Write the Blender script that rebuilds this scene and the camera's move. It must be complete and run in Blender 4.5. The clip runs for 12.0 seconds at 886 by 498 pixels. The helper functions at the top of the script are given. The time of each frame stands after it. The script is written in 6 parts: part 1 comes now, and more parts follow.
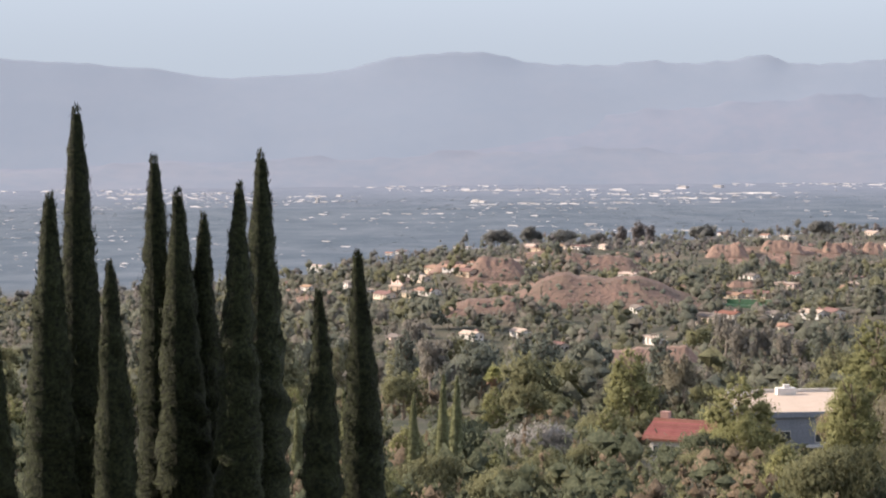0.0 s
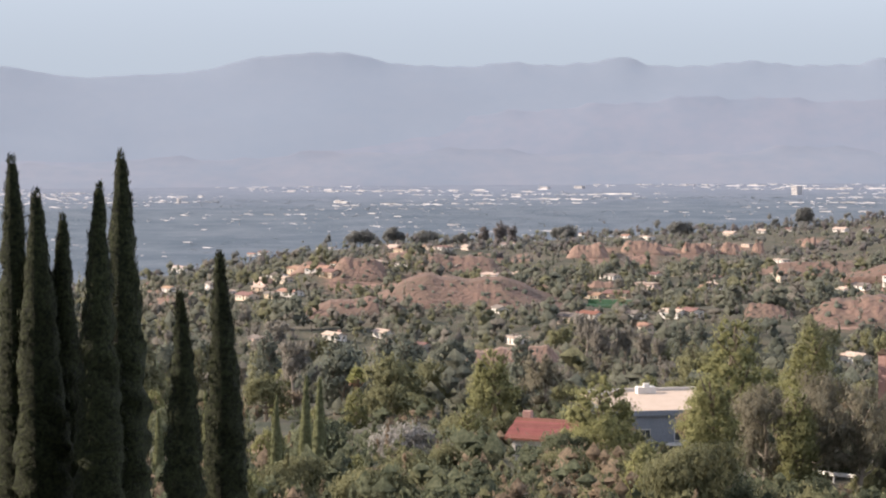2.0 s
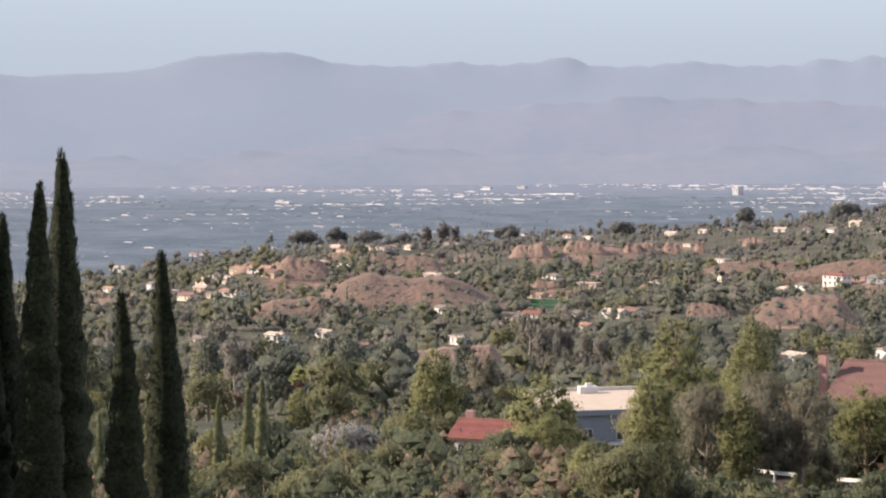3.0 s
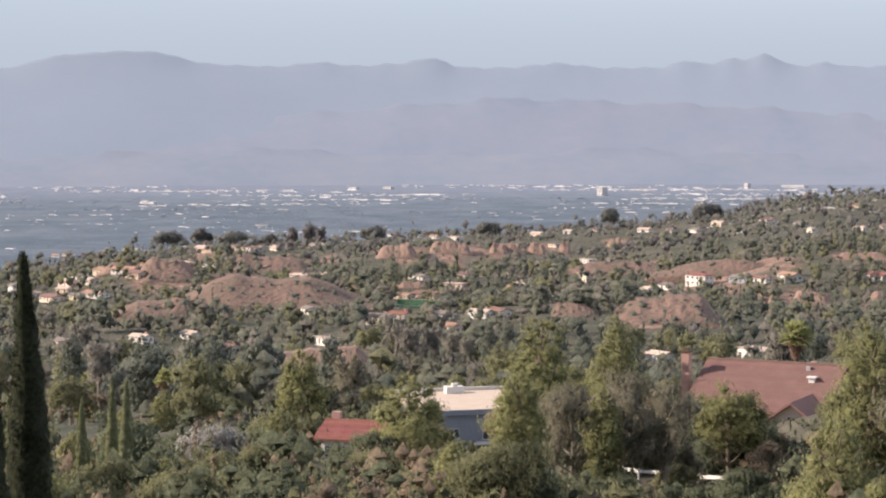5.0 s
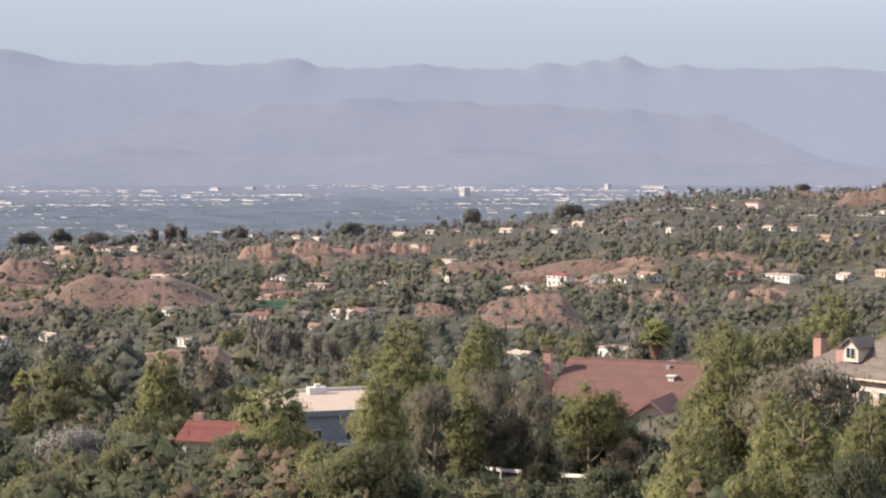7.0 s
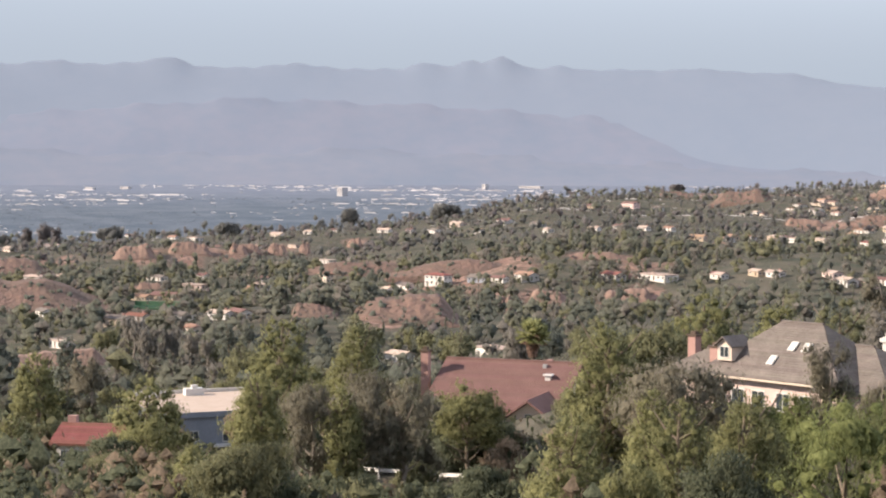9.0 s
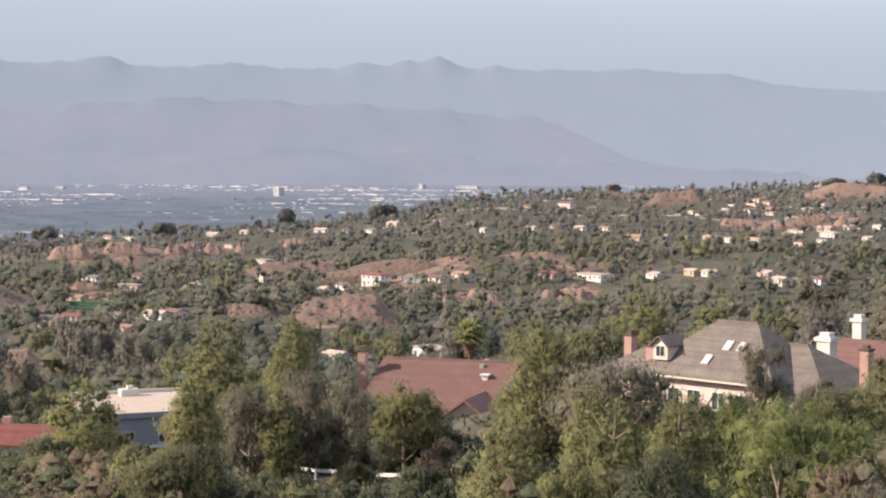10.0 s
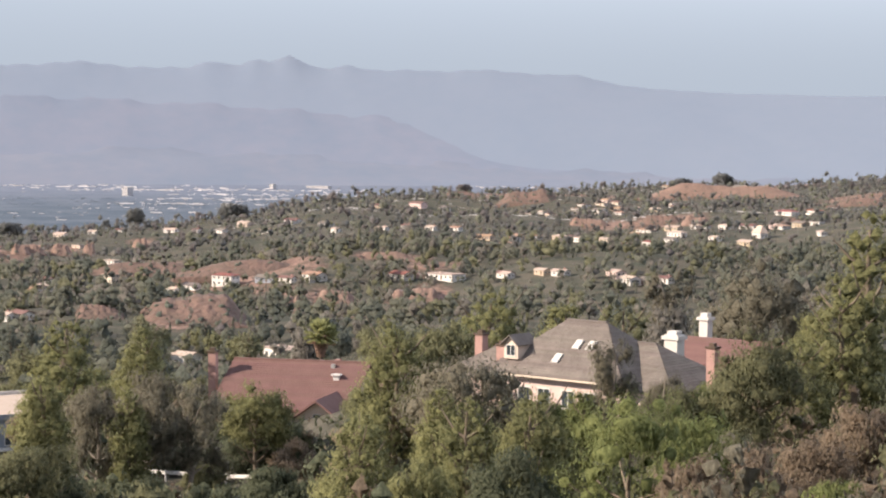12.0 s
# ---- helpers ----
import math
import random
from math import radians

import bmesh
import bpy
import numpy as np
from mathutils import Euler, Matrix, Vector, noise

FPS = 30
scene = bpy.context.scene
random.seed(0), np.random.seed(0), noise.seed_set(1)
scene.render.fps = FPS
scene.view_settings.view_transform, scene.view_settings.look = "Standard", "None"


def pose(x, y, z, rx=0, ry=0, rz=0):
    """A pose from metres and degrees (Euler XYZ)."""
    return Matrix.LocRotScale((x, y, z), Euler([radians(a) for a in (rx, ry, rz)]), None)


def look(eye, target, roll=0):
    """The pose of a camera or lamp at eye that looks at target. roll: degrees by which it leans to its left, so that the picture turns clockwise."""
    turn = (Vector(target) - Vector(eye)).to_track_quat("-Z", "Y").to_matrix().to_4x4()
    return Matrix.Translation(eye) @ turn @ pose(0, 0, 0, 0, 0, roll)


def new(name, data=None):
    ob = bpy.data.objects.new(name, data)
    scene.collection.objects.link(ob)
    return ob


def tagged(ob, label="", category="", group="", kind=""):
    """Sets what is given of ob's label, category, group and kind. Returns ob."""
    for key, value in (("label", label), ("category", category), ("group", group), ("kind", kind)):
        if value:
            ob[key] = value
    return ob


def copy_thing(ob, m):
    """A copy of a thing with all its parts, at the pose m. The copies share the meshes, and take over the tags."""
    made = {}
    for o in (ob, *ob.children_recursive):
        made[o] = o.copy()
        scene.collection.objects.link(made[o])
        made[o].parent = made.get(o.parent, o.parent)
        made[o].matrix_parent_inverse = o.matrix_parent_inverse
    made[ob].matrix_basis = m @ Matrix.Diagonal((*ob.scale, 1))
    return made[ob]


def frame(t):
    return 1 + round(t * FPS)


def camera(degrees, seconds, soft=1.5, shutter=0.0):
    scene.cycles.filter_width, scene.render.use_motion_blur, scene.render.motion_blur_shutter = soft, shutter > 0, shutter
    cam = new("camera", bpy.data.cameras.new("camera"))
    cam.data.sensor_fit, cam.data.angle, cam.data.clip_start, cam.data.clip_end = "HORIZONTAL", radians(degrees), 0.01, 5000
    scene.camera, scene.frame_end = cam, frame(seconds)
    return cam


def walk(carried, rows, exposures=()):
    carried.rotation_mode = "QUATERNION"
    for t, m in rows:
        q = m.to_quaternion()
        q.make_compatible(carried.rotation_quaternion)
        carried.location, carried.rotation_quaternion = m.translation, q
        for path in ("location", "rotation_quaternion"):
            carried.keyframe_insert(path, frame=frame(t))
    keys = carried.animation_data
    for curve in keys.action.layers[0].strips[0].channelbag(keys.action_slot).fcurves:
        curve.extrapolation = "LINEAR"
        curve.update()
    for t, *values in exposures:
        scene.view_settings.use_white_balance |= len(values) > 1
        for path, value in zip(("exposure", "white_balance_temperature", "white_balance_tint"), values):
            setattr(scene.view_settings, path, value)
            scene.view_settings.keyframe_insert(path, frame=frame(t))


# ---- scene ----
# A hilltop view over a wooded bowl with houses, a flat city in the haze and a mountain range.
# The camera stands on one spot and pans to the right.
EYE = 1.7
cam = camera(26.5, 12.0, soft=2.08)
# seconds, degrees turned to the right, tilt, lean to the right
TURNS = [
    (0.0, 0.000, -3.118, 0.550), (0.5, 0.827, -3.115, 0.512), (1.0, 2.123, -3.119, 0.474), (1.5, 3.378, -3.130, 0.435),
    (2.0, 4.185, -3.131, 0.397), (2.5, 4.977, -3.138, 0.359), (3.0, 5.932, -3.142, 0.321), (5.0, 10.006, -3.143, 0.168),
    (5.5, 11.022, -3.146, 0.130), (6.0, 12.130, -3.145, 0.092), (6.5, 13.205, -3.140, 0.054), (7.0, 14.192, -3.138, 0.015),
    (7.5, 15.219, -3.135, -0.023), (9.5, 18.834, -3.132, -0.176), (10.0, 19.843, -3.131, -0.214), (10.5, 20.926, -3.125, -0.252),
    (11.0, 22.016, -3.117, -0.290), (11.5, 23.261, -3.109, -0.328), (12.0, 24.379, -3.109, -0.366),
]
walk(cam, [(t, pose(0, 0, EYE, 90 + tilt, 0, -turn) @ pose(0, 0, 0, 0, 0, -lean)) for t, turn, tilt, lean in TURNS],
     exposures=[(0.0, 1.72, 6260, 13), (6.0, 1.62, 6230, 13), (12.0, 1.60, 6230, 13)])

# ---- light: a low sun from the side, under a hazy sky ----
SUN_AZ, SUN_EL = -77.0, 28.0
world = bpy.data.worlds.new("sky")
scene.world = world
world.use_nodes = True
sky = world.node_tree.nodes.new("ShaderNodeTexSky")
sky.sky_type, sky.sun_disc = "NISHITA", False
sky.sun_elevation, sky.sun_rotation = radians(SUN_EL), radians(-SUN_AZ)
sky.altitude, sky.air_density, sky.dust_density, sky.ozone_density = 300, 0.7, 0.6, 3.0
back = world.node_tree.nodes["Background"]
back.inputs["Strength"].default_value = 0.1
haze = world.node_tree.nodes.new("ShaderNodeHueSaturation")
haze.inputs["Saturation"].default_value = 0.3
world.node_tree.links.new(sky.outputs[0], haze.inputs["Color"])
# dusty haze that thickens towards the horizon, all the way round
where, axes, low = (world.node_tree.nodes.new(k) for k in ("ShaderNodeTexCoord", "ShaderNodeSeparateXYZ", "ShaderNodeMapRange"))
low.interpolation_type = "SMOOTHSTEP"
for key, v in (("From Min", 0.025), ("From Max", 0.35), ("To Min", 1.0), ("To Max", 0.0)):
    low.inputs[key].default_value = v
dust = world.node_tree.nodes.new("ShaderNodeMix")
dust.data_type = "RGBA"
dust.inputs["B"].default_value = (1.64, 1.83, 2.02, 1)
world.node_tree.links.new(where.outputs["Generated"], axes.inputs[0])
world.node_tree.links.new(axes.outputs["Z"], low.inputs["Value"])
world.node_tree.links.new(low.outputs[0], dust.inputs["Factor"])
world.node_tree.links.new(haze.outputs[0], dust.inputs["A"])
world.node_tree.links.new(dust.outputs["Result"], back.inputs["Color"])
sun = new("sun", bpy.data.lights.new("sun", "SUN"))
sun.data.energy, sun.data.angle, sun.data.color = 2.9, radians(0.6), (1.0, 0.84, 0.66)
sx, sy = math.sin(radians(SUN_AZ)) * math.cos(radians(SUN_EL)), math.cos(radians(SUN_AZ)) * math.cos(radians(SUN_EL))
sun.matrix_world = look((sx * 400, sy * 400, math.sin(radians(SUN_EL)) * 400), (0, 0, 0))

rng = np.random.default_rng(7)


# ---- materials ----
def material(name, dark, light, scale=1.0, rough=0.85, bump=0.0, random_by="", spread=0.25, metal=0.0, spec=0.3, through_light=0.0, fine=6.0):
    """Two tones mixed by coarse and fine noise; random_by 'object' or 'island' shifts the brightness of each piece."""
    m = bpy.data.materials.new(name)
    m.use_nodes = True
    n, l = m.node_tree.nodes, m.node_tree.links
    p = n["Principled BSDF"]
    p.inputs["Roughness"].default_value, p.inputs["Metallic"].default_value, p.inputs["Specular IOR Level"].default_value = rough, metal, spec
    co = n.new("ShaderNodeTexCoord")
    n1, n2 = n.new("ShaderNodeTexNoise"), n.new("ShaderNodeTexNoise")
    for q, s, d in ((n1, scale, 4), (n2, scale * fine, 5)):
        q.inputs["Scale"].default_value, q.inputs["Detail"].default_value = s, d
        l.new(co.outputs["Object"], q.inputs["Vector"])
    add = n.new("ShaderNodeMath")
    add.operation = "MULTIPLY_ADD"
    l.new(n1.outputs["Fac"], add.inputs[0])
    add.inputs[1].default_value = 1.1
    half = n.new("ShaderNodeMath")
    half.operation = "MULTIPLY_ADD"
    l.new(n2.outputs["Fac"], half.inputs[0])
    half.inputs[1].default_value, half.inputs[2].default_value = 0.9, -0.5
    l.new(half.outputs[0], add.inputs[2])
    ramp = n.new("ShaderNodeMix")
    ramp.data_type = "RGBA"
    ramp.inputs["A"].default_value, ramp.inputs["B"].default_value = (*dark, 1), (*light, 1)
    l.new(add.outputs[0], ramp.inputs["Factor"])
    colour = ramp.outputs["Result"]
    if random_by:
        src = n.new("ShaderNodeObjectInfo" if random_by == "object" else "ShaderNodeNewGeometry")
        rnd = src.outputs["Random" if random_by == "object" else "Random Per Island"]
        hsv = n.new("ShaderNodeHueSaturation")
        for key, lo, hi in (("Value", 1 - spread, 1 + spread), ("Hue", 0.5 - 0.03 * spread / 0.25, 0.5 + 0.03 * spread / 0.25)):
            mp = n.new("ShaderNodeMapRange")
            mp.inputs["To Min"].default_value, mp.inputs["To Max"].default_value = lo, hi
            if key == "Hue":
                w = n.new("ShaderNodeMath")
                w.operation = "FRACT"
                k = n.new("ShaderNodeMath")
                k.operation = "MULTIPLY"
                k.inputs[1].default_value = 7.31
                l.new(rnd, k.inputs[0]), l.new(k.outputs[0], w.inputs[0]), l.new(w.outputs[0], mp.inputs["Value"])
            else:
                l.new(rnd, mp.inputs["Value"])
            l.new(mp.outputs[0], hsv.inputs[key])
        l.new(colour, hsv.inputs["Color"])
        colour = hsv.outputs["Color"]
    l.new(colour, p.inputs["Base Color"])
    if bump:
        b = n.new("ShaderNodeBump")
        b.inputs["Strength"].default_value, b.inputs["Distance"].default_value = min(1.0, bump), 0.3 / scale
        l.new(n2.outputs["Fac"], b.inputs["Height"])
        l.new(b.outputs["Normal"], p.inputs["Normal"])
    if through_light:
        tr, mix = n.new("ShaderNodeBsdfTranslucent"), n.new("ShaderNodeMixShader")
        l.new(colour, tr.inputs["Color"])
        mix.inputs["Fac"].default_value = through_light
        l.new(p.outputs[0], mix.inputs[1]), l.new(tr.outputs[0], mix.inputs[2])
        l.new(mix.outputs[0], n["Material Output"].inputs["Surface"])
    return m


def leaf(name, dark, light, spread=0.15, thin=0.5, grain=3.5):
    """Foliage: light sprays with the shade of the gaps painted between, rough relief, and light that comes through."""
    m = bpy.data.materials.new(name)
    m.use_nodes = True
    n, l = m.node_tree.nodes, m.node_tree.links
    p = n["Principled BSDF"]
    p.inputs["Roughness"].default_value, p.inputs["Specular IOR Level"].default_value = 0.75, 0.15
    co = n.new("ShaderNodeTexCoord")
    n1, n2 = n.new("ShaderNodeTexNoise"), n.new("ShaderNodeTexNoise")
    for q, s, d in ((n1, grain * 0.22, 3), (n2, grain, 5)):
        q.inputs["Scale"].default_value, q.inputs["Detail"].default_value, q.inputs["Roughness"].default_value = s, d, 0.68
        l.new(co.outputs["Object"], q.inputs["Vector"])
    mp = n.new("ShaderNodeMapRange")
    mp.inputs["From Min"].default_value, mp.inputs["From Max"].default_value = 0.36, 0.62
    l.new(n2.outputs["Fac"], mp.inputs["Value"])
    low = n.new("ShaderNodeMix")
    low.data_type = "RGBA"
    low.inputs["A"].default_value, low.inputs["B"].default_value = (*dark, 1), (*light, 1)
    l.new(mp.outputs[0], low.inputs["Factor"])
    src, hsv = n.new("ShaderNodeObjectInfo"), n.new("ShaderNodeHueSaturation")
    v = n.new("ShaderNodeMath")
    v.operation = "MULTIPLY_ADD"
    l.new(n1.outputs["Fac"], v.inputs[0])
    v.inputs[1].default_value = 0.9
    r = n.new("ShaderNodeMapRange")
    r.inputs["To Min"].default_value, r.inputs["To Max"].default_value = 0.55 - spread, 0.55 + spread
    l.new(src.outputs["Random"], r.inputs["Value"]), l.new(r.outputs[0], v.inputs[2])
    l.new(v.outputs[0], hsv.inputs["Value"]), l.new(low.outputs["Result"], hsv.inputs["Color"])
    l.new(hsv.outputs[0], p.inputs["Base Color"])
    bp = n.new("ShaderNodeBump")
    bp.inputs["Strength"].default_value, bp.inputs["Distance"].default_value = 0.9, 0.8 / grain
    l.new(n2.outputs["Fac"], bp.inputs["Height"]), l.new(bp.outputs[0], p.inputs["Normal"])
    tr, mix = n.new("ShaderNodeBsdfTranslucent"), n.new("ShaderNodeMixShader")
    l.new(hsv.outputs[0], tr.inputs["Color"])
    mix.inputs["Fac"].default_value = thin
    l.new(p.outputs[0], mix.inputs[1]), l.new(tr.outputs[0], mix.inputs[2])
    l.new(mix.outputs[0], n["Material Output"].inputs["Surface"])
    return m


M = dict(
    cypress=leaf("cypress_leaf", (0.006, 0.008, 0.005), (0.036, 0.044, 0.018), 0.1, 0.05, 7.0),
    lightcypress=leaf("light_cypress_leaf", (0.109, 0.121, 0.061), (0.234, 0.244, 0.131), 0.1, 0.25, 4.0),
    pine=leaf("pine_needles", (0.152, 0.160, 0.076), (0.350, 0.348, 0.168), 0.12),
    oak=leaf("oak_leaf", (0.116, 0.123, 0.069), (0.274, 0.271, 0.153), 0.12),
    dark=leaf("dark_leaf", (0.081, 0.096, 0.063), (0.201, 0.219, 0.140), 0.12),
    euc=leaf("eucalyptus_leaf", (0.151, 0.142, 0.106), (0.297, 0.274, 0.205), 0.12),
    pepper=leaf("pepper_leaf", (0.130, 0.152, 0.058), (0.310, 0.340, 0.140), 0.1),
    silver=leaf("silver_leaf", (0.27, 0.26, 0.245), (0.46, 0.445, 0.425), 0.1),
    dry=leaf("dry_brush", (0.190, 0.152, 0.110), (0.350, 0.276, 0.200), 0.12),
    palm=leaf("palm_leaf", (0.190, 0.205, 0.090), (0.430, 0.430, 0.200), 0.1),
    thatch=leaf("dead_fronds", (0.194, 0.128, 0.095), (0.496, 0.330, 0.251), 0.1),
    # these wood leaves have haze painted in: lifted, greyed greens
    wood=leaf("hazed_wood_leaf", (0.157, 0.168, 0.131), (0.281, 0.288, 0.228), 0.1, 0.5, 1.4),
    woodgrey=leaf("hazed_grey_leaf", (0.191, 0.181, 0.156), (0.328, 0.304, 0.269), 0.1, 0.5, 1.4),
    wooddark=leaf("hazed_deep_leaf", (0.122, 0.136, 0.111), (0.218, 0.238, 0.197), 0.1, 0.5, 1.4),
    woodolive=leaf("hazed_olive_leaf", (0.164, 0.168, 0.105), (0.304, 0.302, 0.188), 0.1, 0.5, 1.4),
    # the ridge leaves hold the most painted haze, paler and greyer still
    woodfar=leaf("hazed_ridge_leaf", (0.150, 0.155, 0.147), (0.234, 0.236, 0.228), 0.08, 0.52, 0.8),
    woodfargrey=leaf("hazed_ridge_grey_leaf", (0.176, 0.163, 0.160), (0.268, 0.244, 0.241), 0.08, 0.52, 0.8),
    bark=material("bark", (0.130, 0.105, 0.080), (0.260, 0.210, 0.160), 3, 0.9, 0.5),
    palebark=material("pale_bark", (0.190, 0.160, 0.130), (0.360, 0.310, 0.260), 2, 0.85, 0.3),
    white=material("white_stucco", (0.52, 0.49, 0.45), (0.68, 0.65, 0.61), 0.6, 0.8, 0.15, "object", 0.08),
    cream=material("cream_stucco", (0.50, 0.41, 0.335), (0.63, 0.54, 0.45), 0.6, 0.8, 0.15, "object", 0.08),
    pink=material("pink_stucco", (0.53, 0.39, 0.34), (0.67, 0.53, 0.48), 0.6, 0.8, 0.15, "object", 0.08),
    tan=material("tan_stucco", (0.38, 0.30, 0.22), (0.54, 0.44, 0.33), 0.6, 0.8, 0.15, "object", 0.1),
    # dark blue-grey: includes the shade on the flat-roofed building's front
    greywall=material("grey_shade_stucco", (0.20, 0.22, 0.26), (0.27, 0.29, 0.33), 0.6, 0.8, 0.15),
    redtile=material("red_clay_tile", (0.173, 0.062, 0.050), (0.259, 0.109, 0.090), 0.8, 0.8, 0.3, "object", 0.15),
    orangetile=material("orange_clay_tile", (0.27, 0.165, 0.115), (0.38, 0.25, 0.18), 0.8, 0.8, 0.3, "object", 0.12),
    brownroof=material("brown_shingle", (0.150, 0.083, 0.074), (0.212, 0.122, 0.110), 0.9, 0.85, 0.3, "object", 0.07),
    greyroof=material("grey_shingle", (0.118, 0.100, 0.088), (0.238, 0.206, 0.182), 0.9, 0.85, 0.3, "object", 0.12),
    paleroof=material("pale_gravel_roof", (0.39, 0.30, 0.245), (0.50, 0.405, 0.345), 0.7, 0.9, 0.2, "object", 0.08),
    brick=material("red_brick", (0.31, 0.185, 0.160), (0.42, 0.265, 0.230), 3, 0.85, 0.4),
    glass=material("window_glass", (0.03, 0.04, 0.05), (0.06, 0.07, 0.08), 0.5, 0.08, 0, "", 0, 0, 0.8),
    trimwhite=material("white_trim", (0.58, 0.56, 0.53), (0.70, 0.68, 0.65), 2, 0.6),
    darkwood=material("dark_wood", (0.05, 0.035, 0.025), (0.12, 0.08, 0.055), 2, 0.7),
    metal=material("grey_metal", (0.40, 0.40, 0.40), (0.58, 0.58, 0.57), 2, 0.45, 0, "", 0, 0.6),
    city=material("city_wall", (0.36, 0.36, 0.37), (0.66, 0.62, 0.61), 0.05, 0.85, 0, "island", 0.35),
    redearth=material("dry_red_hillside", (0.085, 0.076, 0.058), (0.225, 0.138, 0.112), 0.07, 0.95, 0.4, fine=6),
    earth=material("eroded_earth", (0.160, 0.108, 0.086), (0.300, 0.205, 0.164), 0.12, 0.95, 0.4, fine=7),
    # blue haze painted into the leaf colour of the plain's trees
    plaintree=leaf("hazed_plain_leaf", (0.160, 0.200, 0.240), (0.210, 0.244, 0.282), 0.1, 0.4, 0.3),
    court=material("green_court", (0.070, 0.150, 0.085), (0.110, 0.200, 0.120), 0.4, 0.8),
)


# ---- the land ----
def polar(az, r):
    a = np.radians(az)
    return r * np.sin(a), r * np.cos(a)


def smooth(a, b, v):
    s = np.clip((np.asarray(v, float) - a) / (b - a), 0, 1)
    return s * s * (3 - 2 * s)


VALLEY = -86.8
# level building pads on the near slope: azimuth, distance, height, radius
PADS = [(19.8, 168, -24.1, 15), (28.8, 153, -20.2, 18), (9.9, 214, -31.8, 13), (7.4, 196, -31.2, 7),
        (33.1, 190, -22.4, 9)]


def ground_z(x, y):
    """Height of the land: a steep slope below the viewpoint, a wooded bowl, a ridge with houses, then the flat valley."""
    x, y = np.asarray(x, float), np.asarray(y, float)
    r = np.hypot(x, y)
    az = np.degrees(np.arctan2(x, y))
    slope = np.interp(r, [0, 3, 30, 60, 90, 150, 200, 300, 400, 640], [0, -0.15, -4.8, -11.3, -17.3, -25.5, -31.2, -42, -52, -72])
    dip = np.interp(az, [-30, -13, -6, -2, 0, 2.5, 6, 9, 13, 16, 18.5, 20, 22, 25, 28, 31, 34, 36, 38, 60],
                    [-4.9, -4.7, -4.2, -3.6, -3.2, -3.05, -3.0, -2.8, -2.65, -2.45, -2.1, -1.75, -1.55, -1.45, -1.32, -1.18, -1.15, -0.98, -0.9, -0.9])
    crest = np.interp(az, [-30, -3, 3, 14, 20, 30, 40, 60], [1500, 1550, 1800, 1900, 2250, 2700, 2850, 2900])
    top = crest * np.tan(np.radians(dip)) + 1.7
    s = np.clip((r - 640) / (crest - 640), 0, 1)
    z = np.where(r < 640, slope, -72 + (top + 72) * s)
    folds = (4.2 * np.sin(x / 69 + 1.3 * np.sin(y / 146)) + 3.6 * np.sin(y / 59 + x / 141 + 0.7) + 2.4 * np.sin(x / 34 - y / 46))
    z = z + folds * smooth(330, 700, r) * (1 - 0.75 * smooth(0.8, 1.0, r / crest))
    z = z + (0.7 * np.sin(x / 9 + y / 13) + 0.5 * np.sin(y / 6 - x / 11)) * smooth(20, 80, r) * (1 - smooth(300, 500, r))
    # dry shoulder that climbs beside the last garden
    z = z + 10.0 * np.exp(-((az - 44) / 7.5) ** 2 - ((r - 135) / 48) ** 2)
    # the far side of the ridge falls to the valley floor
    fall = smooth(0, 1, (r - crest) / np.interp(az, [-5, 10, 30], [330, 500, 900]))
    floor = VALLEY - 0.0172 * np.clip(4300 - r, 0, 2600)
    z = z + (floor - z) * fall
    for a, d, h, w in PADS:
        px, py = polar(a, d)
        z = z + (h - z) * (1 - smooth(w, w * 1.9, np.hypot(x - px, y - py)))
    # behind the viewpoint the hill goes on upward
    back = smooth(60, 110, np.abs((az + 168) % 360 - 180))
    return z + back * (np.minimum(r, 260) * 0.16 - z)


def sheet(name, V, F, mats, smooth_faces=True, normals=None):
    me = bpy.data.meshes.new(name)
    V, F = np.asarray(V, np.float32), np.asarray(F, np.int32)
    k = F.shape[1]
    me.vertices.add(len(V)), me.loops.add(F.size), me.polygons.add(len(F))
    me.vertices.foreach_set("co", V.ravel())
    me.loops.foreach_set("vertex_index", F.ravel())
    me.polygons.foreach_set("loop_start", np.arange(0, F.size, k, dtype=np.int32))
    me.polygons.foreach_set("use_smooth", np.full(len(F), smooth_faces))
    me.update(calc_edges=True)
    if normals is not None:
        me.polygons.foreach_set("use_smooth", np.full(len(F), True))
        me.normals_split_custom_set_from_vertices(normals.tolist())
    for m in (mats if isinstance(mats, (list, tuple)) else [mats]):
        me.materials.append(m)
    return me


def grid_faces(rows, cols):
    i = (np.arange(rows - 1)[:, None] * cols + np.arange(cols - 1)[None, :]).ravel()
    return np.stack([i, i + 1, i + cols + 1, i + cols], 1)


# bare earth: azimuth, distance, half width in degrees, half depth in metres
BARE = [
    (6.0, 667, 1.5, 24), (3.7, 1017, 1.9, 99), (5.7, 1037, 1.8, 102), (8.7, 1435, 0.6, 110),
    (10.2, 1449, 0.7, 110), (11.2, 1427, 0.6, 32), (6.5, 1392, 0.3, 54), (0.2, 1340, 0.7, 110),
    (-3.9, 1135, 1.2, 28), (-4.9, 1195, 0.4, 110), (1.5, 1106, 1.0, 110), (5.3, 1384, 0.9, 40),
    (8.7, 1019, 0.3, 26), (12.9, 1582, 0.5, 92), (2.9, 1455, 0.9, 110), (16.9, 958, 1.0, 110),
]
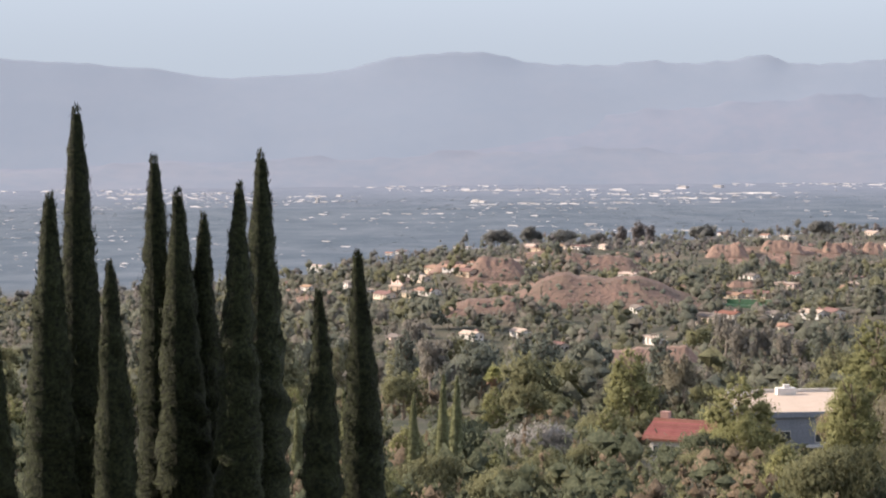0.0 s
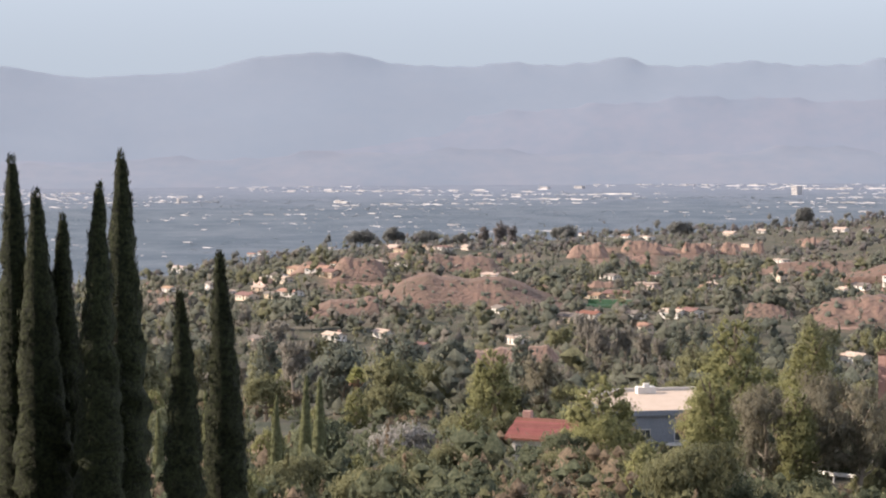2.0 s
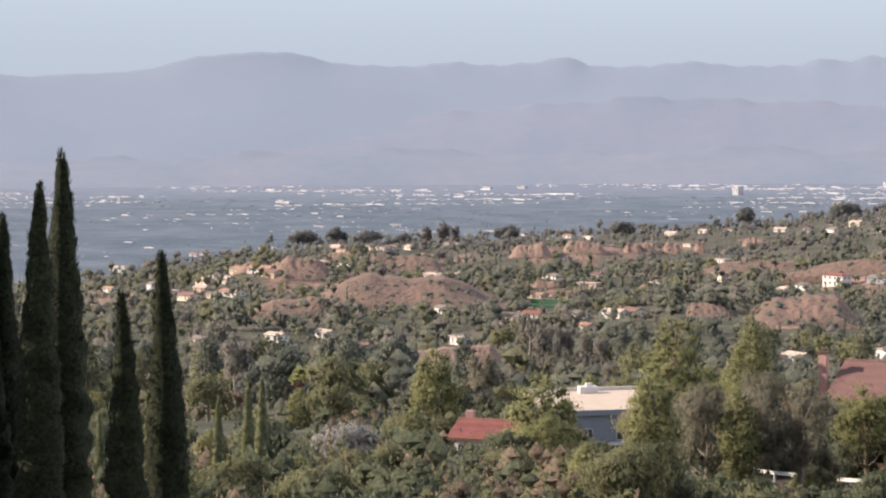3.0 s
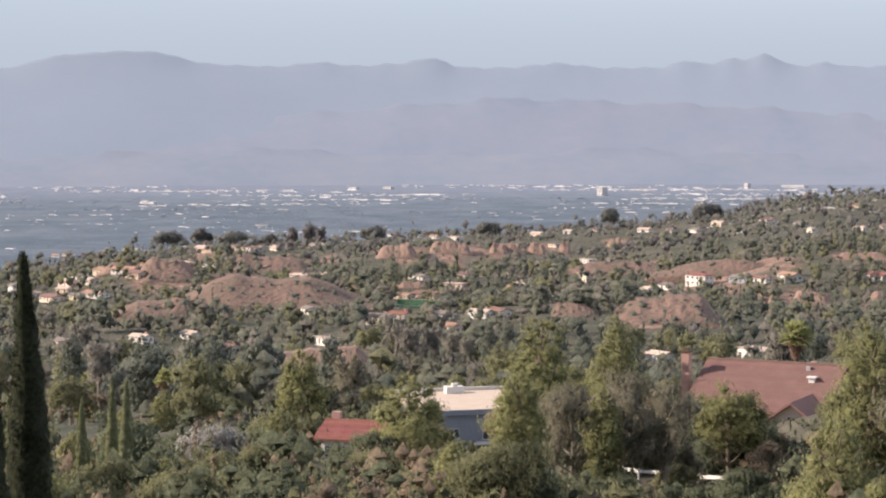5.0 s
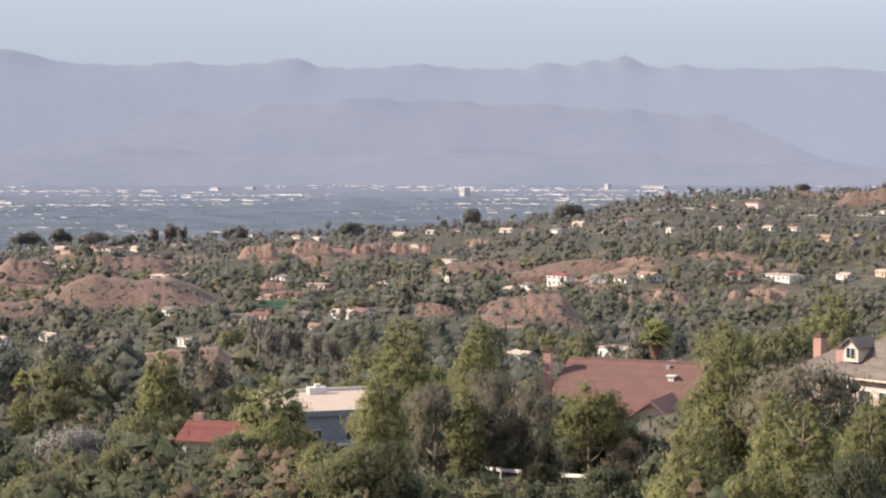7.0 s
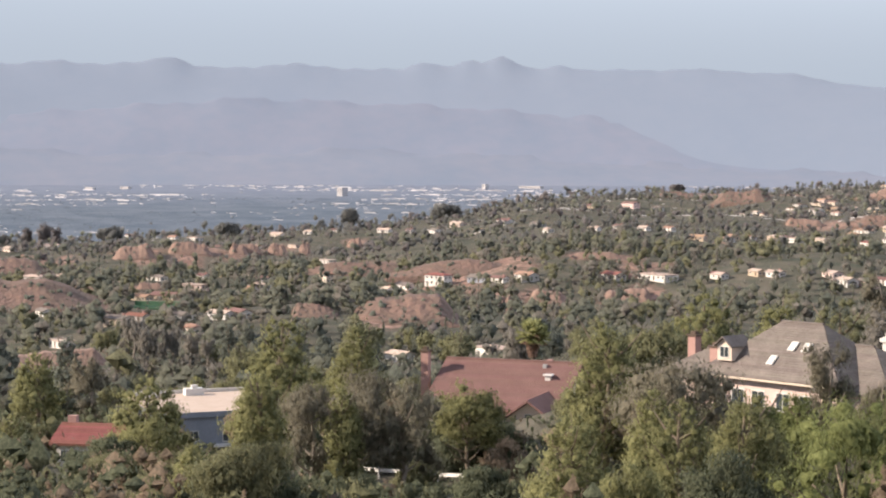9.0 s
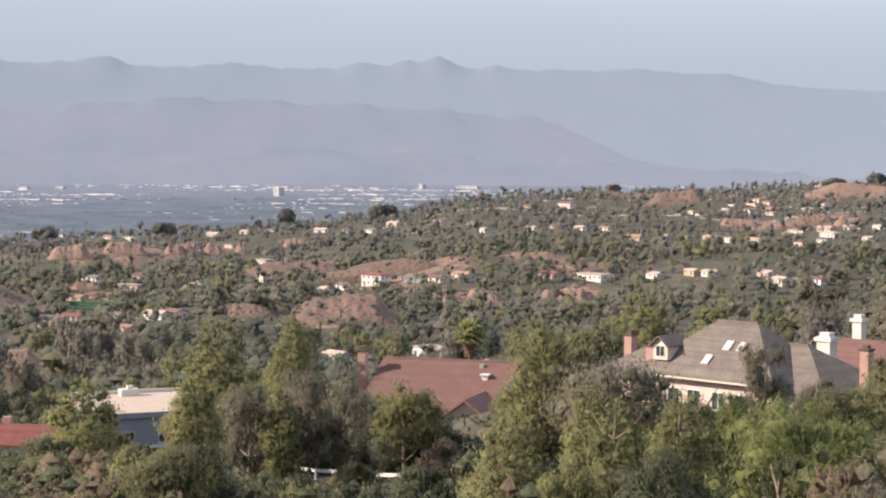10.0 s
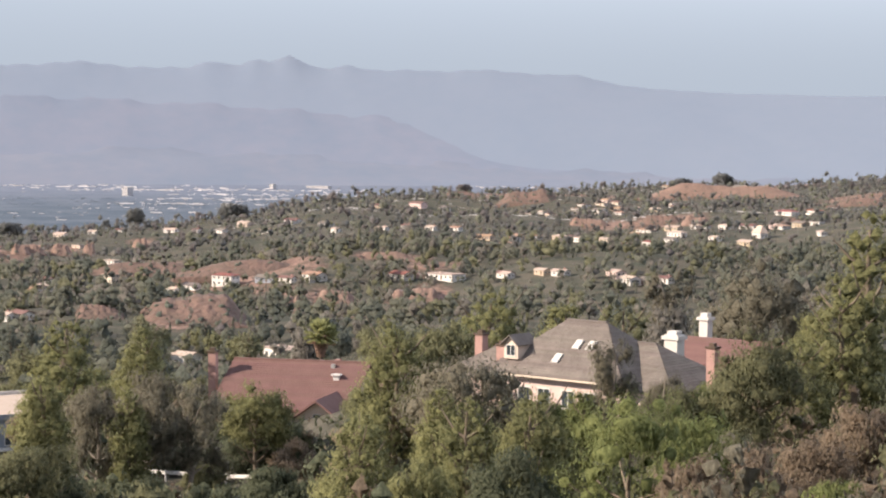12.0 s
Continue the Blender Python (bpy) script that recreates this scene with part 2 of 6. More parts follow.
BARE += [
    (16.1, 733, 0.8, 26), (19.7, 947, 0.3, 60), (21.0, 963, 0.7, 24), (23.6, 970, 1.1, 27),
    (15.5, 1268, 1.9, 33), (18.8, 1107, 1.9, 93), (22.7, 1106, 1.2, 36), (15.3, 1688, 0.3, 29),
    (21.7, 906, 0.5, 23), (33.0, 2775, 2.7, 110), (26.7, 2393, 2.3, 110), (30.7, 1724, 0.4, 110),
    (29.6, 1717, 1.2, 42), (31.6, 1699, 0.8, 32), (36.8, 2094, 1.2, 110), (24.0, 1069, 1.0, 21),
]


def bare_amount(x, y):
    r, az = np.hypot(x, y), np.degrees(np.arctan2(x, y))
    wob = 0.35 * np.sin(x / 13 + y / 31) + 0.25 * np.sin(x / 5.3 - y / 17) + 0.2 * np.sin(y / 9 + x / 41)
    out = np.zeros_like(r)
    for a, d, w, h in BARE:
        q = np.sqrt(((az - a) / w) ** 2 + ((r - d) / h) ** 2)
        out = np.maximum(out, 1 - smooth(0.8, 1.15, q + 0.6 * wob))
    return out


AZ = np.concatenate([np.arange(-180, -18, 4.0), np.arange(-18, 43, 0.25), np.arange(43, 181, 4.0)])
AZ[-1] = 180
RR = np.concatenate([[0.0, 1.5, 3, 6, 10, 16, 24, 34, 46], np.geomspace(58, 3200, 240), np.geomspace(3250, 9000, 26)])
A2, R2 = np.meshgrid(AZ, RR)
GX, GY = polar(A2, R2)
GZ = ground_z(GX, GY)
me = sheet("ground", np.stack([GX, GY, GZ], -1).reshape(-1, 3), grid_faces(len(RR), len(AZ)), [])
at = me.attributes.new("bare", "FLOAT", "POINT")
at.data.foreach_set("value", bare_amount(GX, GY).ravel().astype(np.float32))
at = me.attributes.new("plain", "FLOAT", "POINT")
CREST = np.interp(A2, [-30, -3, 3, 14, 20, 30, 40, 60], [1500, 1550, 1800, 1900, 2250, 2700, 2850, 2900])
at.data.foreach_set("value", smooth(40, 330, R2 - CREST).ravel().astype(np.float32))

# mask for haze painted on the plain, growing with distance
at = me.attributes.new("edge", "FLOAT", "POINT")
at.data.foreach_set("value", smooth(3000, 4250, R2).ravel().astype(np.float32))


def ground_material():
    m = bpy.data.materials.new("soil_and_hazed_plain")
    m.use_nodes = True
    n, l = m.node_tree.nodes, m.node_tree.links
    p = n["Principled BSDF"]
    p.inputs["Roughness"].default_value, p.inputs["Specular IOR Level"].default_value = 0.95, 0.1
    co = n.new("ShaderNodeTexCoord")

    def tones(scale, detail, a, b, lo=0.35, hi=0.65):
        q, mp, mx = n.new("ShaderNodeTexNoise"), n.new("ShaderNodeMapRange"), n.new("ShaderNodeMix")
        q.inputs["Scale"].default_value, q.inputs["Detail"].default_value, q.inputs["Roughness"].default_value = scale, detail, 0.65
        l.new(co.outputs["Object"], q.inputs["Vector"])
        mp.inputs["From Min"].default_value, mp.inputs["From Max"].default_value = lo, hi
        l.new(q.outputs["Fac"], mp.inputs["Value"])
        mx.data_type = "RGBA"
        for key, v in (("A", a), ("B", b)):
            if isinstance(v, tuple):
                mx.inputs[key].default_value = (*v, 1)
            else:
                l.new(v, mx.inputs[key])
        l.new(mp.outputs[0], mx.inputs["Factor"])
        return mx.outputs["Result"], q.outputs["Fac"]

    def blend(attr, a, b):
        s, mx = n.new("ShaderNodeAttribute"), n.new("ShaderNodeMix")
        s.attribute_name = attr
        mx.data_type = "RGBA"
        l.new(s.outputs["Fac"], mx.inputs["Factor"]), l.new(a, mx.inputs["A"]), l.new(b, mx.inputs["B"])
        return mx.outputs["Result"]

    scrub, h1 = tones(0.06, 6, (0.062, 0.069, 0.053), (0.128, 0.114, 0.090))
    soil, h2 = tones(0.05, 7, (0.215, 0.132, 0.106), (0.36, 0.240, 0.195))
    soil, h3 = tones(0.25, 5, soil, (0.095, 0.080, 0.060), 0.47, 0.60)
    # haze mixed into the plain's colour: bluish, and paler at the far end
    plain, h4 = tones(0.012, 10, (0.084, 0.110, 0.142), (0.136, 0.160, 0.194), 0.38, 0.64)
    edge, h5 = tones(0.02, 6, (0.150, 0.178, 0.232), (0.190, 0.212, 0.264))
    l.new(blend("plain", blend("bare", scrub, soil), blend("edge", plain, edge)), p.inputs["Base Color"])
    b = n.new("ShaderNodeBump")
    b.inputs["Strength"].default_value, b.inputs["Distance"].default_value = 0.6, 2.0
    l.new(h3, b.inputs["Height"]), l.new(b.outputs["Normal"], p.inputs["Normal"])
    return m


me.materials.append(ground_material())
tagged(new("ground", me), "dry brown hillside soil and scrub falling to a plain with haze in its colour", "ground", kind="structure")


# ---- mountains ----
def bumps(az, rows):
    return sum(h * np.exp(-((az - a) / w) ** 2) for a, h, w in rows)


def mountain(name, label, d0, d1, crest_fn, relief, dark, light, seed):
    """A range rising from the plain at d0 to its crest at d1, cut by side valleys."""
    az, s = np.arange(-40, 75, 0.3), np.linspace(0, 1, 40)
    A, S = np.meshgrid(az, s)
    R = d0 + (d1 - d0) * S
    x, y = polar(A, R)
    crest = 1.7 + np.tan(np.radians(crest_fn(A))) * d1
    broad = np.mean([1.7 + np.tan(np.radians(crest_fn(A + o))) * d1 for o in np.linspace(-3, 3, 13)], 0)
    g = np.random.default_rng(seed)
    u, v = A * 80.0, R - d0
    u = u + 0.8 * v + 40 * np.sin(v / 70 + A)
    rough = np.zeros_like(A)
    for k in range(26):
        wave, th, ph = 110.0 * 1.08 ** k, g.uniform(0, 6.28), g.uniform(0, 6.28)
        rough += wave * np.sin((u * np.cos(th) + v * np.sin(th) * 1.4) * 6.28 / wave + ph + 1.2 * np.sin(u / wave + ph))
    prof = S ** 0.9
    z = VALLEY - 2 + (broad - VALLEY + 2) * prof + (crest - broad) * S ** 9 + relief * rough / 1000 * np.sin(np.pi * np.clip(S, 0, 1)) ** 0.7
    # the back side
    x2, y2 = polar(az, np.full_like(az, d1 + 60))
    x3, y3 = polar(az, np.full_like(az, d1 + 110))
    V = np.concatenate([np.stack([x, y, z], -1).reshape(-1, 3), np.stack([x2, y2, z[-1] - 6], -1), np.stack([x3, y3, np.full_like(az, VALLEY - 2)], -1)])
    m = material(name + "_hazed_rock", dark, light, 0.004, 0.95, 0.0, fine=6)
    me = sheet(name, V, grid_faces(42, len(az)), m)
    # normals pulled towards one direction, so slopes shade evenly like haze
    nor = np.empty(len(V) * 3, np.float32)
    me.vertices.foreach_get("normal", nor)
    nor = nor.reshape(-1, 3) * 0.5 + np.array([-0.16, -0.2, 0.5])
    me.normals_split_custom_set_from_vertices((nor / np.linalg.norm(nor, axis=1, keepdims=True)).tolist())
    return tagged(new(name, me), label, "mountain", kind="structure")


def main_crest(az):
    base = np.interp(az, [-40, -13, -6.5, -2.5, 4, 12, 20, 27, 31, 34, 38, 75], [2.7, 2.72, 2.12, 2.3, 2.40, 2.36, 2.28, 2.22, 1.75, 1.62, 1.55, 1.2])
    return base + bumps(az, [(0.2, 0.50, 2.2), (-1.6, 0.12, 0.8), (1.6, 0.10, 0.7), (6.2, 0.14, 0.8), (9.65, 0.26, 0.55), (8.6, 0.12, 0.9), (13.5, 0.13, 0.9), (17.4, 0.25, 0.5), (18.6, 0.27, 0.45),
                             (19.7, 0.42, 0.62), (21.4, 0.17, 0.6), (23.4, 0.08, 0.8), (25.6, 0.10, 1.0), (28.4, 0.12, 0.8), (-10.5, 0.08, 0.9), (-8.8, 0.1, 0.8)]) \
        + 0.02 * np.sin(az * 7.1) + 0.014 * np.sin(az * 13.7 + 1) + 0.01 * np.sin(az * 23 + 2)


def front_crest(az):
    base = np.interp(az, [-40, -13, -6, 0, 6, 12, 18, 22, 25, 27, 29, 32, 36, 75], [0.2, 0.3, 0.35, 0.45, 1.0, 1.45, 1.2, 0.92, 0.66, 0.25, -0.1, -0.45, -0.8, -0.95])
    return base + 0.05 * np.sin(az * 2.3) + 0.04 * np.sin(az * 5.1 + 1) + 0.02 * np.sin(az * 11 + 2)


def foot_crest(az):
    base = np.interp(az, [-40, -13, -4, 4, 10, 16, 22, 28, 34, 75], [-0.75, -0.6, -0.35, -0.1, -0.3, -0.1, -0.45, -0.7, -0.95, -1.0])
    return base + 0.08 * np.sin(az * 1.3 + 1) + 0.05 * np.sin(az * 3.1 + 1) + 0.03 * np.sin(az * 7 + 2)


# haze is put into these base colours, pale blue-grey over the rock
mountain("mountain_range", "mountain range with blue-grey haze in its colour", 4440, 4900, main_crest, 1.6, (0.186, 0.228, 0.296), (0.204, 0.240, 0.304), 3)
mountain("mountain_foothills", "foothills in front of the range with mauve haze in their colour", 4380, 4680, front_crest, 1.6, (0.162, 0.202, 0.270), (0.210, 0.226, 0.286), 5)
mountain("mountain_apron", "low slopes at the foot of the range with haze in their colour", 4270, 4480, foot_crest, 1.4, (0.152, 0.190, 0.254), (0.204, 0.218, 0.270), 9)


# ---- builders ----
def part(name, data, mat, parent, label=""):
    """Links a bmesh or a mesh as one object under a thing or a part."""
    if isinstance(data, bmesh.types.BMesh):
        me = bpy.data.meshes.new(name)
        data.to_mesh(me)
        data.free()
        data = me
    if mat is not None and not data.materials:
        data.materials.append(mat)
    ob = new(name, data)
    ob.parent = parent
    return tagged(ob, label)


def unit(v):
    return v / np.maximum(np.linalg.norm(v, axis=-1, keepdims=True), 1e-9)


def leaf_quads(c, n, size, g, aspect=0.55, along=None):
    """A small quad at each point c, facing roughly n; along: its long axis."""
    c = np.asarray(c, float)
    n = unit(np.asarray(n, float) + g.normal(size=c.shape) * 0.42)
    t = g.normal(size=c.shape) if along is None else along + g.normal(size=c.shape) * 0.25
    t = unit(t - n * (t * n).sum(1, keepdims=True))
    b = np.cross(n, t)
    s = np.asarray(size, float)[..., None] * g.uniform(0.6, 1.35, (len(c), 1)) * 0.5
    a = s * aspect
    V = np.stack([c - t * s, c - b * a + t * s * 0.1, c + t * s, c + b * a - t * s * 0.1], 1).reshape(-1, 3)
    return V, np.arange(len(V)).reshape(-1, 4)


def join(sets):
    V, F, k = [], [], 0
    for v, f in sets:
        V.append(v), F.append(f + k)
        k += len(v)
    return np.concatenate(V), np.concatenate(F)


def tube(points, radii, sides=6):
    p = np.asarray(points, float)
    d = unit(np.gradient(p, axis=0))
    u = unit(np.cross(d, np.array([0.31, 0.95, 0.02])))
    w = np.cross(d, u)
    a = np.linspace(0, 2 * np.pi, sides, endpoint=False)
    V = (p[:, None] + np.asarray(radii, float)[:, None, None] * (np.cos(a)[None, :, None] * u[:, None] + np.sin(a)[None, :, None] * w[:, None])).reshape(-1, 3)
    i = np.arange(len(p) - 1)[:, None] * sides
    j = np.arange(sides)[None, :]
    k = (j + 1) % sides
    return V, np.stack([i + j, i + k, i + sides + k, i + sides + j], -1).reshape(-1, 4)


def ball_points(k, g):
    return unit(g.normal(size=(k, 3)))


def ball_mesh(levels):
    """Unit ball: an icosahedron, split `levels` times."""
    f = (1 + 5 ** 0.5) / 2
    V = [(-1, f, 0), (1, f, 0), (-1, -f, 0), (1, -f, 0), (0, -1, f), (0, 1, f), (0, -1, -f), (0, 1, -f), (f, 0, -1), (f, 0, 1), (-f, 0, -1), (-f, 0, 1)]
    F = [(0, 11, 5), (0, 5, 1), (0, 1, 7), (0, 7, 10), (0, 10, 11), (1, 5, 9), (5, 11, 4), (11, 10, 2), (10, 7, 6), (7, 1, 8),
         (3, 9, 4), (3, 4, 2), (3, 2, 6), (3, 6, 8), (3, 8, 9), (4, 9, 5), (2, 4, 11), (6, 2, 10), (8, 6, 7), (9, 8, 1)]
    V = [Vector(v).normalized() for v in V]
    for _ in range(levels):
        mid, G = {}, []
        for t in F:
            m = []
            for i in range(3):
                key = tuple(sorted((t[i], t[(i + 1) % 3])))
                if key not in mid:
                    mid[key] = len(V)
                    V.append(((V[key[0]] + V[key[1]]) / 2).normalized())
                m.append(mid[key])
            G += [(t[0], m[0], m[2]), (t[1], m[1], m[0]), (t[2], m[2], m[1]), tuple(m)]
        F = G
    return np.array([tuple(v) for v in V]), np.array(F)


OCTA = (np.array([(1, 0, 0), (0, 1, 0), (-1, 0, 0), (0, -1, 0), (0, 0, 1), (0, 0, -1)], float),
        np.array([(0, 1, 4), (1, 2, 4), (2, 3, 4), (3, 0, 4), (1, 0, 5), (2, 1, 5), (3, 2, 5), (0, 3, 5)]))
BALLS = [OCTA, ball_mesh(0)]


def lumps(c, r, g, level=0, rough=0.28):
    """Uneven clumps at the points c, of radii r (per axis); with outward directions for shading."""
    B, F = BALLS[level]
    c, r = np.asarray(c, float), np.asarray(r, float)
    k, n = len(c), len(B)
    a = g.uniform(0, 6.28, k)
    rot = np.stack([B[None, :, 0] * np.cos(a)[:, None] - B[None, :, 1] * np.sin(a)[:, None], B[None, :, 0] * np.sin(a)[:, None] + B[None, :, 1] * np.cos(a)[:, None], np.repeat(B[None, :, 2], k, 0)], -1)
    s = 1 + rough * g.uniform(-1, 1, (k, n))
    V = c[:, None] + rot * s[..., None] * r[:, None]
    return V.reshape(-1, 3), (F[None] + n * np.arange(k)[:, None, None]).reshape(-1, 3), rot.reshape(-1, 3)


def sprigs(c, n, size, g, aspect=0.6, along=None):
    """A small pointed leaf (one triangle) at each point."""
    V, _ = leaf_quads(c, n, size, g, aspect, along)
    V = V.reshape(-1, 4, 3)[:, :3].reshape(-1, 3)
    return V, np.arange(len(V)).reshape(-1, 3)


def masses(c, r, g, leaves, size, level, squash=0.8, form="round"):
    """A crown of uneven clumps fringed with leaves; returns vertices, faces and rounded normals."""
    c, r = np.asarray(c, float), np.asarray(r, float)
    mid = c.mean(0) - (0, 0, 0.2 * np.ptp(c[:, 2]))
    core = 0.36 if level else 0.48
    V1, F1, d1 = lumps(c, r[:, None] * (core, core, core * 1.12 * squash), g, level)
    N1 = unit(d1 * 0.6 + unit(V1 - mid) * 0.8 + g.normal(size=d1.shape) * 0.1)
    w = r * r / np.sum(r * r)
    i = g.choice(len(c), leaves, p=w)
    d = ball_points(leaves, g)
    q = c[i] + d * r[i][:, None] * g.uniform(0.5, 1.25, (leaves, 1)) * (1, 1, squash)
    along, slim = {"pine": (d * 0.7 + (0, 0, 0.9), 0.5), "droop": (d * 0.2 - (0, 0, 1.0), 0.34)}.get(form, (np.array([0, 0, -1.0]), 0.6))
    V2, F2 = sprigs(q, d + (0, 0, 0.2), np.full(leaves, size), g, slim, along)
    N2 = np.repeat(unit(d * 0.6 + unit(q - mid) * 0.8 + g.normal(size=d.shape) * 0.15), 3, 0)
    V, F = join([(V1, F1), (V2, F2)])
    return V, F, np.concatenate([N1, N2])


def crown_pine(g, leafsize, per):
    """Irregular cone of upswept tufts, height 1, spread 1."""
    c, r = [], []
    for z in np.linspace(0.12, 0.96, 15):
        w = 0.5 * (1 - max(0.0, (z - 0.3) / 0.7) ** 2) ** 0.75 * g.uniform(0.78, 1.08) * (0.8 + 0.2 * min(1, z / 0.4)) + 0.03
        for a in np.arange(max(3, int(13 * w / 0.5))) + g.uniform(0, 9):
            th = a * 2.399 + g.uniform(-0.4, 0.4)
            q = w * g.uniform(0.45, 0.95)
            c.append((q * np.cos(th), q * np.sin(th), z + g.uniform(-0.03, 0.03)))
            r.append(g.uniform(0.085, 0.15) * (0.6 + w))
    return c, r


def crown_round(g, leafsize, per):
    c, r = [], []
    for d in ball_points(82, g):
        if d[2] < -0.55:
            continue
        q = g.uniform(0.55, 0.9) * (1 + 0.18 * np.sin(3 * d[0] + 5 * d[1]))
        c.append((0.48 * d[0] * q, 0.48 * d[1] * q, 0.58 + 0.38 * d[2] * q))
        r.append(g.uniform(0.10, 0.18))
    return c, r


def crown_euc(g, leafsize, per):
    c, r = [], []
    for k in range(22):
        th, q, z = g.uniform(0, 6.28), g.uniform(0.05, 0.36), g.uniform(0.30, 0.92)
        q *= 1.25 - 0.7 * abs(z - 0.65)
        for _ in range(5):
            c.append((q * np.cos(th) + g.normal() * 0.06, q * np.sin(th) + g.normal() * 0.06, z + g.normal() * 0.04))
            r.append(g.uniform(0.06, 0.12))
    return c, r


def crown_shrub(g, leafsize, per):
    c, r = [], []
    for d in ball_points(46, g):
        q = g.uniform(0.5, 0.95)
        c.append((0.46 * d[0] * q, 0.46 * d[1] * q, 0.45 + 0.44 * d[2] * q))
        r.append(g.uniform(0.1, 0.2))
    return c, r


CROWNS = {"pine": (crown_pine, 0.8), "round": (crown_round, 0.8), "euc": (crown_euc, 1.2), "shrub": (crown_shrub, 0.8)}


def foliage(form, h, w, leafsize, cover, seed, droop=False, level=0, most=8500):
    """Leaf quads of a crown h high and w wide."""
    g = np.random.default_rng(seed)
    fn, squash = CROWNS[form]
    c, r = fn(g, leafsize, cover)
    c, r = np.array(c) * (w, w, h), np.array(r) * (w * 0.72 + h * 0.28)
    want = cover * 12.6 * float(np.sum(r * r)) / (leafsize * leafsize * 0.25)
    leaves = int(min(most, want))
    leafsize *= min(1.3, max(1.0, (want / leaves) ** 0.5))
    return masses(c, r, g, leaves, leafsize, level, squash, "droop" if form == "euc" or droop else form)


def woody(form, h, w, seed):
    g = np.random.default_rng(seed)
    top = {"pine": 0.92, "round": 0.6, "euc": 0.8, "shrub": 0.4}[form] * h
    base = 0.026 * h + 0.04
    zs = np.linspace(-0.04 * h, top, 7)
    path = np.stack([0.025 * h * np.sin(zs / h * 5 + seed), 0.025 * h * np.cos(zs / h * 4 + seed), zs], 1)
    path[:2, :2] *= 0.2
    out = [tube(path, np.linspace(base, base * 0.25, 7), 7)]
    for k in range(9):
        i = 2 + k % 4
        th, up = k * 2.4 + seed, g.uniform(0.12, 0.3) * h
        e = np.array([np.cos(th) * w * 0.36, np.sin(th) * w * 0.36, up])
        s = path[i]
        out.append(tube(np.stack([s, s + e * (0.5, 0.5, 0.35), s + e]), [base * 0.4, base * 0.25, base * 0.08], 5))
    V, F = join(out)
    # a small web joins each limb to the trunk
    k = np.arange(9)
    limb, ring = 49 + 15 * k, 7 * (2 + k % 4)
    return V, np.concatenate([F, np.stack([limb, limb + 1, ring + 1, ring], 1)])


def tree(name, form, leafmat, barkmat, h, w, label, category="tree", leafsize=0.3, cover=0.85, seed=1, group="", level=0, most=8500):
    root = tagged(new(name), label, category, group)
    part("trunk", sheet("trunk", *woody(form, h, w, seed), barkmat), None, root)
    V, F, nor = foliage(form, h, w, leafsize, cover, seed + 50, name == "pepper_tree", level, most)
    part("crown", sheet("crown", V, F, leafmat, False, nor), None, root)
    return root


def stand(ob, az, r, sink=0.15, turn=0.0, size=1.0):
    x, y = polar(az, r)
    ob.matrix_basis = pose(float(x), float(y), float(ground_z(x, y)) - sink, 0, 0, turn) @ Matrix.Diagonal((size, size, size, 1))
    return ob


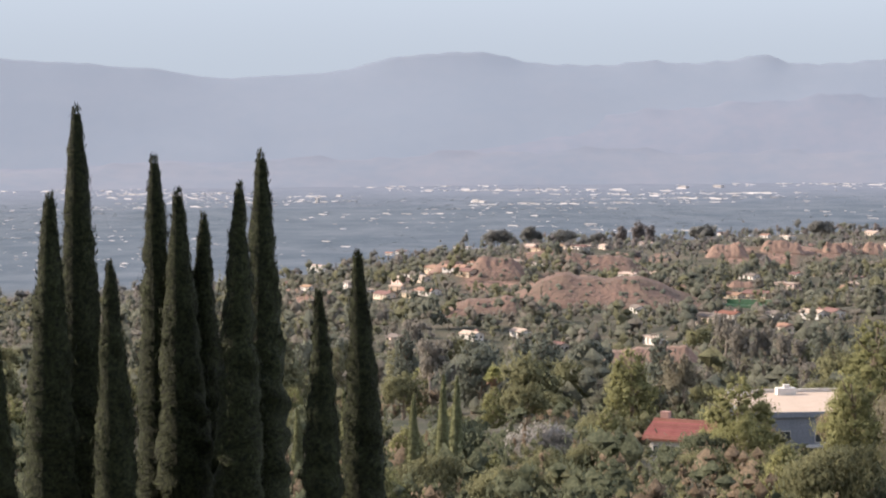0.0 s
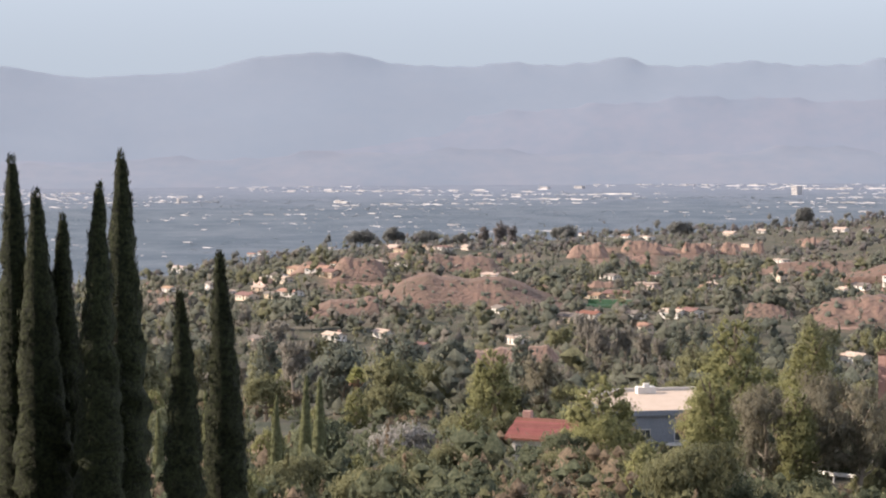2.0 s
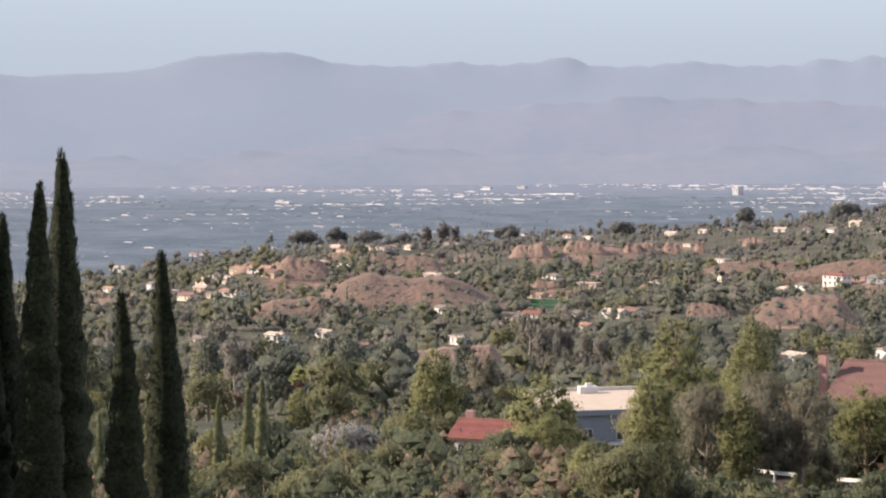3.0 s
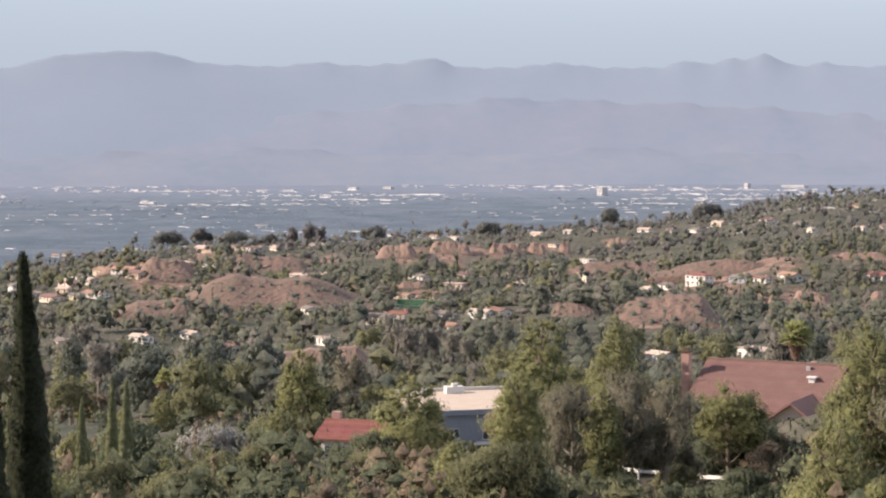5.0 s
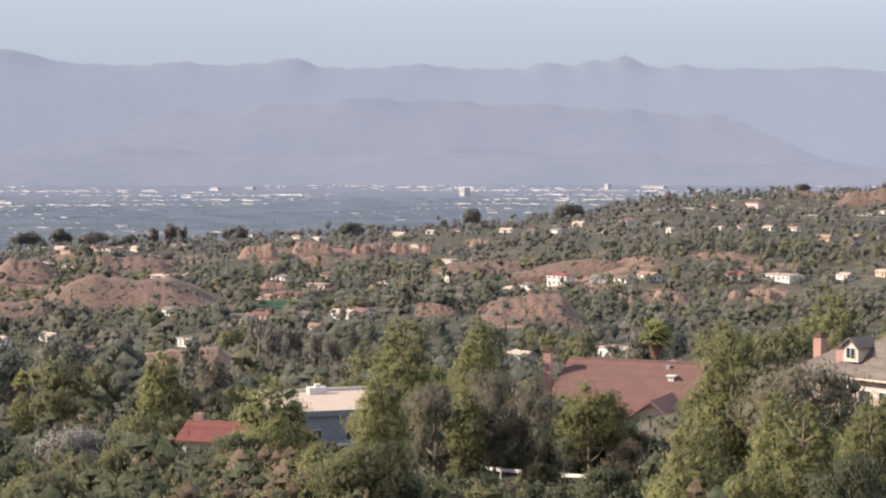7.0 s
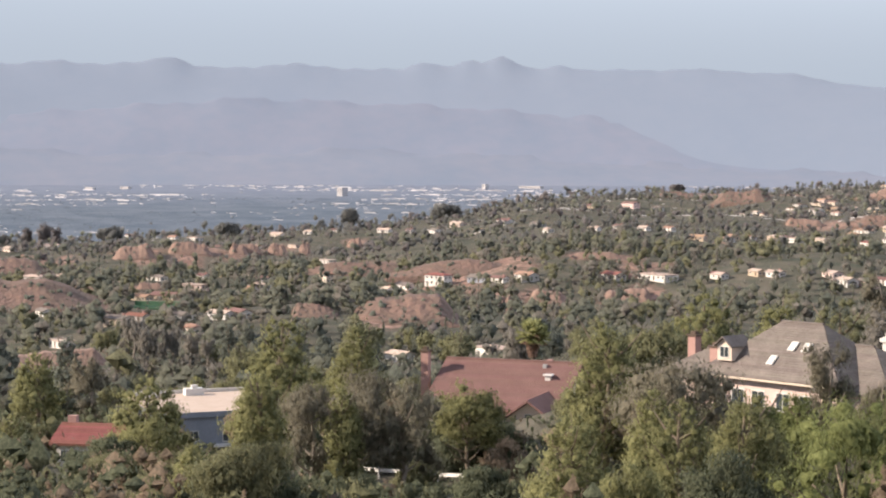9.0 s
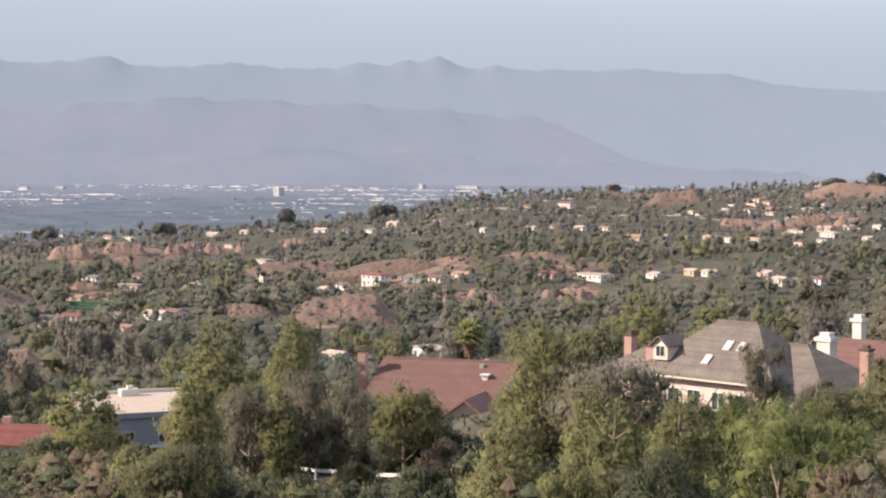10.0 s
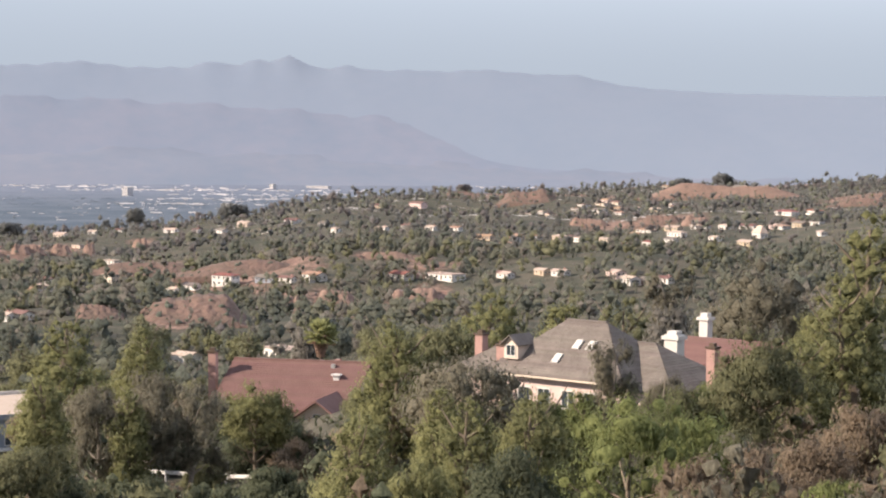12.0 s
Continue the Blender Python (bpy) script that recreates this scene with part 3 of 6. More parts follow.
def cypress(h, w, leafmat, seed, label, leafsize=0.13, n=7000, group="row of cypresses"):
    """Narrow column of upswept sprays with a ragged pointed tip."""
    g = np.random.default_rng(seed)
    root = tagged(new("italian_cypress"), label, "tree", group)
    part("trunk", sheet("trunk", *tube([(0, 0, -0.4), (0.02, 0, 0.35 * h), (0, 0.02, 0.8 * h)], [0.17, 0.11, 0.03], 7), M["bark"]), None, root)
    u = g.uniform(0.0, 1, n) ** 0.8
    z = 0.02 * h + u * 0.975 * h
    th = g.uniform(0, 2 * np.pi, n)

    def prof(u):
        return np.minimum(1, (u + 0.03) * 5) ** 0.6 * (0.10 + 0.90 * np.clip((1 - u) / 0.66, 0, 1) ** 0.8) * (1 - 0.12 * np.clip((0.6 - u), 0, 1))
    waves = [(g.integers(1, 6), g.uniform(0.8, 6.5), g.uniform(0, 6.28)) for _ in range(14)]

    def lumpy(t, v):
        return 1 + 0.036 * sum(np.sin(k * t + f * v + p) for k, f, p in waves)
    lump = lumpy(th, z)
    rad = 0.5 * w * prof(u) * lump * g.uniform(0.9, 1.05, n)
    lean = 0.10 * np.sin(u * 3 + seed) * u
    c = np.stack([rad * np.cos(th) + lean, rad * np.sin(th), z], 1)
    out = np.stack([np.cos(th), np.sin(th), 0 * th], 1)
    up = np.stack([0.35 * np.cos(th), 0.35 * np.sin(th), 1 + 0 * th], 1)
    # dense body
    zz, aa = np.meshgrid(np.linspace(0.0, 0.985, 90), np.linspace(0, 2 * np.pi, 20), indexing="ij")
    hz = 0.02 * h + zz * 0.975 * h
    lump = lumpy(aa, hz)
    body = 0.5 * w * prof(zz) * lump * (0.94 + g.uniform(-0.07, 0.07, zz.shape))
    body[:, -1] = body[:, 0]
    V1 = np.stack([body * np.cos(aa) + 0.10 * np.sin(zz * 3 + seed) * zz, body * np.sin(aa), hz], -1).reshape(-1, 3)
    q = grid_faces(90, 20)
    F1 = np.concatenate([q[:, [0, 1, 2]], q[:, [0, 2, 3]]])
    N1 = np.stack([np.cos(aa), np.sin(aa), 0.15 + 0 * aa], -1).reshape(-1, 3)
    V2, F2 = sprigs(c, out, np.full(n, leafsize) * (0.65 + 0.5 * (1 - u)), g, 0.42, up)
    # loose sprays that break the outline
    k = n // 9
    s = g.integers(0, n, k)
    V3, F3 = sprigs(c[s] * (1.1, 1.1, 1) + (0, 0, 0.06), out[s], np.full(k, leafsize * 2.2), g, 0.3, np.array([0, 0, 1.0]))
    V, F = join([(V1, F1), (V2, F2), (V3, F3)])
    nor = np.concatenate([unit(N1), np.repeat(unit(out + (0, 0, 0.15)), 3, 0), np.repeat(unit(out[s] + (0, 0, 0.15)), 3, 0)])
    part("crown", sheet("crown", V, F, leafmat, False, nor), None, root)
    return root


def fan_palm(h, w, seed, label):
    g = np.random.default_rng(seed)
    root = tagged(new("fan_palm"), label, "palm tree")
    part("trunk", sheet("trunk", *tube([(0, 0, -0.4), (0.1, 0, h * 0.5), (0.05, 0, h * 0.88)], [0.34, 0.26, 0.24], 9), M["bark"]), None, root)
    green, dead = [], []
    for k in range(58):
        th, up = k * 2.4, g.uniform(-0.7, 1.4)
        d = np.array([np.cos(th) * np.cos(up), np.sin(th) * np.cos(up), np.sin(up)])
        L = w * 0.5 * g.uniform(0.7, 1)
        c0 = np.array([0.05, 0, h * 0.88])
        hub = c0 + d * L * 0.5
        side = unit(np.cross(d, [0, 0, 1.0]))
        for s in np.linspace(-1, 1, 9):
            e = unit(d * 1.0 + side * s * 1.2 + np.array([0, 0, 0.1 - 0.35 * abs(s)]))
            tip = hub + e * L * 0.55
            q = unit(np.cross(e, g.normal(size=3))) * 0.12 * L / 1.5
            (green if up > -0.55 else dead).append((np.stack([hub - q, hub + q, tip + q * 0.3, tip - q * 0.3]), np.arange(4)[None]))
        q = side * 0.03
        green.append((np.stack([c0 - q, c0 + q, hub + q, hub - q]), np.arange(4)[None]))
    for k in range(260):
        th, z = g.uniform(0, 6.28), h * g.uniform(0.74, 0.88)
        wide = 0.4 + w * 0.9 * max(0.0, z / h - 0.74)
        c = np.array([np.cos(th) * wide, np.sin(th) * wide, z])
        q = np.array([-np.sin(th), np.cos(th), 0]) * 0.12
        dwn = np.array([np.cos(th) * 0.1, np.sin(th) * 0.1, -0.7])
        dead.append((np.stack([c - q, c + q, c + dwn + q * 0.4, c + dwn - q * 0.4]), np.arange(4)[None]))
    part("crown", sheet("crown", *join(green), M["palm"], False), None, root)
    part("dead_frond_skirt", sheet("dead_frond_skirt", *join(dead), M["thatch"], False), None, root, "skirt of dry hanging fronds")
    return root


# ---- houses ----
def box(bm, x0, x1, y0, y1, z0, z1):
    v = [bm.verts.new(c) for c in ((x0, y0, z0), (x1, y0, z0), (x1, y1, z0), (x0, y1, z0), (x0, y0, z1), (x1, y0, z1), (x1, y1, z1), (x0, y1, z1))]
    for f in ((3, 2, 1, 0), (4, 5, 6, 7), (0, 1, 5, 4), (1, 2, 6, 5), (2, 3, 7, 6), (3, 0, 4, 7)):
        bm.faces.new([v[i] for i in f])
    return bm


def boxes(*rows):
    bm = bmesh.new()
    for b in rows:
        box(bm, *b)
    return bm


def slab(bm, corners, thick):
    """A roof plane with thickness, from its upper corners."""
    up = [bm.verts.new(c) for c in corners]
    lo = [bm.verts.new((c[0], c[1], c[2] - thick)) for c in corners]
    bm.faces.new(up)
    bm.faces.new(lo[::-1])
    k = len(up)
    for i in range(k):
        j = (i + 1) % k
        bm.faces.new((up[i], lo[i], lo[j], up[j]))
    return bm


def gable_walls(w, d, h, rise, sink=2.0):
    """Wall body with pointed ends on the short sides."""
    bm = bmesh.new()
    prof = [(-d / 2, -sink), (d / 2, -sink), (d / 2, h), (0, h + rise), (-d / 2, h)]
    a = [bm.verts.new((-w / 2, y, z)) for y, z in prof]
    b = [bm.verts.new((w / 2, y, z)) for y, z in prof]
    bm.faces.new(a[::-1])
    bm.faces.new(b)
    for i in range(5):
        j = (i + 1) % 5
        bm.faces.new((a[i], a[j], b[j], b[i]))
    return bm


def gable_roof(w, d, h, rise, eave=0.5, thick=0.18):
    k = rise / (d / 2)
    ww, y, lift = w / 2 + eave, d / 2 + eave, thick + 0.03
    bm = bmesh.new()
    slab(bm, [(-ww, -y, h - eave * k + lift), (ww, -y, h - eave * k + lift), (ww, 0, h + rise + lift), (-ww, 0, h + rise + lift)], thick)
    slab(bm, [(-ww, 0, h + rise + lift), (ww, 0, h + rise + lift), (ww, y, h - eave * k + lift), (-ww, y, h - eave * k + lift)], thick)
    return bm


def hip_roof(w, d, h, rise, eave=0.5, thick=0.16):
    W, D = w / 2 + eave, d / 2 + eave
    s = max(0.3, W - D)
    bm = bmesh.new()
    c = [bm.verts.new(p) for p in ((-W, -D, h), (W, -D, h), (W, D, h), (-W, D, h))]
    t = [bm.verts.new(p) for p in ((-W, -D, h + thick), (W, -D, h + thick), (W, D, h + thick), (-W, D, h + thick))]
    e = [bm.verts.new((-s, 0, h + rise)), bm.verts.new((s, 0, h + rise))]
    bm.faces.new(c[::-1])
    for i in range(4):
        j = (i + 1) % 4
        bm.faces.new((c[i], c[j], t[j], t[i]))
    bm.faces.new((t[0], t[1], e[1], e[0])), bm.faces.new((t[2], t[3], e[0], e[1]))
    bm.faces.new((t[1], t[2], e[1])), bm.faces.new((t[3], t[0], e[0]))
    return bm


def frame_mesh():
    """A window frame 1 x 1 in the xz plane, facing -y."""
    bm = boxes((-0.5, 0.5, -0.04, 0.05, 0.44, 0.5), (-0.5, 0.5, -0.06, 0.05, -0.5, -0.44), (-0.5, -0.45, -0.04, 0.05, -0.44, 0.44), (0.45, 0.5, -0.04, 0.05, -0.44, 0.44), (-0.02, 0.02, -0.03, 0.05, -0.44, 0.44))
    me = bpy.data.meshes.new("window")
    bm.to_mesh(me)
    me.materials.append(M["trimwhite"])
    return me


def pane_mesh():
    bm = boxes((-0.46, 0.46, -0.015, 0.04, -0.46, 0.46))
    me = bpy.data.meshes.new("pane")
    bm.to_mesh(me)
    me.materials.append(M["glass"])
    return me


FRAME_MESH, PANE_MESH = frame_mesh(), pane_mesh()


def window(parent, x, y, z, w, h, side=0.0):
    """side: degrees by which the wall is turned from the front."""
    f = part("window", FRAME_MESH, None, parent)
    f.matrix_basis = pose(x, y, z, 0, 0, side) @ Matrix.Diagonal((w, 1, h, 1))
    part("pane", PANE_MESH, None, f)
    return f


DOOR_MESH = bpy.data.meshes.new("door")
_b = boxes((-0.5, 0.5, -0.03, 0.05, 0.0, 1.0), (-0.56, -0.5, -0.05, 0.05, 0, 1.05), (0.5, 0.56, -0.05, 0.05, 0, 1.05), (-0.5, 0.5, -0.05, 0.05, 1.0, 1.05))
_b.to_mesh(DOOR_MESH)
DOOR_MESH.materials.append(M["darkwood"])


def house(az, r, w, h, wall="white", roof="brownroof", form="gable", turn=0.0, d=0.0, chimney=0.0, label="", storeys=1, wing=0.0):
    """A far house, its front towards the viewpoint and turned by `turn` degrees; h: wall height."""
    root = tagged(new("house"), label, "house", "hillside houses")
    w *= 1.35 if w < 12 and h < 4 else 1.0
    d = d or min(10.0, max(5.0, 0.5 * w))
    rise = 0.36 * min(d, 9) * 0.5
    if form == "flat":
        part("wall", boxes((-w / 2, w / 2, -d / 2, d / 2, -2.5, h)), M[wall], root)
        part("roof", boxes((-w / 2 - 0.3, w / 2 + 0.3, -d / 2 - 0.6, d / 2 + 0.3, h, h + 0.28), (-w * 0.2, -w * 0.2 + 1.6, -0.7, 0.7, h + 0.28, h + 0.9)), M[roof], root)
    elif form == "gable":
        part("wall", gable_walls(w, d, h, rise, 2.5), M[wall], root)
        part("roof", gable_roof(w, d, h, rise), M[roof], root)
    else:
        part("wall", boxes((-w / 2, w / 2, -d / 2, d / 2, -2.5, h)), M[wall], root)
        part("roof", hip_roof(w, d, h, rise if form == "hip" else 0.45 * w, 0.6), M[roof], root)
    if wing:
        x0 = w / 2 - wing / 2 - 0.2
        b = gable_walls(5.0, wing, h * 0.94, wing * 0.2, 2.5)
        bmesh.ops.rotate(b, verts=b.verts, cent=(0, 0, 0), matrix=Matrix.Rotation(radians(90), 3, "Z"))
        bmesh.ops.translate(b, verts=b.verts, vec=(x0, -d / 2 - 2.0, 0))
        part("wing", b, M[wall], root)
        b = gable_roof(5.0, wing, h * 0.94, wing * 0.2)
        bmesh.ops.rotate(b, verts=b.verts, cent=(0, 0, 0), matrix=Matrix.Rotation(radians(90), 3, "Z"))
        bmesh.ops.translate(b, verts=b.verts, vec=(x0, -d / 2 - 2.0, 0.01))
        part("wing_roof", b, M[roof], root)
    n = max(2, int(w / 3.4))
    for s in range(storeys):
        zc = 1.55 + s * 2.8 if h > 2.6 else h * 0.55
        for i in range(n):
            x = -w / 2 + w * (i + 0.5) / n
            if s == 0 and i == n // 2 and not wing:
                q = part("door", DOOR_MESH, None, root)
                q.matrix_basis = pose(x, -d / 2, 0) @ Matrix.Diagonal((1.0, 1, min(2.1, h * 0.8), 1))
            else:
                window(root, x, -d / 2, zc, 1.5, min(1.3, h * 0.45))
        for sgn in (-1, 1):
            for y in (-d * 0.22, d * 0.22):
                window(root, sgn * w / 2, y, zc, 1.2, min(1.2, h * 0.42), sgn * 90)
    if chimney:
        part("chimney", boxes((w * 0.22, w * 0.22 + 0.9, 0.1, 1.0, 0, h + rise + chimney), (w * 0.22 - 0.08, w * 0.22 + 0.98, 0.02, 1.08, h + rise + chimney - 0.25, h + rise + chimney - 0.08)), M["brick"], root, "brick chimney")
    return stand(root, az, r, 0, -az + turn - 24)


def courses(parent, name, corners, n, mat, lift=0.03, thick=0.03):
    """Overlapping rows of shingles on a roof plane; corners: eave left, eave right, top right, top left."""
    a, b, c, d = [Vector(q) for q in corners]
    nor = (b - a).cross(d - a).normalized()
    for i in range(n):
        s, e = i / n, min(1.0, (i + 1.25) / n)
        lo, hi = (a.lerp(d, s), b.lerp(c, s)), (a.lerp(d, e), b.lerp(c, e))
        bm = bmesh.new()
        v = [bm.verts.new(q) for q in (lo[0] + nor * (lift + thick), lo[1] + nor * (lift + thick), hi[1] + nor * 0.02, hi[0] + nor * 0.02, lo[0] + nor * 0.01, lo[1] + nor * 0.01)]
        bm.faces.new((v[0], v[1], v[2], v[3]))
        bm.faces.new((v[4], v[5], v[1], v[0]))
        part(name, bm, mat, parent)


def brick_stack(parent, x, y, z0, z1, w, d, mat, label, cap=True):
    s = part("chimney", boxes((x - w / 2, x + w / 2, y - d / 2, y + d / 2, z0, z1)), mat, parent, label)
    if cap:
        part("chimney_cap", boxes((x - w / 2 - 0.1, x + w / 2 + 0.1, y - d / 2 - 0.1, y + d / 2 + 0.1, z1, z1 + 0.16), (x - w * 0.3, x + w * 0.3, y - d * 0.3, y + d * 0.3, z1 + 0.16, z1 + 0.42)), M["darkwood"] if mat is not M["white"] else M["white"], s)
    return s


# ---- near houses ----
def near_house(name, az, r, z, turn, label):
    x, y = polar(az, r)
    root = tagged(new(name), label, "house")
    root.matrix_basis = pose(float(x), float(y), z, 0, 0, turn - az)
    return root


# the low house with the brown roof
brown = near_house("house", 20.1, 168, -24.1, -18, "low cream house with a broad brown shingle roof among trees")
part("wall", gable_walls(11.6, 12.0, 3.2, 3.2, 1.5), M["cream"], brown)
part("roof", gable_roof(11.6, 12.0, 3.2, 3.2, 0.6, 0.2), M["brownroof"], brown)
E_, T_ = 3.2 - 0.6 * 3.2 / 6 + 0.23, 3.2 + 3.2 + 0.23
courses(brown, "shingle_course", [(-6.4, -6.6, E_), (6.4, -6.6, E_), (6.4, 0, T_), (-6.4, 0, T_)], 24, M["brownroof"])
part("ridge_cap", boxes((-6.4, 6.4, -0.16, 0.16, T_ - 0.02, T_ + 0.1)), M["brownroof"], brown)
brick_stack(brown, -7.5, -2.5, -1, 7.4, 0.7, 0.7, M["brick"], "tall red brick chimney")
brick_stack(brown, -5.6, 1.6, 3, 6.1, 0.7, 0.7, M["brick"], "short brick chimney")
brick_stack(brown, 3.1, 0.9, 4, 6.75, 0.5, 0.5, M["brick"], "short brick chimney", False)
part("roof_vent", boxes((3.7, 4.2, -2.6, -2.1, 5.0, 5.7), (3.55, 4.35, -2.75, -1.95, 5.7, 5.82)), M["trimwhite"], brown, "white roof vent")
part("roof_vent", boxes((3.0, 3.35, -1.0, -0.65, 5.8, 6.5)), M["metal"], brown, "grey roof vent")
b = gable_walls(4.6, 5.4, 2.9, 1.9, 1.5)
bmesh.ops.rotate(b, verts=b.verts, cent=(0, 0, 0), matrix=Matrix.Rotation(radians(90), 3, "Z"))
bmesh.ops.translate(b, verts=b.verts, vec=(4.5, -7.4, -0.5))
part("wing", b, M["cream"], brown)
b = gable_roof(5.4, 5.4, 2.9, 1.9, 0.45, 0.2)
bmesh.ops.rotate(b, verts=b.verts, cent=(0, 0, 0), matrix=Matrix.Rotation(radians(90), 3, "Z"))
bmesh.ops.translate(b, verts=b.verts, vec=(4.5, -7.2, -0.48))
part("wing_roof", b, M["brownroof"], brown)
window(brown, 4.4, -9.7, 2.9, 0.6, 0.8)
window(brown, 4.4, -9.7, 1.0, 1.8, 1.3)
for x in (-4.6, -2.6, -0.4):
    window(brown, x, -6.0, 1.5, 1.3, 1.3)
window(brown, -5.8, -2.5, 1.5, 1.4, 1.3, -90)

# the large house with the grey hip roof
grey = near_house("house", 28.8, 153, -20.2, -36, "large peach house with grey shingle hip roof and skylights")


def hip(parent, cx, cy, w, d, h, top, eave, n, mat):
    """Hip roof with shingle rows; w along x."""
    b = hip_roof(w, d, h, top - h, eave)
    bmesh.ops.translate(b, verts=b.verts, vec=(cx, cy, 0))
    part("roof", b, mat, parent)
    W, D, e = w / 2 + eave, d / 2 + eave, h + 0.16
    s = max(0.3, W - D)
    P = lambda x, y, z: (cx + x, cy + y, z)
    for q in ([P(-W, -D, e), P(W, -D, e), P(s, 0, top), P(-s, 0, top)], [P(W, -D, e), P(W, D, e), P(s, 0, top), P(s, 0, top)],
              [P(-W, D, e), P(-W, -D, e), P(-s, 0, top), P(-s, 0, top)]):
        courses(parent, "shingle_course", q, n, mat)
    part("ridge_cap", boxes((cx - s, cx + s, cy - 0.15, cy + 0.15, top - 0.02, top + 0.12)), mat, parent)


part("wall", boxes((-6.2, 6.2, -4.2, 4.2, -1.5, 3.5)), M["pink"], grey)
hip(grey, 0, 0, 12.4, 8.4, 3.5, 7.8, 0.8, 24, M["greyroof"])
part("wing", boxes((6.21, 9.6, -3.0, 5.0, -1.5, 2.9)), M["pink"], grey)
part("wing", boxes((-12.6, -6.21, -2.4, 3.4, -1.5, 2.7)), M["pink"], grey)
hip(grey, 4.6, 1.6, 10.6, 8.4, 2.9, 6.2, 0.7, 18, M["greyroof"])
hip(grey, -9.2, 0.5, 7.2, 5.4, 2.7, 4.9, 0.5, 12, M["greyroof"])
dorm = part("dormer", gable_walls(1.9, 1.25, 0.95, 0.55, 0.1), M["cream"], grey, "gabled dormer with a small paned window")
dorm.matrix_basis = pose(-4.6, -3.1, 4.85, 0, 0, 90) @ Matrix.Scale(1.15, 4)
dr = part("dormer_roof", gable_roof(2.1, 1.25, 0.95, 0.55, 0.18, 0.08), M["greyroof"], dorm)
f = window(dorm, -0.95, 0, 0.5, 0.8, 0.8, -90)
for x, y in ((0.7, -2.2), (2.0, -2.2), (-0.4, -3.5)):
    k = part("skylight", boxes((-0.32, 0.32, -0.5, 0.5, 0, 0.12)), M["trimwhite"], grey, "white framed skylight")
    k.matrix_basis = pose(x, y, 3.66 + (5 - 0 + y) / 5.0 * 4.14 + 0.1, 39.6, 0, 0)
    part("skylight_pane", boxes((-0.26, 0.26, -0.43, 0.43, 0.12, 0.14)), M["white"], k)
for x in (-5.0, -3.2, -1.2, 1.2, 3.4):
    window(grey, x, -4.2, 1.9, 1.3, 1.5)
for y in (-2.6, 0, 2.6):
    window(grey, -6.2, y, 1.9, 1.2, 1.4, -90)
part("fascia", boxes((-7.0, 7.0, -5.06, -4.98, 3.48, 3.64), (-7.06, -6.98, -4.98, 4.98, 3.48, 3.64)), M["cream"], grey, "pale eave board")
brick_stack(grey, -11.6, 0.6, 2, 5.85, 0.8, 0.8, M["brick"], "brick chimney with a cap")
brick_stack(grey, -8.0, -1.0, 3, 5.3, 0.8, 0.7, M["brick"], "short brick chimney")
w1 = brick_stack(grey, 5.0, 5.2, 1, 6.7, 1.25, 1.1, M["white"], "broad white chimney", False)
part("chimney_cap", boxes((4.2, 5.8, 4.5, 5.9, 6.3, 6.6), (4.55, 5.45, 4.8, 5.6, 6.6, 7.0)), M["white"], w1)
brick_stack(grey, 11.6, 0.6, -1, 6.4, 0.75, 0.7, M["brick"], "brick chimney with a cap")

# the neighbour behind it
back_house = near_house("house", 33.1, 190, -22.4, -30, "low house with a brown shingle roof and white chimney")
part("wall", gable_walls(11.0, 8.0, 2.9, 1.9, 1.5), M["cream"], back_house)
part("roof", gable_roof(11.0, 8.0, 2.9, 1.9, 0.6, 0.2), M["brownroof"], back_house)
courses(back_house, "shingle_course", [(-6.1, -4.6, 2.84), (6.1, -4.6, 2.84), (6.1, 0, 5.03), (-6.1, 0, 5.03)], 14, M["brownroof"])
for x in (-3.4, 0.4, 3.6):
    window(back_house, x, -4.0, 1.5, 1.4, 1.2)
wc = brick_stack(back_house, -3.4, 1.0, 2, 7.0, 1.0, 1.0, M["white"], "white chimney", False)
part("chimney_cap", boxes((-4.1, -2.7, 0.3, 1.7, 6.7, 7.0), (-3.8, -3.0, 0.6, 1.4, 7.0, 7.4)), M["white"], wc)

# the flat-roofed building
flat = near_house("house", 10.6, 219, -31.8, 14, "flat-roofed building with shade in its grey wall colour and pale gravel roof behind pines")
part("wall", boxes((-7, 7, -9.5, 6.5, -1.5, 3.7)), M["greywall"], flat)
part("roof", boxes((-7.3, 7.3, -9.8, 6.8, 3.7, 4.0)), M["paleroof"], flat)
part("parapet", boxes((-7.3, 7.3, 6.5, 6.8, 4.0, 4.4)), M["white"], flat)
part("fascia", boxes((-7.36, 7.36, -9.86, -9.8, 3.4, 4.02)), M["greywall"], flat)
part("air_conditioner", boxes((-1.0, 1.2, 4.0, 5.4, 4.0, 4.8), (-0.2, 0.5, 4.3, 4.9, 4.8, 5.2)), M["trimwhite"], flat, "white rooftop air conditioner")
part("air_conditioner", boxes((-6.0, -4.2, 4.6, 5.6, 4.0, 4.5)), M["trimwhite"], flat, "white rooftop air conditioner")
window(flat, 0.6, -9.5, 1.3, 1.4, 1.6)
window(flat, -3.4, -9.5, 1.3, 1.2, 1.2)
part("awning", boxes((-1.4, 1.6, -11.2, -9.52, 0.2, 0.35)), M["trimwhite"], flat, "white awning")

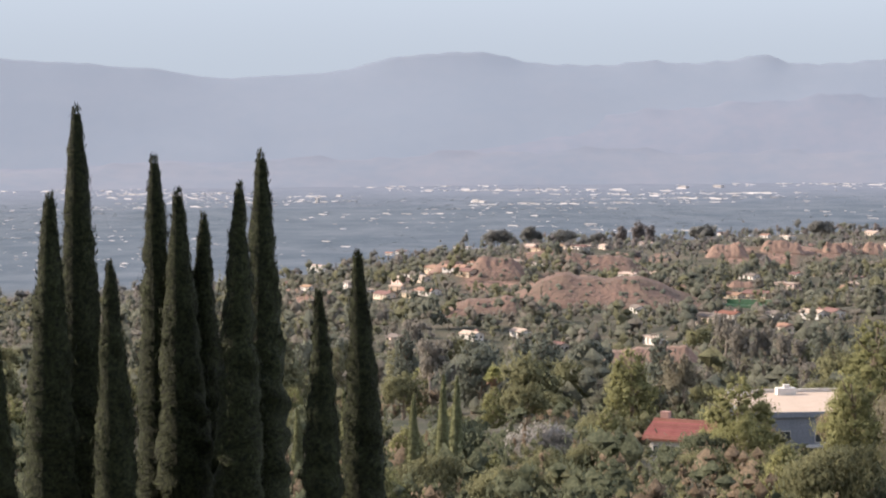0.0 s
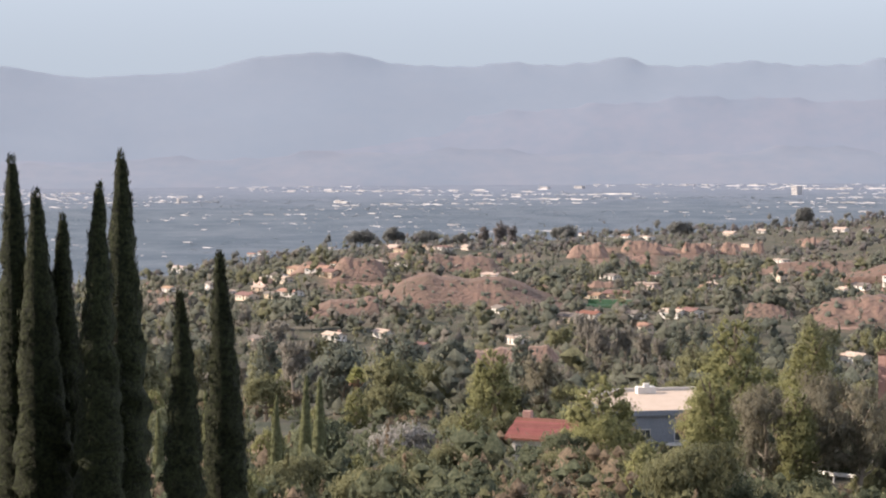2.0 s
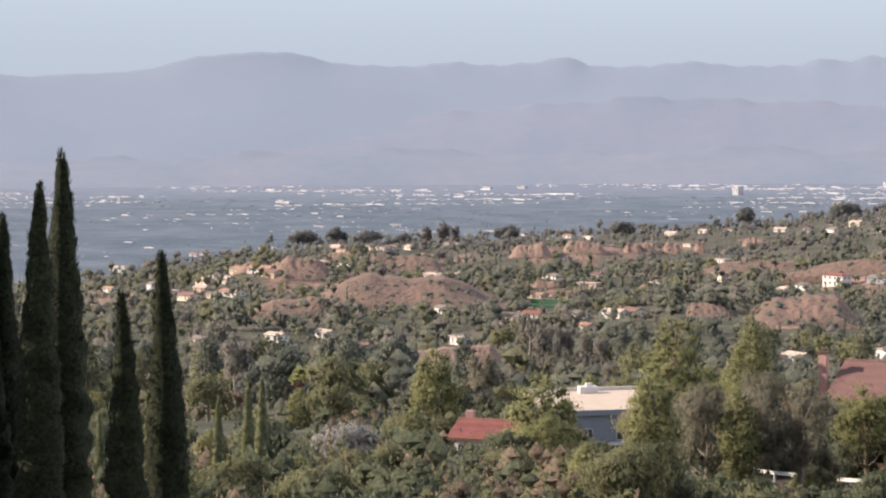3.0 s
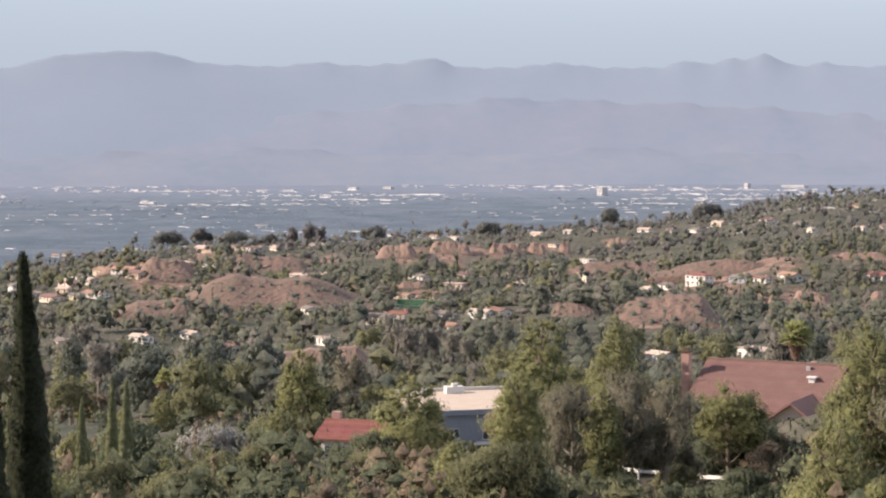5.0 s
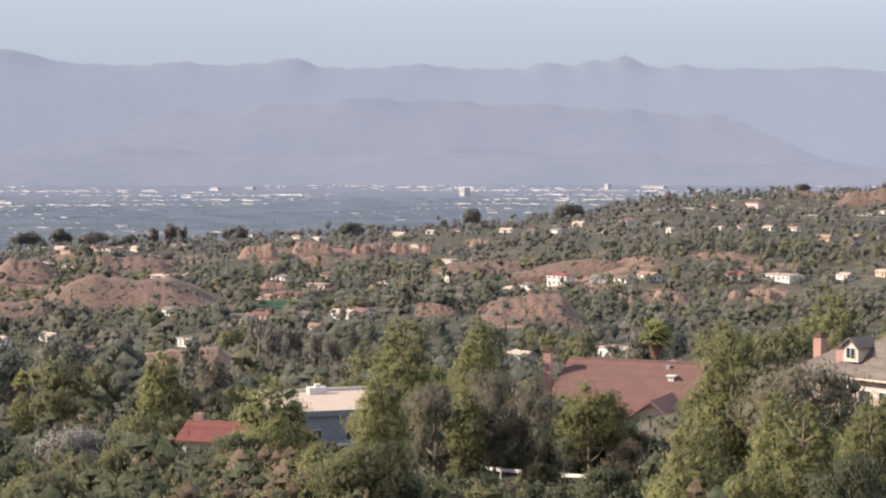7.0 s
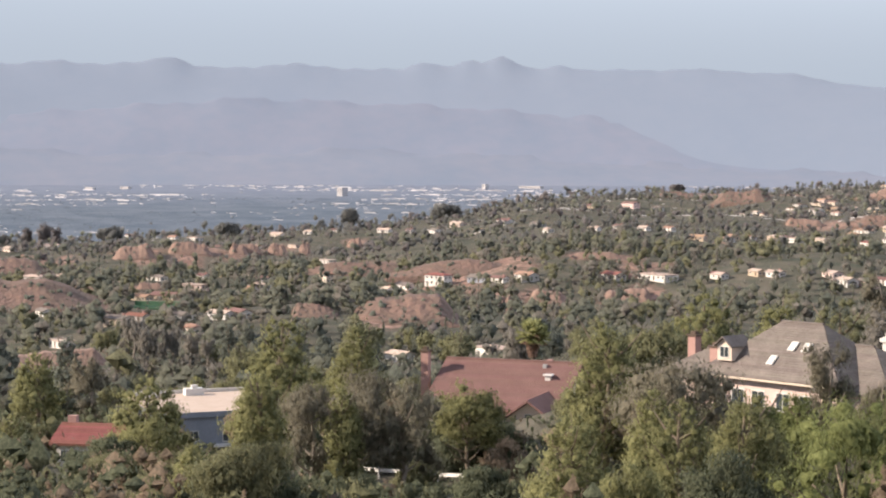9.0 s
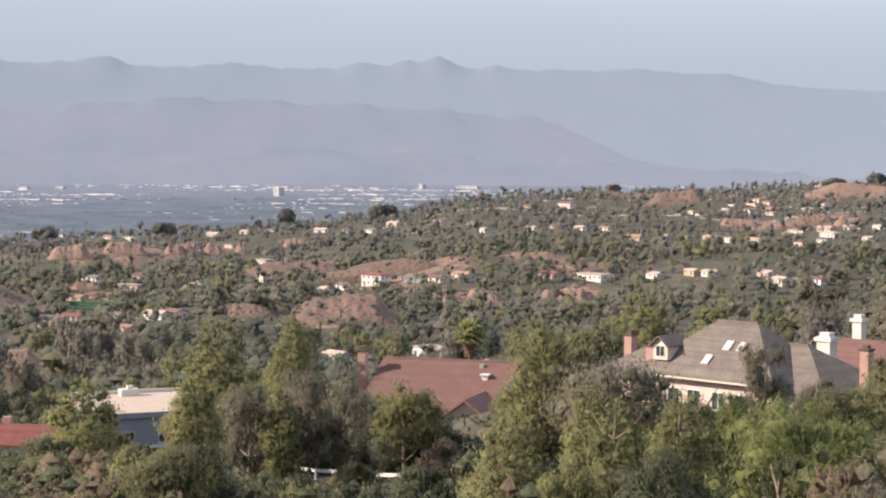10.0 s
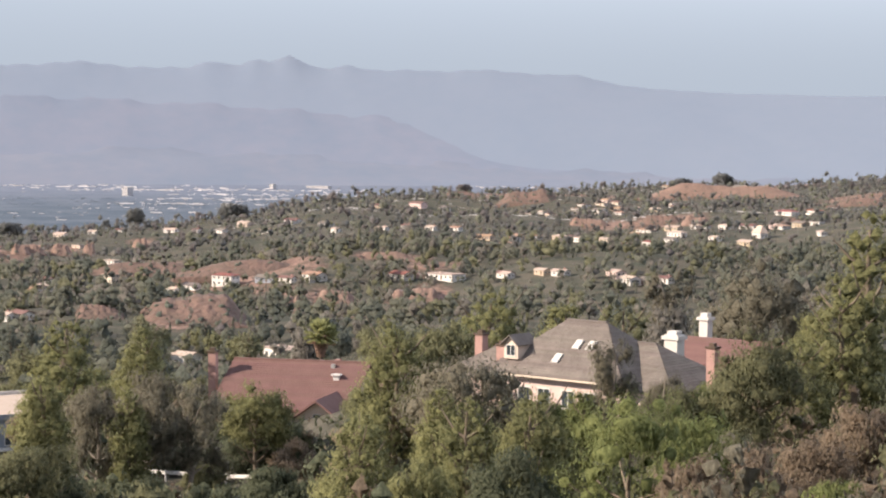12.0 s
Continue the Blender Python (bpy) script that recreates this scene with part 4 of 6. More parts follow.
# the red-roofed house
red = near_house("house", 7.4, 196, -31.2, -20, "low house with a red tile roof hidden among trees")
part("wall", gable_walls(6.2, 7.0, 2.7, 1.4, 1.5), M["white"], red)
part("roof", gable_roof(6.2, 7.0, 2.7, 1.4), M["redtile"], red)
courses(red, "roof_tile", [(-3.6, -4.0, 2.71), (3.6, -4.0, 2.71), (3.6, 0, 4.31), (-3.6, 0, 4.31)], 12, M["redtile"])
brick_stack(red, -2.5, 0.3, 2, 5.0, 0.9, 0.8, M["brick"], "red brick chimney", False)
for x in (-1.9, 0.1, 2.0):
    window(red, x, -3.5, 1.4, 1.2, 1.2)


# the white rail along the garden edge
rail = tagged(new("garden_rail"), "white painted rail on posts along a garden edge", "fence")
RAIL = [(15.24, 147.0), (15.97, 144.3), (17.19, 141.7), (17.79, 139.4), (18.91, 136.1)]
for (a0, r0), (a1, r1) in zip(RAIL, RAIL[1:]):
    x0, y0 = polar(a0, r0)
    x1, y1 = polar(a1, r1)
    z0, z1 = float(ground_z(x0, y0)) + 0.7, float(ground_z(x1, y1)) + 0.7
    L = math.hypot(x1 - x0, y1 - y0)
    ob = part("rail", boxes((0, L - 0.05, -0.05, 0.05, -0.13, 0.13)), M["trimwhite"], rail)
    ob.matrix_basis = pose(float(x0), float(y0), z0, 0, math.degrees(math.atan2(z0 - z1, L)), math.degrees(math.atan2(y1 - y0, x1 - x0)))
    ob = part("post", boxes((-0.06, 0.06, -0.06, 0.06, -1.5, 0.2)), M["trimwhite"], rail)
    ob.matrix_basis = pose(float(x0), float(y0), z0)


# ---- houses on the far slopes ----

house(-3.78, 1966, 38.0, 5.8, "white", "paleroof", "flat", -40, chimney=0, storeys=2, wing=0,
      label="two-storey white stucco house with pale gravel flat roof on the hillside")
house(-4.56, 1445, 11.5, 2.7, "white", "brownroof", "gable", -29, chimney=0, storeys=1, wing=4.2,
      label="white stucco house with brown shingle roof on the hillside")
house(-4.95, 1439, 8.4, 2.7, "white", "paleroof", "gable", -43, chimney=0, storeys=1, wing=0,
      label="white stucco house with pale gravel roof on the hillside")
house(-2.87, 1139, 7.0, 5.3, "white", "greyroof", "gable", -44, chimney=0, storeys=2, wing=0,
      label="two-storey white stucco house with grey shingle roof on the hillside")
house(-4.13, 1186, 7.0, 2.5, "white", "orangetile", "gable", -34, chimney=0, storeys=1, wing=0,
      label="white stucco house with orange tile roof on the hillside")
house(-1.39, 1057, 7.0, 2.5, "tan", "paleroof", "gable", -24, chimney=0, storeys=1, wing=0,
      label="tan stucco house with pale gravel roof on the hillside")
house(-0.48, 1023, 10.8, 2.5, "white", "orangetile", "gable", -27, chimney=0, storeys=1, wing=0,
      label="white stucco house with orange tile roof on the hillside")
house(-1.03, 1022, 7.0, 2.5, "tan", "greyroof", "gable", -38, chimney=0.9, storeys=1, wing=0,
      label="tan stucco house with grey shingle roof on the hillside")
house(-1.77, 1031, 10.9, 2.5, "cream", "brownroof", "gable", -38, chimney=0.9, storeys=1, wing=0,
      label="cream stucco house with brown shingle roof on the hillside")
house(-1.62, 2175, 8.0, 2.7, "white", "orangetile", "gable", -19, chimney=0, storeys=1, wing=0,
      label="white stucco house with orange tile roof on the hillside")
house(-1.24, 2191, 11.6, 3.2, "white", "brownroof", "gable", -22, chimney=0, storeys=1, wing=4.2,
      label="white stucco house with brown shingle roof on the hillside")
house(-0.16, 2203, 17.5, 3.2, "cream", "greyroof", "gable", -36, chimney=0.9, storeys=1, wing=0,
      label="cream stucco house with grey shingle roof on the hillside")
house(0.62, 2254, 21.4, 3.4, "white", "paleroof", "flat", -17, chimney=0, storeys=1, wing=0,
      label="white stucco house with pale gravel flat roof on the hillside")
house(2.77, 1712, 20.8, 3.4, "pink", "paleroof", "gable", -27, chimney=0.9, storeys=1, wing=0,
      label="pink stucco house with pale gravel roof on the hillside")
house(5.52, 1759, 10.2, 3.0, "white", "greyroof", "gable", -24, chimney=0.9, storeys=1, wing=0,
      label="white stucco house with grey shingle roof on the hillside")
house(6.20, 1713, 11.8, 2.9, "white", "paleroof", "gable", -21, chimney=0, storeys=1, wing=0,
      label="white stucco house with pale gravel roof on the hillside")
house(8.45, 2486, 9.9, 3.1, "white", "brownroof", "gable", -34, chimney=0, storeys=1, wing=0,
      label="white stucco house with brown shingle roof on the hillside")
house(9.75, 1782, 7.0, 2.5, "white", "orangetile", "gable", -19, chimney=0.9, storeys=1, wing=0,
      label="white stucco house with orange tile roof on the hillside")
house(10.41, 1753, 15.8, 3.3, "white", "paleroof", "flat", -35, chimney=0, storeys=1, wing=0,
      label="white stucco house with pale gravel flat roof on the hillside")
house(6.62, 1245, 7.2, 2.5, "white", "orangetile", "gable", -43, chimney=0, storeys=1, wing=0,
      label="white stucco house with orange tile roof on the hillside")
house(7.81, 1282, 7.0, 2.5, "white", "orangetile", "gable", -19, chimney=0.9, storeys=1, wing=0,
      label="white stucco house with orange tile roof on the hillside")
house(9.33, 1070, 7.0, 2.5, "white", "greyroof", "gable", -29, chimney=0, storeys=1, wing=0,
      label="white stucco house with grey shingle roof on the hillside")
house(10.66, 1085, 7.0, 2.5, "white", "brownroof", "gable", -42, chimney=0.9, storeys=1, wing=0,
      label="white stucco house with brown shingle roof on the hillside")
house(12.89, 1821, 14.4, 3.1, "cream", "paleroof", "gable", -23, chimney=0, storeys=1, wing=0,
      label="cream stucco house with pale gravel roof on the hillside")
house(8.06, 762, 9.3, 2.9, "cream", "greyroof", "gable", -18, chimney=0.9, storeys=1, wing=0,
      label="cream stucco house with grey shingle roof on the hillside")
house(8.69, 769, 7.0, 2.5, "white", "redtile", "gable", -20, chimney=0.9, storeys=1, wing=0,
      label="white stucco house with red tile roof on the hillside")
house(8.82, 946, 8.0, 2.5, "tan", "orangetile", "gable", -27, chimney=0, storeys=1, wing=0,
      label="tan stucco house with orange tile roof on the hillside")
house(9.53, 963, 11.2, 2.5, "tan", "brownroof", "gable", -16, chimney=0, storeys=1, wing=0,
      label="tan stucco house with brown shingle roof on the hillside")
house(5.93, 837, 7.0, 2.5, "white", "greyroof", "gable", -46, chimney=0, storeys=1, wing=0,
      label="white stucco house with grey shingle roof on the hillside")
house(6.44, 706, 8.6, 2.5, "white", "paleroof", "flat", -45, chimney=0, storeys=1, wing=0,
      label="white stucco house with pale gravel flat roof on the hillside")
house(11.16, 723, 7.0, 2.5, "white", "paleroof", "gable", -20, chimney=0.9, storeys=1, wing=0,
      label="white stucco house with pale gravel roof on the hillside")
house(11.75, 723, 7.0, 2.5, "white", "brownroof", "gable", -38, chimney=0, storeys=1, wing=0,
      label="white stucco house with brown shingle roof on the hillside")
house(10.03, 733, 7.0, 2.5, "white", "greyroof", "gable", -16, chimney=0, storeys=1, wing=0,
      label="white stucco house with grey shingle roof on the hillside")
house(10.37, 687, 7.0, 2.5, "cream", "orangetile", "gable", -41, chimney=0, storeys=1, wing=0,
      label="cream stucco house with orange tile roof on the hillside")
house(1.28, 706, 7.0, 2.5, "white", "orangetile", "gable", -46, chimney=0, storeys=1, wing=0,
      label="white stucco house with orange tile roof on the hillside")
house(2.36, 749, 7.0, 2.5, "white", "paleroof", "gable", -36, chimney=0, storeys=1, wing=0,
      label="white stucco house with pale gravel roof on the hillside")
house(3.44, 716, 7.0, 2.5, "white", "brownroof", "gable", -26, chimney=0, storeys=1, wing=0,
      label="white stucco house with brown shingle roof on the hillside")
house(0.85, 742, 7.0, 2.5, "white", "paleroof", "gable", -30, chimney=0.9, storeys=1, wing=0,
      label="white stucco house with pale gravel roof on the hillside")
house(-0.10, 696, 7.0, 2.5, "pink", "brownroof", "gable", -44, chimney=0, storeys=1, wing=0,
      label="pink stucco house with brown shingle roof on the hillside")
house(-1.66, 680, 7.0, 2.5, "white", "greyroof", "gable", -30, chimney=0, storeys=1, wing=0,
      label="white stucco house with grey shingle roof on the hillside")
house(0.21, 689, 7.0, 2.5, "white", "greyroof", "gable", -47, chimney=0, storeys=1, wing=0,
      label="white stucco house with grey shingle roof on the hillside")
house(-1.44, 736, 7.0, 2.5, "pink", "greyroof", "gable", -41, chimney=0, storeys=1, wing=0,
      label="pink stucco house with grey shingle roof on the hillside")
house(14.34, 1099, 11.0, 5.4, "cream", "orangetile", "hip", -35, chimney=0, storeys=2, wing=0,
      label="two-storey cream stucco house with orange tile roof on the hillside")
house(14.27, 1042, 7.2, 2.5, "white", "greyroof", "gable", -35, chimney=0.9, storeys=1, wing=0,
      label="white stucco house with grey shingle roof on the hillside")
house(16.20, 1029, 7.0, 2.5, "white", "paleroof", "gable", -32, chimney=0.9, storeys=1, wing=0,
      label="white stucco house with pale gravel roof on the hillside")
house(16.79, 1033, 9.3, 2.6, "white", "greyroof", "gable", -30, chimney=0, storeys=1, wing=0,
      label="white stucco house with grey shingle roof on the hillside")
house(17.78, 1030, 14.1, 5.6, "white", "redtile", "hip", -18, chimney=0, storeys=2, wing=0,
      label="two-storey white stucco house with red tile roof on the hillside")
house(19.07, 1020, 10.2, 2.5, "greywall", "greyroof", "gable", -20, chimney=0, storeys=1, wing=0,
      label="grey stucco house with grey shingle roof on the hillside")
house(19.66, 1011, 7.0, 2.5, "white", "brownroof", "gable", -21, chimney=0.9, storeys=1, wing=0,
      label="white stucco house with brown shingle roof on the hillside")
house(20.48, 1015, 10.2, 3.0, "white", "orangetile", "gable", -32, chimney=0.9, storeys=1, wing=4.5,
      label="white stucco house with orange tile roof on the hillside")
house(14.38, 1328, 14.0, 2.5, "white", "paleroof", "flat", -29, chimney=0, storeys=1, wing=0,
      label="white stucco house with pale gravel flat roof on the hillside")
house(15.12, 1306, 7.0, 2.5, "white", "greyroof", "gable", -28, chimney=0, storeys=1, wing=0,
      label="white stucco house with grey shingle roof on the hillside")
house(18.38, 1748, 16.6, 3.4, "cream", "paleroof", "gable", -33, chimney=0, storeys=1, wing=0,
      label="cream stucco house with pale gravel roof on the hillside")
house(19.82, 1652, 11.4, 3.1, "white", "brownroof", "gable", -25, chimney=0.9, storeys=1, wing=4.2,
      label="white stucco house with brown shingle roof on the hillside")
house(20.81, 1613, 11.1, 2.7, "white", "greyroof", "gable", -35, chimney=0.9, storeys=1, wing=0,
      label="white stucco house with grey shingle roof on the hillside")
house(21.13, 1405, 7.0, 2.7, "white", "paleroof", "gable", -41, chimney=0, storeys=1, wing=0,
      label="white stucco house with pale gravel roof on the hillside")
house(17.69, 1722, 10.9, 2.5, "white", "greyroof", "gable", -43, chimney=0.9, storeys=1, wing=0,
      label="white stucco house with grey shingle roof on the hillside")
house(16.92, 1744, 7.4, 2.9, "white", "brownroof", "gable", -37, chimney=0.9, storeys=1, wing=0,
      label="white stucco house with brown shingle roof on the hillside")
house(16.15, 1764, 10.3, 2.6, "white", "paleroof", "gable", -17, chimney=0.9, storeys=1, wing=0,
      label="white stucco house with pale gravel roof on the hillside")
house(13.86, 1834, 9.7, 2.5, "white", "paleroof", "gable", -34, chimney=0, storeys=1, wing=0,
      label="white stucco house with pale gravel roof on the hillside")
house(14.62, 1851, 7.0, 2.5, "white", "brownroof", "gable", -15, chimney=0.9, storeys=1, wing=0,
      label="white stucco house with brown shingle roof on the hillside")
house(19.01, 1628, 7.7, 2.5, "white", "orangetile", "gable", -30, chimney=0, storeys=1, wing=0,
      label="white stucco house with orange tile roof on the hillside")
house(22.52, 2025, 19.3, 2.6, "tan", "brownroof", "gable", -29, chimney=0.9, storeys=1, wing=0,
      label="tan stucco house with brown shingle roof on the hillside")
house(23.61, 2026, 19.3, 4.7, "pink", "brownroof", "gable", -23, chimney=0, storeys=2, wing=0,
      label="two-storey pink stucco house with brown shingle roof on the hillside")
house(24.44, 2017, 11.7, 3.0, "white", "greyroof", "gable", -48, chimney=0, storeys=1, wing=4.2,
      label="white stucco house with grey shingle roof on the hillside")
house(22.53, 1383, 7.0, 2.5, "white", "paleroof", "gable", -20, chimney=0.9, storeys=1, wing=0,
      label="white stucco house with pale gravel roof on the hillside")
house(23.28, 1406, 7.0, 2.5, "white", "brownroof", "gable", -35, chimney=0.9, storeys=1, wing=0,
      label="white stucco house with brown shingle roof on the hillside")
house(24.03, 1397, 7.0, 2.5, "white", "paleroof", "gable", -25, chimney=0.9, storeys=1, wing=0,
      label="white stucco house with pale gravel roof on the hillside")
house(24.78, 1417, 7.0, 2.5, "white", "orangetile", "gable", -23, chimney=0, storeys=1, wing=0,
      label="white stucco house with orange tile roof on the hillside")
house(24.46, 1022, 21.1, 3.0, "white", "paleroof", "flat", -22, chimney=0, storeys=1, wing=0,
      label="white stucco house with pale gravel flat roof on the hillside")
house(23.13, 1025, 10.8, 2.5, "white", "redtile", "gable", -33, chimney=0, storeys=1, wing=0,
      label="white stucco house with red tile roof on the hillside")
house(26.29, 1012, 7.0, 2.5, "white", "brownroof", "gable", -29, chimney=0, storeys=1, wing=0,
      label="white stucco house with brown shingle roof on the hillside")
house(30.66, 1344, 12.1, 3.1, "white", "redtile", "hip", -37, chimney=0, storeys=1, wing=0,
      label="white stucco house with red tile roof on the hillside")
house(29.84, 1343, 7.8, 2.5, "white", "brownroof", "gable", -25, chimney=0, storeys=1, wing=0,
      label="white stucco house with brown shingle roof on the hillside")
house(31.29, 1363, 7.0, 2.5, "white", "greyroof", "gable", -19, chimney=0, storeys=1, wing=0,
      label="white stucco house with grey shingle roof on the hillside")
house(32.61, 1381, 7.0, 2.6, "white", "paleroof", "gable", -30, chimney=0, storeys=1, wing=0,
      label="white stucco house with pale gravel roof on the hillside")
house(33.95, 1408, 12.7, 3.4, "white", "paleroof", "pyramid", -37, chimney=0, storeys=1, wing=0,
      label="white stucco house with pale gravel pyramid roof on the hillside")
house(33.57, 1368, 10.8, 2.5, "tan", "paleroof", "gable", -28, chimney=0, storeys=1, wing=0,
      label="tan stucco house with pale gravel roof on the hillside")
house(35.78, 1392, 7.0, 2.6, "white", "paleroof", "gable", -47, chimney=0, storeys=1, wing=0,
      label="white stucco house with pale gravel roof on the hillside")
house(34.73, 1731, 21.0, 3.3, "white", "redtile", "hip", -20, chimney=0, storeys=1, wing=0,
      label="white stucco house with red tile roof on the hillside")
house(35.56, 1725, 18.2, 3.4, "white", "redtile", "hip", -35, chimney=0, storeys=1, wing=0,
      label="white stucco house with red tile roof on the hillside")
house(30.90, 1939, 18.4, 2.5, "tan", "paleroof", "gable", -24, chimney=0.9, storeys=1, wing=0,
      label="tan stucco house with pale gravel roof on the hillside")
house(33.38, 2451, 20.7, 3.4, "white", "greyroof", "gable", -19, chimney=0.9, storeys=1, wing=0,
      label="white stucco house with grey shingle roof on the hillside")
house(34.21, 2704, 17.1, 3.4, "white", "orangetile", "gable", -44, chimney=0, storeys=1, wing=0,
      label="white stucco house with orange tile roof on the hillside")
house(31.18, 2662, 11.3, 3.4, "cream", "orangetile", "gable", -35, chimney=0, storeys=1, wing=0,
      label="cream stucco house with orange tile roof on the hillside")
house(32.03, 2634, 9.1, 3.3, "white", "greyroof", "gable", -43, chimney=0, storeys=1, wing=0,
      label="white stucco house with grey shingle roof on the hillside")
house(29.15, 1960, 11.4, 2.9, "white", "greyroof", "gable", -24, chimney=0, storeys=1, wing=4.2,
      label="white stucco house with grey shingle roof on the hillside")
house(27.40, 1939, 7.7, 2.5, "white", "paleroof", "gable", -34, chimney=0, storeys=1, wing=0,
      label="white stucco house with pale gravel roof on the hillside")
house(29.65, 992, 8.9, 2.7, "pink", "paleroof", "gable", -39, chimney=0, storeys=1, wing=0,
      label="pink stucco house with pale gravel roof on the hillside")
house(30.09, 975, 9.3, 2.9, "white", "paleroof", "gable", -41, chimney=0, storeys=1, wing=0,
      label="white stucco house with pale gravel roof on the hillside")
house(30.67, 973, 8.7, 2.9, "pink", "greyroof", "gable", -28, chimney=0, storeys=1, wing=0,
      label="pink stucco house with grey shingle roof on the hillside")
house(31.12, 982, 7.0, 2.5, "white", "brownroof", "gable", -19, chimney=0.9, storeys=1, wing=0,
      label="white stucco house with brown shingle roof on the hillside")
house(27.97, 1000, 7.0, 2.5, "white", "paleroof", "gable", -19, chimney=0.9, storeys=1, wing=0,
      label="white stucco house with pale gravel roof on the hillside")
house(26.32, 1010, 7.0, 2.5, "white", "paleroof", "gable", -34, chimney=0, storeys=1, wing=0,
      label="white stucco house with pale gravel roof on the hillside")
house(27.42, 1008, 7.0, 2.5, "tan", "paleroof", "gable", -33, chimney=0, storeys=1, wing=0,
      label="tan stucco house with pale gravel roof on the hillside")
house(16.60, 616, 7.0, 3.8, "white", "paleroof", "gable", -26, chimney=0, storeys=1, wing=0,
      label="white stucco house with pale gravel roof on the hillside")
house(19.59, 634, 15.0, 3.4, "white", "paleroof", "flat", -29, chimney=0, storeys=1, wing=0,
      label="white stucco house with pale gravel flat roof on the hillside")


# ---- trees that stand out one by one ----

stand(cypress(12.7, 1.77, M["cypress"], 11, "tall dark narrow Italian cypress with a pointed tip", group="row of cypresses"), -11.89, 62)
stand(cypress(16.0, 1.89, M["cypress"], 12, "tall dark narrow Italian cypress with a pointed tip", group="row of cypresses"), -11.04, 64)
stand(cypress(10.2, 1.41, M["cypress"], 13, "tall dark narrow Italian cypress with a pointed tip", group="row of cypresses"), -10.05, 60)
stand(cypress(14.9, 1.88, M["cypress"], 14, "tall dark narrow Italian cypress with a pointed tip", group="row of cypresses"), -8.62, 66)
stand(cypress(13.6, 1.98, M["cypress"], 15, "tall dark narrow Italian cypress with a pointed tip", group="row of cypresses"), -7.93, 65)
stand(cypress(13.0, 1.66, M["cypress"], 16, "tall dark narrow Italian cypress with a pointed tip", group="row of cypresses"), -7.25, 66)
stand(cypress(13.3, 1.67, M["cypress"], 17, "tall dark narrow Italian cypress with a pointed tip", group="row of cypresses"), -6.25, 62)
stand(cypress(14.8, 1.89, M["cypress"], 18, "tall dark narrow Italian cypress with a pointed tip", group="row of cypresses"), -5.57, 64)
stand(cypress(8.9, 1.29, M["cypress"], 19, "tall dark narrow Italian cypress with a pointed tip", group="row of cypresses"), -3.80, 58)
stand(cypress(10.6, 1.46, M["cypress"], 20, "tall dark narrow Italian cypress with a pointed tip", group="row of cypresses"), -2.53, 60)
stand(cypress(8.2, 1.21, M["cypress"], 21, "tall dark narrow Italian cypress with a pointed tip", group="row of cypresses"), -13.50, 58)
stand(cypress(6.9, 0.90, M["lightcypress"], 22, "slender light green cypress on the lower slope", 0.18, 5000, "slender cypresses"), -0.93, 125)
stand(cypress(8.7, 1.00, M["lightcypress"], 23, "slender light green cypress on the lower slope", 0.18, 5000, "slender cypresses"), -0.05, 128)
stand(cypress(8.2, 1.01, M["lightcypress"], 24, "slender light green cypress on the lower slope", 0.18, 5000, "slender cypresses"), 0.34, 124)
stand(cypress(5.3, 0.86, M["lightcypress"], 25, "slender light green cypress on the lower slope", 0.18, 5000, "slender cypresses"), -4.52, 120)
stand(cypress(8.1, 0.95, M["lightcypress"], 26, "slender light green cypress on the lower slope", 0.18, 5000, "slender cypresses"), -3.05, 132)
stand(tree("pine_tree", "pine", M["pine"], M["bark"], 9.2, 8.3, "full yellow-green pine on the slope below the viewpoint", "tree", 0.39, 0.9, 27, most=3500), 8.99, 185)
stand(tree("pine_tree", "pine", M["pine"], M["bark"], 13.1, 6.8, "full yellow-green pine on the slope below the viewpoint", "tree", 0.26, 0.9, 28, most=8000), 12.96, 150)
stand(tree("pine_tree", "pine", M["pine"], M["bark"], 9.7, 6.0, "full yellow-green pine on the slope below the viewpoint", "tree", 0.28, 0.9, 29, most=8000), 15.33, 168)
stand(tree("pine_tree", "pine", M["pine"], M["bark"], 6.7, 5.3, "full yellow-green pine on the slope below the viewpoint", "tree", 0.30, 0.9, 30, most=8000), 13.88, 175)
stand(tree("eucalyptus_tree", "euc", M["euc"], M["palebark"], 8.3, 5.8, "brownish grey-green eucalyptus with a thin open crown", "tree", 0.28, 0.9, 31, level=1, most=8000), 13.90, 128)
stand(tree("eucalyptus_tree", "euc", M["euc"], M["palebark"], 7.8, 6.3, "brownish grey-green eucalyptus with a thin open crown", "tree", 0.28, 0.9, 32, level=1, most=8000), 16.68, 128)
stand(tree("pine_tree", "pine", M["pine"], M["bark"], 8.1, 3.0, "full yellow-green pine on the slope below the viewpoint", "tree", 0.26, 0.9, 33, level=1, most=8000), 14.87, 126)
stand(tree("shrub", "shrub", M["dark"], M["bark"], 4.8, 5.4, "rounded green shrub on the slope", "shrub", 0.22, 0.9, 34, level=1, most=8000), 12.33, 105)
stand(tree("broadleaf_tree", "round", M["pine"], M["bark"], 7.4, 5.4, "yellowish green broadleaf tree beside the brown-roofed house", "tree", 0.23, 0.9, 35, most=8000), 18.73, 140)
stand(tree("pine_tree", "pine", M["pine"], M["bark"], 10.7, 6.5, "full yellow-green pine on the slope below the viewpoint", "tree", 0.28, 0.9, 36, level=1, most=8000), 22.94, 132)
stand(tree("broadleaf_tree", "round", M["euc"], M["bark"], 9.5, 7.6, "dense dark green broadleaf tree among the gardens", "tree", 0.25, 0.9, 37, level=1, most=8000), 25.16, 118)
